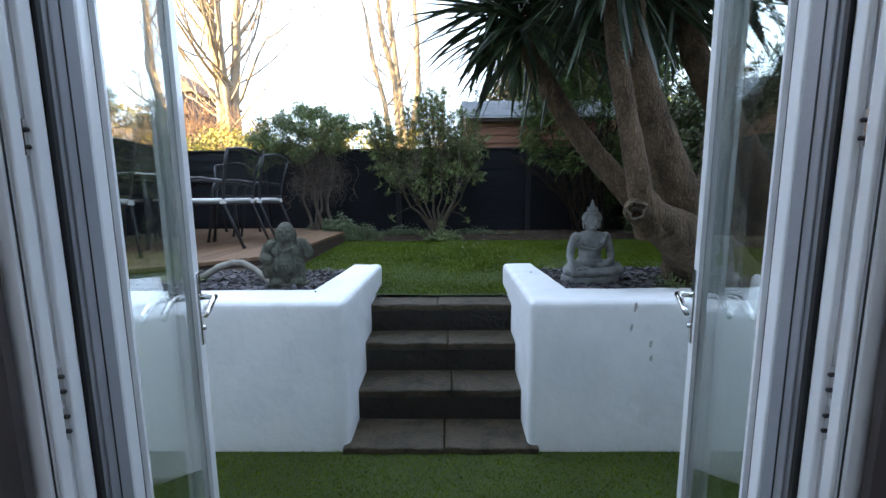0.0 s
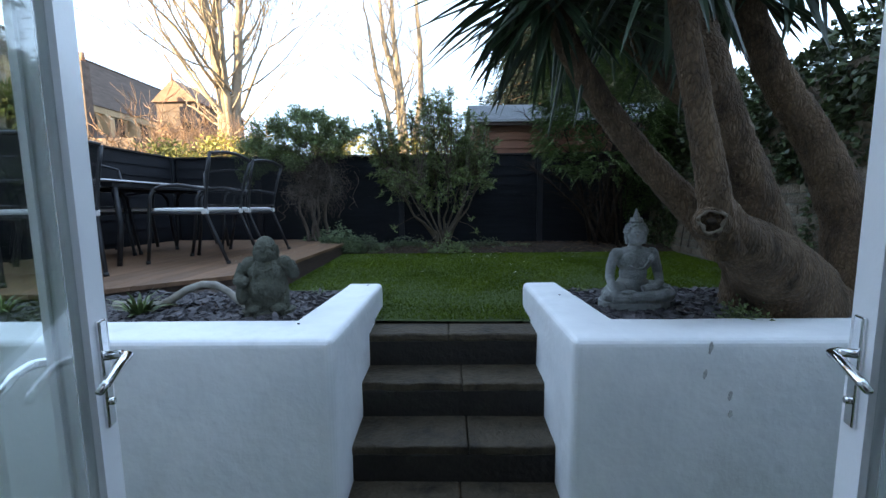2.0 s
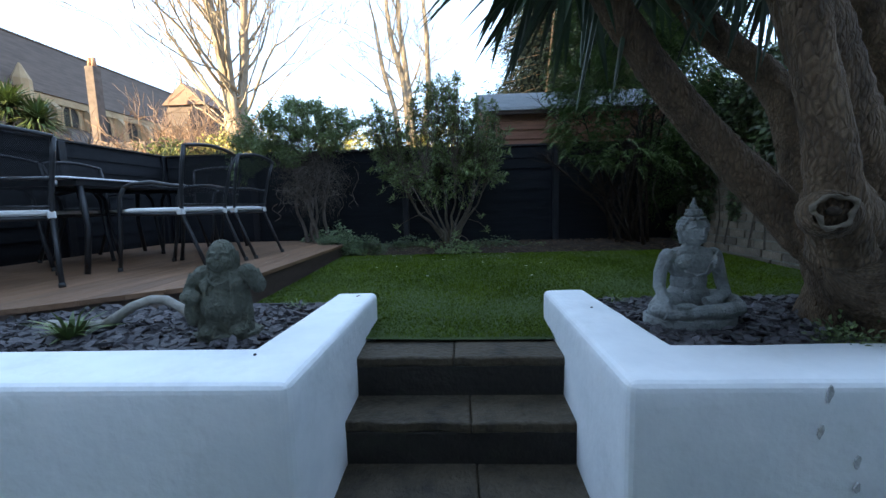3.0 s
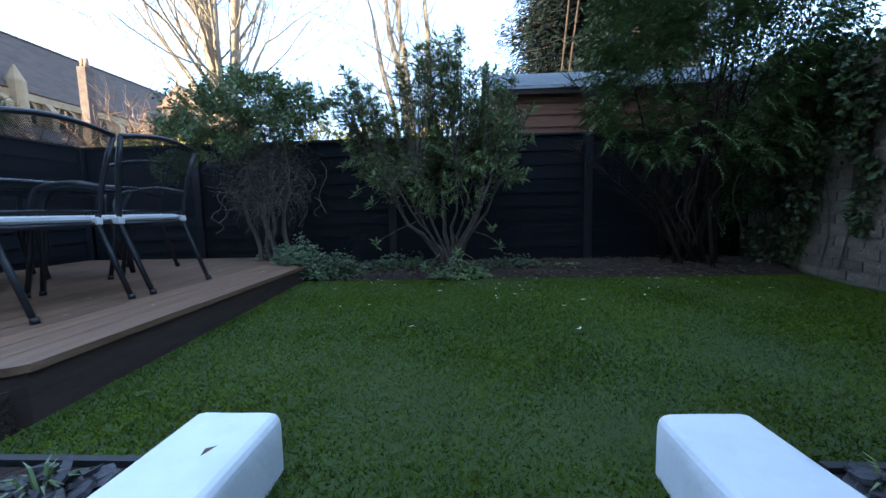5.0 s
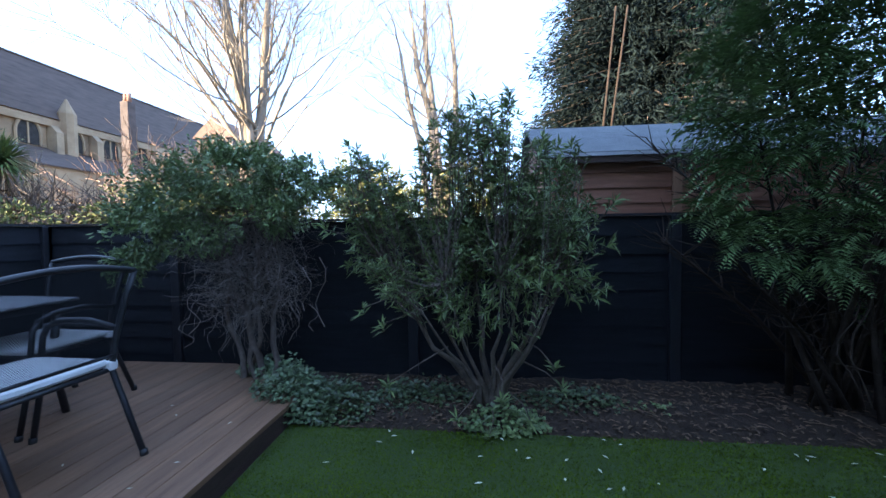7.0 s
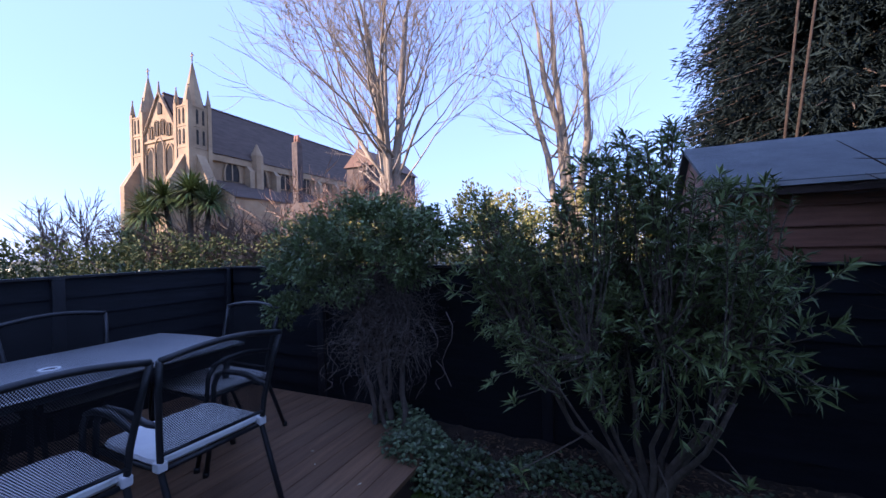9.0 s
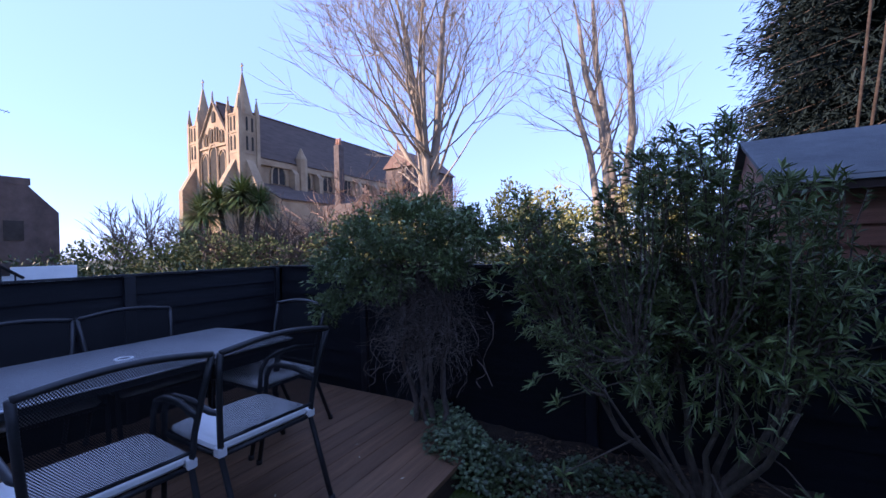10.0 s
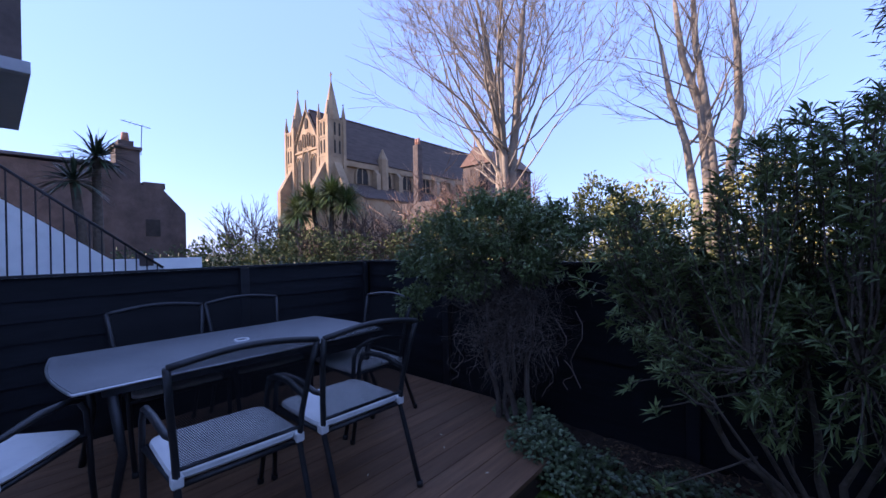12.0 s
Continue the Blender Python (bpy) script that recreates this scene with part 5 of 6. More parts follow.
def corner_evergreen():
    base = Vector((2.02, 6.30, 0.68))
    o = thing("corner_evergreen", "large dark evergreen shrub overhanging the garden corner", "tree", at=Matrix.Translation(base))
    twigs, leaves = Build(), Build()
    for i in range(15):
        a = random.uniform(0, 2 * math.pi)
        s = Vector((random.gauss(0.10, 0.15), random.gauss(0, 0.08), 0))
        e = Vector((math.cos(a) * random.uniform(0.2, 0.9), math.sin(a) * 0.4 - 0.1, random.uniform(1.4, 2.7)))
        if i % 3 == 0:
            e.x = -random.uniform(0.6, 0.95)
            e.z = random.uniform(1.1, 1.9)
        m = s.lerp(e, 0.45) + Vector((-0.12 * e.x, 0, 0.12)) + rnd_dir() * 0.09
        part("stem", Build().tube([s, s.lerp(m, 0.5), m, m.lerp(e, 0.5), e], [0.022, 0.018, 0.014, 0.009, 0.004], 7, wobble=0.2), EVERGREEN_STEM, o, smooth=True)
        for _k in range(46):
            p = s.lerp(m, random.uniform(0.6, 1.0)) if _k % 4 == 0 else m.lerp(e, random.random())
            d = (rnd_dir(-0.4, 0.7) + (e - m).normalized() * 0.6).normalized()
            l = random.uniform(0.12, 0.42)
            twigs.tube([p, p + d * l * 0.5 + rnd_dir() * 0.03, p + d * l + rnd_dir() * 0.03], [0.005, 0.0035, 0.0015], 4, cap=False)
    for x, z, l in ((-0.15, 1.05, 0.8), (0.05, 0.95, 0.6), (-0.22, 0.9, 0.55), (0.22, 1.2, 0.9)):
        twigs.tube([Vector((x + 0.06 * math.sin(k * 1.3), -0.42, z - l * k / 6)) for k in range(7)], 0.005, 5)
    crown(leaves, [((-0.55, -0.25, 1.95), (0.48, 0.42, 0.55)), ((0.0, -0.3, 2.25), (0.62, 0.55, 0.7)), ((0.6, -0.45, 2.25), (0.55, 0.6, 0.75)), ((0.48, -0.1, 1.4), (0.34, 0.3, 0.42)), ((0.55, 0.05, 0.75), (0.28, 0.22, 0.5)), ((-0.3, -0.1, 2.9), (0.7, 0.5, 0.6)), ((0.5, -0.2, 3.0), (0.7, 0.6, 0.6))], 36000, 0.044, 0.34, 3.6, -0.22, 0.25, 0.35)
    sprays = Build()
    made = 0
    while made < 1500:
        # fronds over the outer surface, thinner low down, with bare brown hollows between
        z = random.uniform(0.95, 3.2)
        edge = -0.92 + 0.95 * max(0.0, 1.30 - z)
        x = random.uniform(edge, 0.85)
        y = -0.25 - 0.50 * math.sqrt(max(0.0, 1 - ((x - 0.05) / 1.0) ** 2)) * min(1.0, 0.35 + 0.5 * (z - 0.8)) + random.uniform(-0.08, 0.22)
        p = Vector((x, y, z))
        hollow = math.exp(-(((x - 0.0) / 0.36) ** 2 + ((z - 1.35) / 0.50) ** 2))
        if random.random() < 0.85 * hollow or not gap_ok(p, 2.8, -0.12):
            continue
        made += 1
        d = (Vector((0.7 * (x - 0.1), -0.55, random.uniform(-0.45, 0.5))) + rnd_dir() * 0.45).normalized()
        s = d.cross(Vector((0, 0, 1)) + rnd_dir() * 0.3).normalized()
        n = random.randint(8, 13)
        for k in range(n):
            d = (d + Vector((0, 0, -0.045))).normalized()
            q = p + d * (0.021 * k)
            w = 0.085 * (1.12 - k / n)
            for sg in (-1, 1):
                sprays.leaf(q, d * 0.75 + s * sg + rnd_dir() * 0.18, w, 0.014, Vector((0, 0, 1)), 0.1, 0.1)
    tagged(part("spray_foliage", sprays, LEAF_SPRAY, o, "feathery mid green sprays"), kind="stuff")
    tagged(part("twig_mass", twigs, EVERGREEN_STEM, o, "bare brown twigs"), kind="stuff")
    tagged(part("foliage", leaves, LEAF_DARK, o, "dense dark green foliage"), kind="stuff")


corner_evergreen()


def wall_ivy():
    o = thing("wall_ivy", "dense dark ivy smothering the brick wall top", "ivy")
    b = Build()
    blobs = [((2.93, 3.45 + 0.34 * i, 2.20 + 0.10 * math.sin(i * 1.7)), (0.30, 0.28, 0.34)) for i in range(10)]
    blobs += [((2.88, 3.7 + 0.42 * i, 1.80 + 0.08 * math.cos(i * 2.1)), (0.13, 0.30, 0.32)) for i in range(8)]
    blobs += [((2.86, 6.1, 1.35), (0.12, 0.22, 0.45)), ((2.86, 6.3, 1.0), (0.16, 0.3, 0.5))]
    crown(b, blobs, 15000, 0.062, 0.85, 4.0, -0.3, 0.35, 0.7)
    tagged(part("foliage", b, LEAF_IVY, o), kind="stuff")
    v = Build()
    for i in range(9):
        y = random.uniform(4.4, 6.6)
        pts = [Vector((2.885, y + 0.05 * math.sin(k * 1.3 + i), 0.75 + 0.25 * k)) for k in range(6)]
        v.tube(pts, [0.008, 0.007, 0.006, 0.006, 0.005, 0.004], 5)
    tagged(part("stem_mass", v, BARK, o), kind="stuff")
    d = Build()
    for y0, z0, z1 in ((4.05, 0.66, 1.6), (4.6, 0.9, 1.6), (5.55, 1.0, 1.5)):
        crown(d, [((2.875, y0, (z0 + z1) / 2), (0.04, 0.09, (z1 - z0) / 2))], 240, 0.045, 0.85, 4, -0.6)
    tagged(part("trailing_foliage", d, LEAF_IVY, o), kind="stuff")


wall_ivy()


def ivy_clump(centre, radius, height, count, material, label, size=0.034):
    b = Build()
    c = Vector(centre)
    for _ in range(count):
        a, k = random.uniform(0, 6.283), math.sqrt(random.random())
        h = height * (1 - k * k) * random.uniform(0.2, 1.15) * (1 + 0.5 * noise.noise(Vector((a * 1.5, k * 3, centre[0]))))
        p = Vector((radius[0] * k * math.cos(a), radius[1] * k * math.sin(a), h))
        b.leaf(p, rnd_dir(-0.5, 0.4), size * random.uniform(0.6, 1.2), size * 0.8, Vector((random.gauss(0, 0.4), -0.6, 1)), 0.12)
    o = thing("ivy_clump", label, "ivy", "ivy at the fence foot", Matrix.Translation(c))
    ob = part("foliage", b, material, o)
    return tagged(ob, kind="stuff")


ivy_clump((-1.50, 6.13, 0.70), (0.36, 0.24), 0.30, 2200, LEAF_VARIEG, "mound of pale variegated ivy beside the deck")
ivy_clump((-1.18, 6.15, 0.68), (0.32, 0.22), 0.20, 1300, LEAF_IVY, "low mound of dark green ivy by the fence")
ivy_clump((-1.85, 6.50, 0.78), (0.32, 0.14), 0.16, 700, LEAF_VARIEG, "pale variegated ivy at the shrub's foot")
ivy_clump((-0.62, 6.28, 0.68), (0.50, 0.20), 0.17, 1500, LEAF_IVY, "low straggling dark green ivy by the fence")
ivy_clump((-0.02, 6.02, 0.68), (0.28, 0.13), 0.14, 600, LEAF_SHRUB, "bright green ivy at the bush's foot")
ivy_clump((0.42, 6.30, 0.68), (0.50, 0.20), 0.13, 1100, LEAF_IVY, "low straggling dark green ivy by the fence")
ivy_clump((0.95, 6.22, 0.68), (0.32, 0.14), 0.07, 360, LEAF_SHRUB, "sparse green ivy on the soil")


def litter():
    b = Build()
    for _ in range(1500):
        x, y = random.uniform(-1.3, 2.6), random.uniform(5.94, 6.68)
        b.leaf(Vector((x, y, lawn_z(5.95) + 0.005 + 0.07 * min(1.0, (y - 5.95) * 4.4) + random.uniform(0, 0.012))), rnd_dir(-0.1, 0.25), random.uniform(0.03, 0.06), 0.018, Vector((0, 0, 1)))
    for _ in range(90):
        x, y = random.uniform(-1.2, 2.5), random.uniform(5.95, 6.6)
        a, l = random.uniform(0, 6.283), random.uniform(0.04, 0.16)
        z = lawn_z(5.95) + 0.012 + 0.07 * min(1.0, (y - 5.95) * 4.4)
        b.tube([(x, y, z), (x + l * 0.5 * math.cos(a), y + l * 0.5 * math.sin(a), z + 0.012), (x + l * math.cos(a + 0.2), y + l * math.sin(a + 0.2), z)], 0.0025, 3)
    solid("leaf_litter", b, LITTER, "dry brown leaf litter on the soil border", "leaf litter", "stuff")
    p = Build()
    for i in range(46):
        x, y = random.uniform(-1.1, 2.2), 5.9 - abs(random.gauss(0, 0.55))
        if i < 10:
            x, y = random.uniform(-0.3, 0.6), random.uniform(5.2, 5.8)
        p.leaf(Vector((x, y, lawn_z(y) + 0.022)), rnd_dir(-0.05, 0.1), random.uniform(0.02, 0.05), 0.014, Vector((0, 0, 1)), 0.1)
    for _ in range(14):
        p.leaf(Vector((random.uniform(-2.3, -1.5), random.uniform(4.2, 6.0), 0.808)), rnd_dir(-0.05, 0.1), 0.03, 0.01, Vector((0, 0, 1)), 0.1)
    solid("fallen_leaves", p, PETAL, "pale fallen leaves scattered on lawn and deck", "fallen leaves", "stuff")


litter()
wall_leaf = Build()
wall_leaf.leaf(Vector((-0.540, 3.290, 0.790)), Vector((0.35, 1, 0)), 0.04, 0.016, Vector((0, 0, 1)), 0.3)
solid("dead_leaf", wall_leaf, LITTER, "curled dark dead leaf on the white wall", "leaf")


# ---- shed over the fence ----
def shed():
    s = thing("garden_shed", "red-brown timber shed with grey felt roof", "shed", at=pose(0.36, 6.90, 0.0))
    L, D, ze, zr = 3.3, 2.0, 2.50, 2.97
    part("wall_core", Build().prism([(0.02, 0.02), (L, 0.02), (L, D), (0.02, D)], 0.0, ze - 0.03), CEDAR, s)
    z = 1.75
    while z < ze - 0.03:
        h = 0.125
        part("weatherboard", Build().add([(0.0, -0.012, z), (L, -0.012, z), (L, 0.004, z + h), (0.0, 0.004, z + h), (0.0, 0.02, z), (L, 0.02, z), (L, 0.02, z + h), (0.0, 0.02, z + h)], [(0, 1, 2, 3), (0, 4, 5, 1), (3, 2, 6, 7), (0, 3, 7, 4), (1, 5, 6, 2)]), CEDAR, s)
        z += h
    for x in (0.03, 1.02, 2.3):
        part("corner_trim", Build().box(x - 0.035, -0.032, 1.6, x + 0.035, -0.013, ze - 0.03), CEDAR_TRIM, s, "orange brown trim board", bevel=0.003)
    part("roof", Build().add([(-0.06, -0.10, ze), (L + 0.1, -0.10, ze), (L + 0.1, D * 0.5, zr), (-0.06, D * 0.5, zr), (L + 0.1, D + 0.1, ze), (-0.06, D + 0.1, ze), (-0.06, -0.10, ze + 0.03), (L + 0.1, -0.10, ze + 0.03), (L + 0.1, D * 0.5, zr + 0.03), (-0.06, D * 0.5, zr + 0.03), (L + 0.1, D + 0.1, ze + 0.03), (-0.06, D + 0.1, ze + 0.03)],
         [(3, 2, 1, 0), (5, 4, 2, 3), (6, 7, 8, 9), (9, 8, 10, 11), (0, 1, 7, 6), (4, 5, 11, 10), (0, 6, 9, 3), (3, 9, 11, 5), (1, 2, 8, 7), (2, 4, 10, 8)]), FELT, s, "grey mineral felt roof")
    part("felt_edge", Build().box(-0.06, -0.112, ze - 0.004, L + 0.1, -0.1015, ze + 0.022), FELT_EDGE, s, "pale felt edge")
    part("fascia", Build().box(-0.04, -0.095, ze - 0.055, L + 0.08, -0.075, ze - 0.006), DECK_SIDE, s, "dark fascia board")
    part("gable", Build().add([(0.0, 0.02, ze - 0.03), (0.0, D, ze - 0.03), (0.0, D * 0.5, zr - 0.01), (0.02, 0.02, ze - 0.03), (0.02, D, ze - 0.03), (0.02, D * 0.5, zr - 0.01)], [(0, 2, 1), (3, 4, 5), (0, 1, 4, 3), (1, 2, 5, 4), (2, 0, 3, 5)]), CEDAR, s)


shed()
solid("white_panel", Build().box(0.10, 8.95, 0.0, 0.62, 9.01, 2.55), WHITE_RENDER, "white painted panel standing beside the shed", "panel", bevel=0.01)


# ---- trees beyond the fence ----
def grow(b, p, d, length, r, depth, spread, up, kids, crook=0.16):
    n = 7 if r > 0.12 else 5 if r > 0.04 else 3
    segs = 5 if depth > 1 else 4
    pts, rad = [p], [r]
    for k in range(segs):
        d = (d + rnd_dir() * crook + Vector((0, 0, up))).normalized()
        pts.append(pts[-1] + d * (length / segs))
        rad.append(r * (1 - 0.55 * (k + 1) / segs))
    b.tube(pts, rad, n, cap=False, wobble=0.08 if r > 0.1 else 0)
    if depth == 0:
        return
    for k in range(kids):
        t = random.uniform(0.3, 1.0) if k else 1.0
        i = min(int(t * segs), segs - 1)
        q = pts[i].lerp(pts[i + 1], t * segs - i) if t < 1 else pts[-1]
        axis = d.orthogonal().normalized()
        axis = Matrix.Rotation(random.uniform(0, 6.283), 3, d) @ axis
        a = spread * random.uniform(0.55, 1.2) * (0.45 if k == 0 else 1)
        nd = (Matrix.Rotation(a, 3, axis) @ d).normalized()
        rr = r * (0.45 + 0.25 * (1 - t) if k == 0 else random.uniform(0.34, 0.52))
        grow(b, q, nd, length * random.uniform(0.55, 0.85), max(rr, 0.013), depth - 1, spread, up, kids, crook)


def bare_tree(name, base, trunks, label, depth, kids, spread, up, length, material=TREE_BARK, group="bare trees beyond the fence"):
    t = thing(name, label, "tree", group, at=Matrix.Translation(Vector(base)))
    trunk, limbs = Build(), Build()
    for pts, radii, n in trunks:
        pts = [Vector(p) for p in pts]
        trunk.tube(pts, radii, 12, wobble=0.12)
        for k in range(n):
            s = 0.28 + 0.72 * k / max(1, n - 1)
            i = min(int(s * (len(pts) - 1)), len(pts) - 2)
            q = pts[i].lerp(pts[i + 1], s * (len(pts) - 1) - i)
            d = (pts[i + 1] - pts[i]).normalized()
            if k < n - 1:
                axis = Matrix.Rotation(random.uniform(0, 6.283), 3, d) @ d.orthogonal().normalized()
                d = Matrix.Rotation(spread * random.uniform(0.7, 1.3) * (1.35 - 0.5 * s), 3, axis) @ d
            r = radii[min(i + 1, len(radii) - 1)] * (0.36 if k < n - 1 else 0.75)
            grow(limbs, q, d, length * random.uniform(0.7, 1.15), r, depth, spread, up, kids)
    part("trunk", trunk, material, t, "pale smooth trunk" if material is TREE_BARK else "", smooth=True)
    tagged(part("bare_crown", limbs, material, t, "fine bare branches", smooth=True), kind="stuff")
    return t


random.seed(11)
bare_tree("bare_tree", (-11.85, 22.4, -0.1), [
    ([(-0.15, 0, 0), (-0.18, 0, 4), (-0.15, 0, 7), (-0.45, 0, 9.5), (-0.85, -0.1, 12), (-1.1, -0.1, 14.5)], [0.50, 0.44, 0.38, 0.30, 0.22, 0.14], 19),
    ([(0.30, 0.1, 0), (0.32, 0.1, 4), (0.30, 0.15, 6.5), (0.62, 0.2, 9.2), (0.85, 0.2, 12), (1.2, 0.2, 15)], [0.34, 0.30, 0.27, 0.22, 0.18, 0.12], 17),
    ([(0.1, -0.1, 0), (0.15, -0.2, 6), (0.05, -0.3, 9.5), (0.1, -0.3, 13)], [0.22, 0.18, 0.15, 0.1], 10)],
    "tall bare winter tree, sunlit pale forked trunks", 4, 3, 0.74, 0.07, 4.8)
random.seed(12)
bare_tree("bare_tree", (-3.3, 27.6, -0.1), [
    ([(-0.3, 0, 0), (-0.4, 0, 4), (-0.8, 0, 7.5), (-1.5, 0, 10.2), (-1.9, 0, 13)], [0.25, 0.22, 0.18, 0.15, 0.1], 8),
    ([(0.1, 0, 0), (0.15, 0, 5), (-0.1, 0, 9), (-0.9, 0, 12), (-1.2, 0, 15)], [0.28, 0.25, 0.22, 0.17, 0.1], 9),
    ([(0.35, 0, 0), (0.4, 0, 5.5), (0.1, 0, 9.2), (-0.3, 0, 12.5), (-0.4, 0, 16)], [0.26, 0.23, 0.2, 0.16, 0.1], 9),
    ([(0.6, 0, 0), (0.9, 0, 5), (1.45, 0, 8.5), (1.4, 0, 12), (1.2, 0, 15)], [0.26, 0.22, 0.19, 0.15, 0.1], 9)],
    "slender bare winter tree with several leaning stems", 3, 3, 0.72, 0.05, 2.8)
random.seed(13)
bare_tree("bare_tree", (9.5, 26.0, -0.1), [([(0, 0, 0), (0, 0, 5), (-0.6, 0, 8), (-1.8, 0, 10.5), (-3.2, 0, 12)], [0.3, 0.26, 0.2, 0.15, 0.1], 6)], "bare winter tree behind the conifer", 3, 4, 0.6, 0.05, 3.2)


def dark_conifer():
    t = thing("conifer_tree", "tall dense blue-black conifer behind the shed", "tree", at=pose(5.3, 17.6, -0.1))
    part("trunk", Build().tube([(0, 0, 0), (0.1, 0, 6), (0, 0, 15)], [0.4, 0.3, 0.08], 10), DARK_BARK, t, smooth=True)
    b, w = Build(), Build()
    for _ in range(900):
        z = random.uniform(1.2, 15)
        a = random.uniform(0, 6.283)
        r = 3.9 * (1 - max(0, z - 6) / 14) * random.uniform(0.72, 1.08)
        c = Vector((math.cos(a), math.sin(a), 0))
        p0, p1 = Vector((0, 0, z + 0.9)), c * r + Vector((0, 0, z))
        w.tube([p0, p0.lerp(p1, 0.6) + Vector((0, 0, 0.15)), p1], [0.04, 0.025, 0.008], 4, cap=False)
        for _k in range(170):
            q = p0.lerp(p1, random.uniform(0.45, 1.04)) + rnd_dir() * 0.34
            b.leaf(q, c * 0.7 + rnd_dir() * 0.6 + Vector((0, 0, -0.35)), random.uniform(0.18, 0.36), 0.036, rnd_dir(), 0.2)
        for _k in range(46):
            q = p0.lerp(p1, random.uniform(0.1, 0.85)) + rnd_dir() * 0.3
            b.leaf(q, c * 0.4 + rnd_dir() * 0.8 + Vector((0, 0, -0.4)), random.uniform(0.28, 0.46), 0.085, rnd_dir(), 0.2)
    tagged(part("bough_mass", w, DARK_BARK, t), kind="stuff")
    tagged(part("foliage", b, CONIFER, t, "dense dark needle sprays"), kind="stuff")


random.seed(14)
dark_conifer()
for px, qx in ((2.36, 2.62), (2.52, 2.86)):
    solid("leaning_pole", Build().tube([(px - 0.18, 12.4, 0.0), (px, 12.4, 3.9), (qx, 12.35, 6.6)], [0.026, 0.023, 0.019], 8), EVERGREEN_STEM, "thin dark leaning pole behind the shed", "pole", group="poles behind the shed", smooth=True)


def hedge_bush(base, blobs, count, size, material, label, name="garden_bush", stems=5, width=0.5, cut=-0.12, scale=1.6):
    base = Vector(base)
    o = thing(name, label, "bush", "bushes beyond the fence", Matrix.Translation(base))
    for i in range(stems):
        c, r = random.choice(blobs)
        e = Vector(c) + rnd_dir() * min(r) * 0.5
        s = Vector((random.gauss(0, 0.15), random.gauss(0, 0.15), 0))
        part("stem", Build().tube([s, s.lerp(e, 0.5) + rnd_dir() * 0.08, e], [0.06, 0.04, 0.015], 5), DARK_BARK, o)
    b = Build()
    crown(b, blobs, count, size, width, scale, cut)
    tagged(part("foliage", b, material, o), kind="stuff")
    return o


random.seed(15)
B = hedge_bush
B((-6.2, 11.4, 0), [((0, 0, 2.5), (0.9, 0.7, 0.75)), ((-0.7, 0.2, 2.2), (0.7, 0.6, 0.6)), ((0.8, 0.2, 2.2), (0.7, 0.6, 0.6)), ((0, 0, 1.2), (1.4, 0.9, 1.0))], 5200, 0.10, LEAF_SUNLIT, "sunlit yellow-green bush beyond the fence")
B((-3.1, 14.8, 0), [((0, 0, 3.0), (0.9, 0.8, 0.8)), ((0.8, 0, 2.5), (0.8, 0.7, 0.8)), ((-0.7, 0, 2.4), (0.7, 0.7, 0.8)), ((0, 0, 1.4), (1.6, 1, 1.3))], 5200, 0.12, LEAF_SUNLIT, "sunlit yellow-green bush beyond the fence")
B((-0.6, 15.5, 0), [((0, 0, 3.2), (1.0, 0.8, 1.0)), ((0.9, 0.2, 2.6), (0.9, 0.7, 0.9)), ((0, 0, 1.4), (1.6, 1, 1.4))], 5200, 0.12, LEAF_SUNLIT, "sunlit yellow-green bush beyond the fence")
B((-4.4, 15.6, 0), [((0, 0, 3.4), (0.8, 0.7, 0.9)), ((0.3, 0, 2.2), (1.3, 1, 1.5))], 4600, 0.13, LEAF_FAR, "grey-green clipped bush beyond the fence")
B((-6.4, 14.6, 0), [((0, 0, 3.0), (0.9, 0.8, 0.8)), ((-0.8, 0, 2.0), (1.1, 1, 1.4)), ((0.6, 0, 1.8), (1.1, 1, 1.4))], 4600, 0.13, LEAF_FAR, "grey-green bush beyond the fence")
B((-8.4, 12.6, 0), [((0, 0, 2.5), (1.0, 0.8, 0.7)), ((0.8, 0, 1.6), (1.0, 1, 1.2)), ((-0.8, 0, 1.6), (1.0, 1, 1.2))], 4600, 0.12, LEAF_FAR, "grey-green bush beyond the fence")
B((-10.2, 9.4, 0), [((0, 0, 2.1), (1.0, 0.9, 0.7)), ((-0.9, -0.6, 1.9), (0.9, 0.8, 0.7)), ((0.9, 0.8, 2.0), (0.9, 0.8, 0.7)), ((0, 0, 1.2), (1.9, 1.4, 1.1))], 6500, 0.11, LEAF_FAR, "grey-green evergreen bush beyond the side fence")
B((-12.6, 8.1, 0), [((0, 0, 1.9), (1.0, 0.9, 0.8)), ((-0.9, 0.2, 1.6), (1.0, 0.9, 0.8)), ((0, 0, 1.0), (1.8, 1.4, 1.0))], 5200, 0.12, LEAF_FAR, "grey-green evergreen bush beyond the side fence")
B((-15.5, 11.6, 0), [((0, 0, 2.3), (1.2, 1.1, 0.9)), ((1.4, 0.8, 1.8), (1.1, 1.1, 1.0)), ((0, 0, 1.2), (2.2, 2.0, 1.4))], 5200, 0.15, LEAF_FAR, "far grey-green bush beyond the side fence")
B((-11.4, 6.6, 0), [((0, 0, 1.7), (1.3, 0.8, 0.65)), ((0.9, 0.5, 1.6), (1.1, 0.8, 0.6)), ((-1.2, -0.6, 1.7), (1.0, 0.8, 0.6)), ((0, 0, 0.8), (2, 1.2, 0.9))], 5200, 0.10, LEAF_IVY, "low dark hedge beyond the side fence", "hedge")
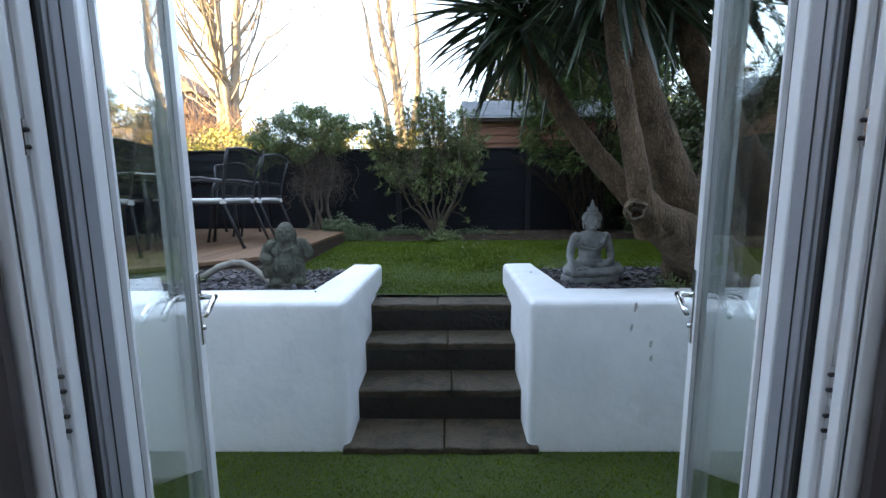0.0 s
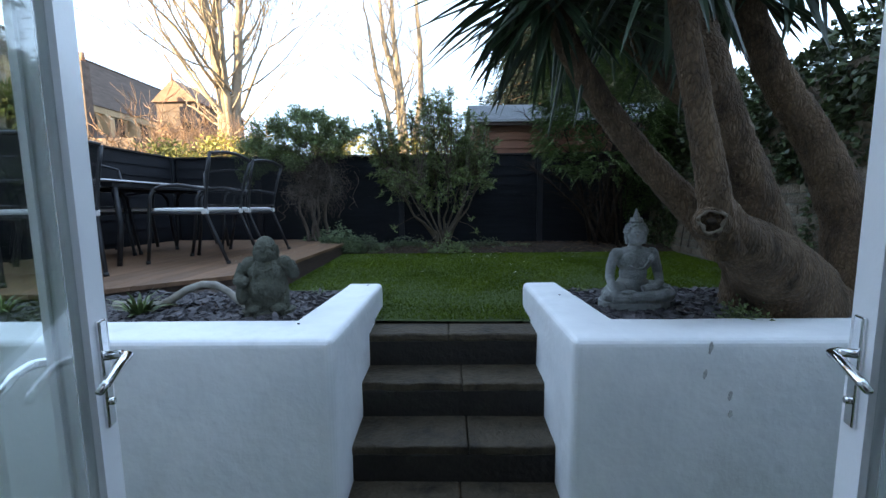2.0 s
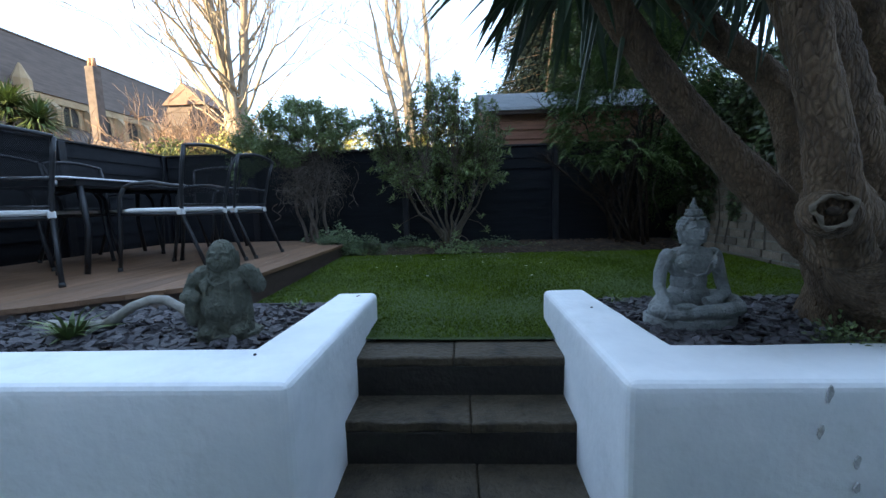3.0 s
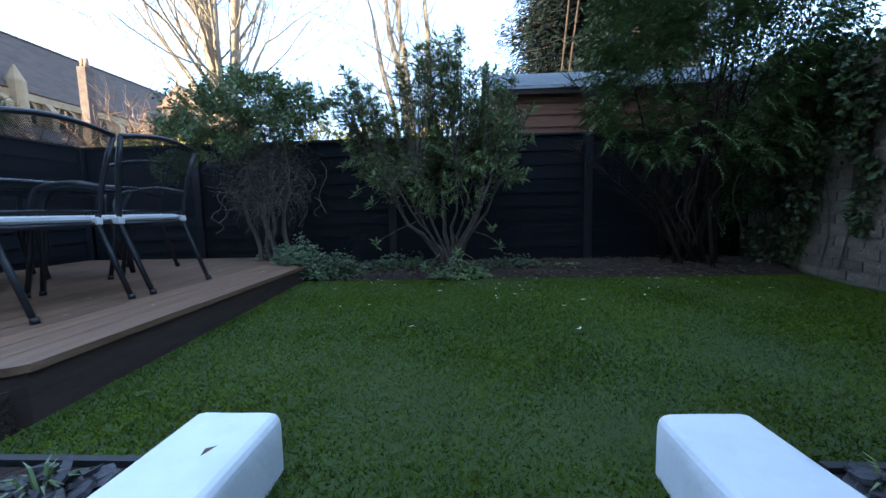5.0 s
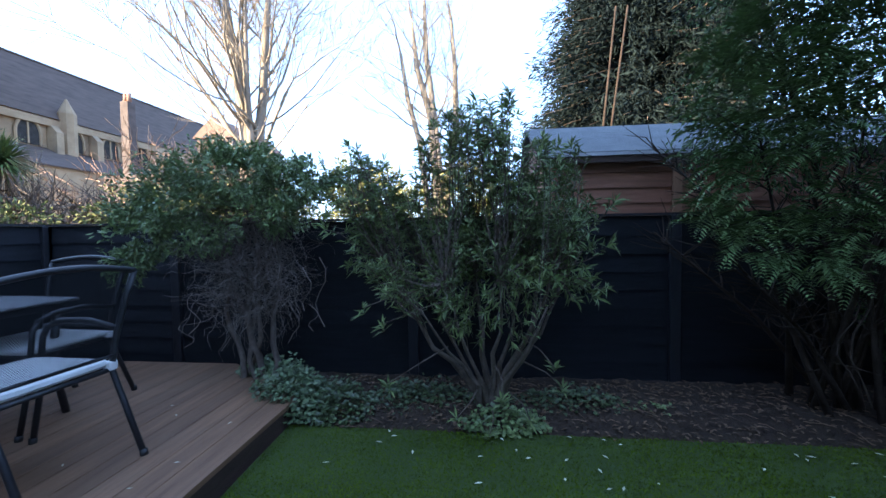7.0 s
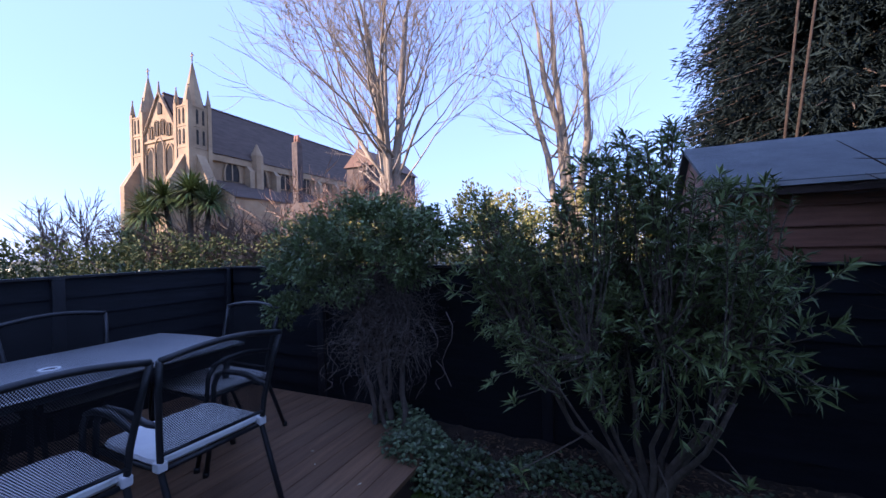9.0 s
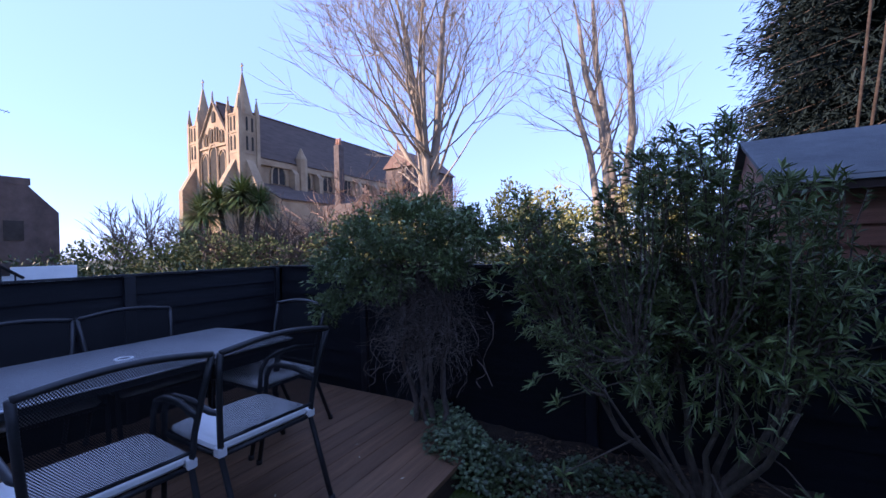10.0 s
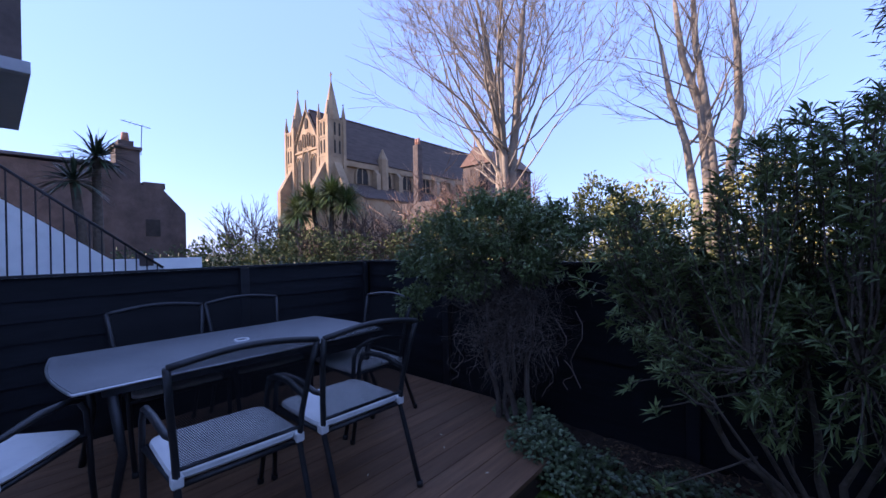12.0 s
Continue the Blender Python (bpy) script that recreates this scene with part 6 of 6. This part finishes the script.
B((-6.2, 8.2, 0), [((0, 0, 1.55), (1.3, 0.6, 0.5)), ((1.4, 0.4, 1.5), (1.1, 0.6, 0.5)), ((-1.3, -0.5, 1.6), (1.1, 0.6, 0.5)), ((0, 0, 0.8), (2.6, 0.9, 0.8))], 5200, 0.08, LEAF_IVY, "low dark hedge beyond the side fence", "hedge")
B((6.5, 11.5, 0), [((0, 0, 2.6), (1.6, 1.2, 1.6)), ((1.6, -0.5, 2.4), (1.4, 1.2, 1.5))], 5200, 0.12, LEAF_DARK, "dark evergreen bush behind the side wall")


def bare_shrub(base, height, n, material, label, spread=0.8):
    t = thing("bare_shrub", label, "shrub", "bare shrubs beyond the fence", Matrix.Translation(Vector(base)))
    b = Build()
    for i in range(n):
        d = (rnd_dir(0.5, 1.0) + Vector((0, 0, 0.4))).normalized()
        s = Vector((random.gauss(0, 0.12), random.gauss(0, 0.12), 0))
        e = s + d * height * 0.3 + rnd_dir() * 0.06
        part("stem", Build().tube([s, s.lerp(e, 0.5) + rnd_dir() * 0.04, e], [0.055, 0.05, 0.042], 6), material, t, smooth=True)
        grow(b, e, (e - s).normalized(), height * 0.42, 0.042, 3, spread, 0.03, 5, 0.25)
    tagged(part("bare_crown", b, material, t, "thin bare branches"), kind="stuff")


bare_shrub((-9.0, 14.4, 0), 2.6, 6, TWIG_SUNLIT, "reddish sunlit bare shrub beyond the fence")
bare_shrub((-10.6, 14.6, 0), 2.6, 5, TWIG_SUNLIT, "reddish sunlit bare shrub beyond the fence")
bare_shrub((-9.3, 11.6, 0), 2.7, 3, DARK_BARK, "dark tangled bare shrub beyond the fence")
bare_shrub((-10.6, 10.9, 0), 2.6, 3, DARK_BARK, "dark tangled bare shrub beyond the fence")
bare_shrub((-7.8, 13.0, 0), 2.7, 4, DARK_BARK, "dark tangled bare shrub beyond the fence")
bare_shrub((-16.8, 10.6, 0), 3.3, 4, DARK_BARK, "wispy far bare shrub beyond the side fence", 0.5)
bare_shrub((-18.0, 12.0, 0), 3.8, 4, DARK_BARK, "wispy far bare shrub beyond the side fence", 0.5)


def cordyline(base, stems, n, length, material, label):
    t = thing("cordyline_palm", label, "palm tree", "cordyline palms beyond the fence", Matrix.Translation(Vector(base)))
    w = Build()
    for top in stems:
        top = Vector(top)
        w.tube([Vector((0, 0, 0)), top * 0.5 + Vector((0.05, 0, 0.1)), top], [0.12, 0.08, 0.06], 8)
    part("trunk", w, BARK, t, smooth=True)
    for top in stems:
        top = Vector(top)
        b = Build()
        for _ in range(n):
            d = rnd_dir(-0.55, 1.0)
            l = length * random.uniform(0.7, 1.1)
            s = d.cross(Vector((0, 0, 1)))
            s = (s if s.length > 0.05 else d.orthogonal()).normalized() * 0.019
            p1 = top + d * l * 0.55
            tip = top + d * l - Vector((0, 0, 0.18 * l))
            b.add([top - s * 0.5, top + s * 0.5, p1 + s, p1 - s, tip], [(0, 1, 2, 3), (3, 2, 4)])
        part("leaf_head", b, material, t, "spiky head of narrow leaves")


cordyline((-11.0, 10.65, 0), [(0.45, 0.4, 3.6), (-0.45, -0.3, 3.75), (0.05, 0.1, 3.9), (-0.7, -0.6, 3.35)], 420, 0.85, LEAF_SHRUB, "spiky yellow-green cordyline palm beyond the fence")
cordyline((-9.2, 4.95, 0), [(0.0, 0.0, 3.85), (0.1, -0.3, 3.4)], 120, 0.62, SWORD, "dark spiky cordyline palm beside the stairs")

bare_shrub((-9.6, 12.2, 0), 2.9, 5, DARK_BARK, "dark tangled bare shrub beyond the fence")
bare_shrub((-11.2, 12.0, 0), 3.0, 5, DARK_BARK, "dark tangled bare shrub beyond the fence")
bare_shrub((-8.6, 13.6, 0), 3.0, 7, TWIG_SUNLIT, "reddish sunlit bare shrub beyond the fence")
bare_shrub((-9.4, 17.6, 0), 4.3, 8, TWIG_SUNLIT, "reddish sunlit bare shrub beyond the fence")
bare_shrub((-10.4, 16.2, 0), 4.5, 9, TWIG_SUNLIT, "reddish sunlit bare shrub beyond the fence")
B((-7.6, 11.2, 0), [((0, 0, 2.3), (1.1, 0.8, 0.8)), ((1.1, 0.8, 2.3), (0.9, 0.8, 0.8)), ((0, 0, 1.0), (1.9, 1.2, 1.0))], 5200, 0.10, LEAF_FAR, "grey-green bush beyond the fence")
B((-1.9, 12.2, 0), [((0, 0, 2.2), (1.0, 0.8, 0.8)), ((-1.0, 0.3, 2.0), (0.8, 0.7, 0.7)), ((0, 0, 1.0), (1.7, 1.0, 1.0))], 4600, 0.10, LEAF_FAR, "grey-green bush beyond the fence")

# ---- neighbouring buildings ----
def neighbour_house():
    h = thing("neighbour_house", "neighbouring terrace house, rear wing in view, unseen main block added for shade", "house", "houses round the garden", at=pose(-14, -3, 0))
    # unseen main block and roof, added to keep the sun off the garden
    part("wall", Build().box(-1.5, -5, -0.06, 7.4, 4.0, 7.6), HOUSE_BRICK, h)
    part("roof", Build().add([(-1.7, -5.3, 7.6), (7.4, -5.3, 7.6), (7.4, 4.3, 7.6), (-1.7, 4.3, 7.6), (-1.7, -0.5, 9.6), (7.4, -0.5, 9.6)], [(0, 1, 5, 4), (2, 3, 4, 5), (1, 2, 5), (3, 0, 4), (3, 2, 1, 0)]), TOWN_ROOF, h, "dark slate roof")
    part("rear_wing", Build().box(4.6, 4.0, 4.3, 7.4, 6.99, 7.2), TOWN_BRICK, h, "shaded upper rear wing")
    part("gutter", Build().tube([(7.46, 4.1, 4.23), (7.46, 7.03, 4.20)], 0.06, 10), UPVC_GREY_AND_SHADED, h, "grey gutter", smooth=True)
    part("soffit", Build().box(4.6, 4.0, 4.16, 7.52, 7.05, 4.29), UPVC_GREY_AND_SHADED, h, "grey soffit board")
    part("downpipe", Build().tube([(7.48, 6.80, 4.2), (7.42, 6.75, 4.05), (7.42, 6.70, 3.9)], 0.04, 8), UPVC_GREY_AND_SHADED, h, "grey downpipe", smooth=True)


neighbour_house()


def outside_stairs():
    s = thing("outside_stairs", "white rendered outside stairs with black iron railing", "stairs", at=pose(-7.0, 0, 0))
    part("side_wall", Build().add([(x, y, z) for x in (-0.22, 0.0) for y, z in ((2.4, 0.0), (5.85, 0.0), (5.85, 2.10), (4.78, 2.10), (3.6, 2.99), (2.4, 2.99))], [(5, 4, 3, 2, 1, 0), (6, 7, 8, 9, 10, 11)] + [(i, (i + 1) % 6, 6 + (i + 1) % 6, 6 + i) for i in range(6)]), WHITE_RENDER, s, "white rendered side wall")
    part("end_pier", Build().box(-0.23, 5.08, 2.0, 0.012, 5.24, 2.15), TOWN_BRICK, s, "dark pier")
    rail = lambda y: 3.19 - (y - 3.82) * (1.16 / 1.44)
    part("handrail", Build().tube([(0.06, 3.4, rail(3.4)), (0.06, 5.34, rail(5.34))], 0.018, 8), FENCE_POST, s, "black iron handrail", smooth=True)
    y = 3.5
    while y < 5.3:
        part("baluster", Build().tube([(0.06, y, 1.7), (0.06, y, rail(y))], 0.009, 6), FENCE_POST, s)
        y += 0.118


outside_stairs()


def side_house():
    h = thing("side_house", "dark backlit brick house with tall chimney", "house", "houses round the garden", at=pose(-20.2, 4, 0))
    prof = [(-7.0, 0.0), (5.4, 0.0), (5.4, 3.95), (4.5, 4.98), (3.2, 5.05), (3.1, 5.55), (-7.0, 5.65)]
    n = len(prof)
    part("wall", Build().add([(x, y, z) for x in (-6.0, 0.0) for y, z in prof], [tuple(range(n - 1, -1, -1)), tuple(range(n, 2 * n))] + [(i, (i + 1) % n, n + (i + 1) % n, n + i) for i in range(n)]), TOWN_BRICK, h)
    part("roof_edge", Build().box(-6.1, -7.0, 5.66, 0.12, 3.15, 5.76), TOWN_ROOF, h, "dark slate roof edge")
    ch = part("chimney", Build().box(-1.2, 3.05, 4.9, -0.2, 3.85, 6.45), TOWN_BRICK, h, "brick chimney stack", bevel=0.02)
    part("chimney_cap", Build().box(-1.28, 2.98, 6.45, -0.12, 3.92, 6.58), TOWN_BRICK, ch, bevel=0.02)
    part("upper_stack", Build().box(-1.0, 3.18, 6.58, -0.4, 3.68, 6.85), TOWN_BRICK, ch)
    part("chimney_pot", Build().tube([(-0.7, 3.45, 6.85), (-0.7, 3.45, 7.22)], [0.15, 0.12], 12), CLAY, ch, "clay pot", smooth=True)
    part("low_block", Build().box(-3.0, 3.9, 4.9, 0.02, 4.65, 5.15), TOWN_BRICK, h)
    part("window", Build().box(0.005, 3.95, 2.9, 0.03, 4.45, 3.6), CHURCH_GLASS, h, "small dark window")
    an = part("aerial", Build().tube([(-0.3, 3.9, 6.3), (-0.3, 3.95, 7.55)], 0.016, 6), CHAIR_METAL, h, "thin television aerial")
    part("aerial_boom", Build().tube([(-0.3, 3.25, 7.62), (-0.3, 4.25, 7.48)], 0.014, 6), CHAIR_METAL, an)
    for k in range(5):
        part("aerial_rod", Build().tube([(-0.5, 3.35 + 0.2 * k, 7.605 - 0.03 * k), (-0.1, 3.35 + 0.2 * k, 7.605 - 0.03 * k)], 0.008, 5), CHAIR_METAL, an)


side_house()


def red_house():
    h = thing("red_roofed_house", "far brick house with red tiled roof and chimney", "house", "houses round the garden", at=pose(-27.8, 46.2, 0))
    part("wall", Build().box(-2.0, -4.5, -0.06, 2.0, 5.0, 12.1), TOWN_BRICK, h)
    part("roof", Build().add([(-2.3, -4.8, 12.0), (2.3, -4.8, 12.0), (2.3, 5.3, 12.0), (-2.3, 5.3, 12.0), (0, -4.8, 14.2), (0, 5.3, 14.2)], [(0, 1, 4), (1, 2, 5, 4), (2, 3, 5), (3, 0, 4, 5), (3, 2, 1, 0)]), RED_ROOF, h, "red clay tile roof")
    part("finial", Build().tube([(0, -4.8, 14.1), (0, -4.8, 15.2)], [0.12, 0.03], 6), CLAY, h)
    ch = part("chimney", Build().box(-5.0, -10.1, 6.0, -4.2, -9.3, 14.2), TOWN_BRICK, h, "tall brick chimney stack", bevel=0.04)
    part("lower_wing", Build().box(-6.0, -11.0, -0.06, 0.5, -4.5, 7.4), TOWN_BRICK, h)
    for dx in (-4.78, -4.42):
        part("chimney_pot", Build().tube([(dx, -9.7, 14.2), (dx, -9.7, 15.0)], [0.2, 0.16], 10), CLAY, ch, smooth=True)
    for sx in (-1.1, 1.1):
        part("window", Build().box(sx - 0.5, -4.56, 8.0, sx + 0.5, -4.52, 10.0), CHURCH_GLASS, h)


red_house()


def pointed(w, h, n=8):
    """Outline of a pointed arch opening, from its left foot round to its right foot."""
    spring = h - w * 0.87
    left = [(-w / 2 + w * (1 - math.cos(a)), spring + w * math.sin(a)) for a in (math.pi / 3 * i / n for i in range(n + 1))]
    return [(-w / 2, 0)] + left + [(-x, z) for x, z in reversed(left[:-1])] + [(w / 2, 0)]


def church():
    c = thing("church", "large gothic stone church with twin spired turrets", "church", at=pose(-55.3, 35.7, 0))
    # nave along +y, gable front towards -y
    hw, ze, zr, L = 4.9, 16.2, 23.6, 46.0
    part("nave_wall", Build().add([(-hw, 0, -0.06), (hw, 0, -0.06), (hw, 0, ze), (0, 0, zr), (-hw, 0, ze), (-hw, L, -0.06), (hw, L, -0.06), (hw, L, ze), (0, L, zr), (-hw, L, ze)], [(0, 1, 2, 3, 4), (9, 8, 7, 6, 5), (1, 6, 7, 2), (5, 0, 4, 9)]), CHURCH_STONE, c, "pale stone nave wall and gable")
    part("roof", Build().add([(hw + 0.5, 0.4, ze - 0.3), (hw + 0.5, L, ze - 0.3), (0, L, zr + 0.25), (0, 0.4, zr + 0.25), (-hw - 0.5, 0.4, ze - 0.3), (-hw - 0.5, L, ze - 0.3)], [(0, 1, 2, 3), (3, 2, 5, 4), (0, 3, 4), (1, 5, 2)]), CHURCH_ROOF, c, "brown tiled nave roof")
    part("ridge_crest", Build().tube([(0, 0.4, zr + 0.25), (0, L, zr + 0.25)], 0.18, 6), CHURCH_ROOF, c)
    part("parapet", Build().box(hw + 0.0, 2.0, ze - 1.3, hw + 0.5, L, ze - 0.45), CHURCH_STONE, c, "stone parapet", bevel=0.05)
    part("gable_cross", Build().tube([(0, -0.1, zr), (0, -0.1, zr + 1.6)], [0.2, 0.08], 6), CHURCH_STONE, c)
    ar = part("aisle", Build().add([(hw, 3, -0.06), (hw + 5, 3, -0.06), (hw + 5, L, -0.06), (hw, L, -0.06), (hw, 3, 12.2), (hw + 5, 3, 9.6), (hw + 5, L, 9.6), (hw, L, 12.2)], [(0, 1, 5, 4), (1, 2, 6, 5), (2, 3, 7, 6)]), CHURCH_STONE, c)
    part("aisle_roof", Build().add([(hw, 2.8, 12.4), (hw + 5.3, 2.8, 9.65), (hw + 5.3, L, 9.65), (hw, L, 12.4), (hw, 2.8, 12.25), (hw + 5.3, 2.8, 9.5), (hw + 5.3, L, 9.5), (hw, L, 12.25)], [(0, 1, 2, 3), (7, 6, 5, 4), (0, 4, 5, 1), (1, 5, 6, 2)]), CHURCH_ROOF, ar, "tiled lean-to roof")
    # windows of the nave side
    for i in range(8):
        y = 6.5 + 4.8 * i
        wn_ = part("clerestory_window", Build().prism([(a, z) for a, z in pointed(2.2, 3.1)], 0, 0.12, Matrix.Translation((hw + 0.02, y, 12.5)) @ Matrix(((0, 0, 1, 0), (1, 0, 0, 0), (0, 1, 0, 0), (0, 0, 0, 1)))), CHURCH_GLASS, c, "dark pointed window")
        ol = [Vector((hw + 0.2, y + a * 1.12, 12.4 + z * 1.05)) for a, z in pointed(2.2, 3.1)]
        part("hood_mould", Build().tube(ol, 0.16, 6), CHURCH_STONE, wn_)
        part("mullion", Build().box(hw + 0.1, y - 0.08, 12.5, hw + 0.22, y + 0.08, 14.9), CHURCH_STONE, wn_)
        b = Build().box(hw, y + 2.0, 9, hw + 1.3, y + 2.8, 14.2)
        b.add([(hw, y + 2.0, 14.2), (hw + 1.3, y + 2.0, 14.2), (hw + 1.3, y + 2.8, 14.2), (hw, y + 2.8, 14.2), (hw, y + 2.0, 15.6), (hw, y + 2.8, 15.6)], [(0, 1, 4), (1, 2, 5, 4), (2, 3, 5)])
        part("buttress", b, CHURCH_STONE, c)
    # front: tall lancets, a row of small ones, a round panel
    up = Matrix(((1, 0, 0, 0), (0, 0, -1, 0), (0, 1, 0, 0), (0, 0, 0, 1)))
    for x, z0, w, h in ((-2.1, 7.5, 1.5, 9.0), (0.0, 7.5, 1.7, 10.0), (2.1, 7.5, 1.5, 9.0), (-1.9, 17.8, 0.6, 1.7), (-0.65, 18.1, 0.6, 2.0), (0.65, 18.1, 0.6, 2.0), (1.9, 17.8, 0.6, 1.7)):
        wn_ = part("front_window", Build().prism(pointed(w, h), 0.01, 0.1, Matrix.Translation((x, -0.0, z0)) @ up), CHURCH_GLASS, c, "tall dark pointed window")
        part("hood_mould", Build().tube([Vector((x + a * 1.15, -0.18, z0 + z * 1.03)) for a, z in pointed(w, h)], 0.11 if h > 4 else 0.07, 6), CHURCH_STONE, wn_)
    part("string_course", Build().box(-3.48, -0.22, 17.3, 3.48, -0.01, 17.55), CHURCH_STONE, c)
    part("gable_niche", Build().prism(pointed(0.8, 1.6), 0.01, 0.12, Matrix.Translation((0, 0, 20.9)) @ up), CHURCH_GLASS, c)
    part("gable_coping", Build().tube([(-hw, -0.1, ze + 0.2), (0, -0.1, zr + 0.2), (hw, -0.1, ze + 0.2)], 0.2, 6), CHURCH_STONE, c)
    # twin turrets with spires
    for sx in (-1, 1):
        x0 = sx * 4.8
        tw = part("turret", Build().prism([(x0 - 1.3, -0.25), (x0 + 1.3, -0.25), (x0 + 1.3, 2.6), (x0 - 1.3, 2.6)], -0.06, 21.2), CHURCH_STONE, c, "square stone turret", bevel=0.08)
        r = 1.3
        ring = [(x0 + r * math.cos(a), 1.3 + r * math.sin(a)) for a in (math.pi / 8 + math.pi / 4 * i for i in range(8))]
        part("spire", Build().add([(x, y, 21.2) for x, y in ring] + [(x0, 1.3, 27.6)], [(i, (i + 1) % 8, 8) for i in range(8)] + [tuple(range(7, -1, -1))]), CHURCH_STONE, tw, "octagonal stone spire")
        part("spire_cross", Build().tube([(x0, 1.3, 27.4), (x0, 1.3, 28.5)], 0.09, 6).tube([(x0 - 0.3, 1.3, 28.1), (x0 + 0.3, 1.3, 28.1)], 0.08, 6), CHURCH_STONE, tw)
        for dx in (-1.2, 1.2):
            for dy in (-0.1, 2.5):
                part("pinnacle", Build().box(x0 + dx - 0.26, dy - 0.26, 3.0, x0 + dx + 0.26, dy + 0.26, 21.6).tube([(x0 + dx, dy, 21.6), (x0 + dx, dy, 21.7), (x0 + dx, dy, 23.6)], [0.26, 0.33, 0.03], 6).ball((x0 + dx, dy, 23.6), 0.12, nu=6, nv=4), CHURCH_STONE, tw)
        for z in (16.3, 18.9):
            for dx in (-0.4, 0.4):
                part("turret_window", Build().prism(pointed(0.26, 1.9), 0.0, 0.06, Matrix.Translation((x0 + dx, -0.26, z)) @ up), CHURCH_GLASS, tw)
                part("turret_window", Build().prism(pointed(0.26, 1.9), 0, 0.06, Matrix.Translation((x0 + 1.3, 1.3 + dx, z)) @ Matrix(((0, 0, 1, 0), (1, 0, 0, 0), (0, 1, 0, 0), (0, 0, 0, 1)))), CHURCH_GLASS, tw)
        for z in (15.8, 18.5, 21.0):
            part("turret_band", Build().box(x0 - 1.36, -0.31, z, x0 + 1.36, 2.66, z + 0.22), CHURCH_STONE, tw)
        for (bx, by, ex, ey) in ((x0 - 0.5, -0.26, x0 + 0.5, -2.2), (x0 + sx * 1.3, 0.7, x0 + sx * 3.3, 1.9)):
            xa, xb, ya, yb = min(bx, ex), max(bx, ex), min(by, ey), max(by, ey)
            b = Build().box(xa, ya, -0.06, xb, yb, 11.5)
            if yb - ya > 1.5:
                b.add([(xa, ya, 11.5), (xb, ya, 11.5), (xb, yb, 11.5), (xa, yb, 11.5), (xa, yb, 15.0), (xb, yb, 15.0)], [(0, 1, 5, 4), (1, 2, 5), (3, 0, 4), (2, 3, 4, 5)])
            else:
                q = xa if sx > 0 else xb
                f = xb if sx > 0 else xa
                b.add([(f, ya, 11.5), (f, yb, 11.5), (q, yb, 11.5), (q, ya, 11.5), (q, ya, 15.0), (q, yb, 15.0)], [(0, 1, 5, 4), (1, 2, 5), (3, 0, 4), (2, 3, 4, 5)])
            part("buttress", b, CHURCH_STONE, c, "stepped stone buttress")
    t = part("stair_turret", Build().tube([(hw + 0.4, 10.5, 9), (hw + 0.4, 10.5, 16.8), (hw + 0.4, 10.5, 18.6)], [0.9, 0.9, 0.1], 8), CHURCH_STONE, c, "small stone turret")


church()

side_wall()
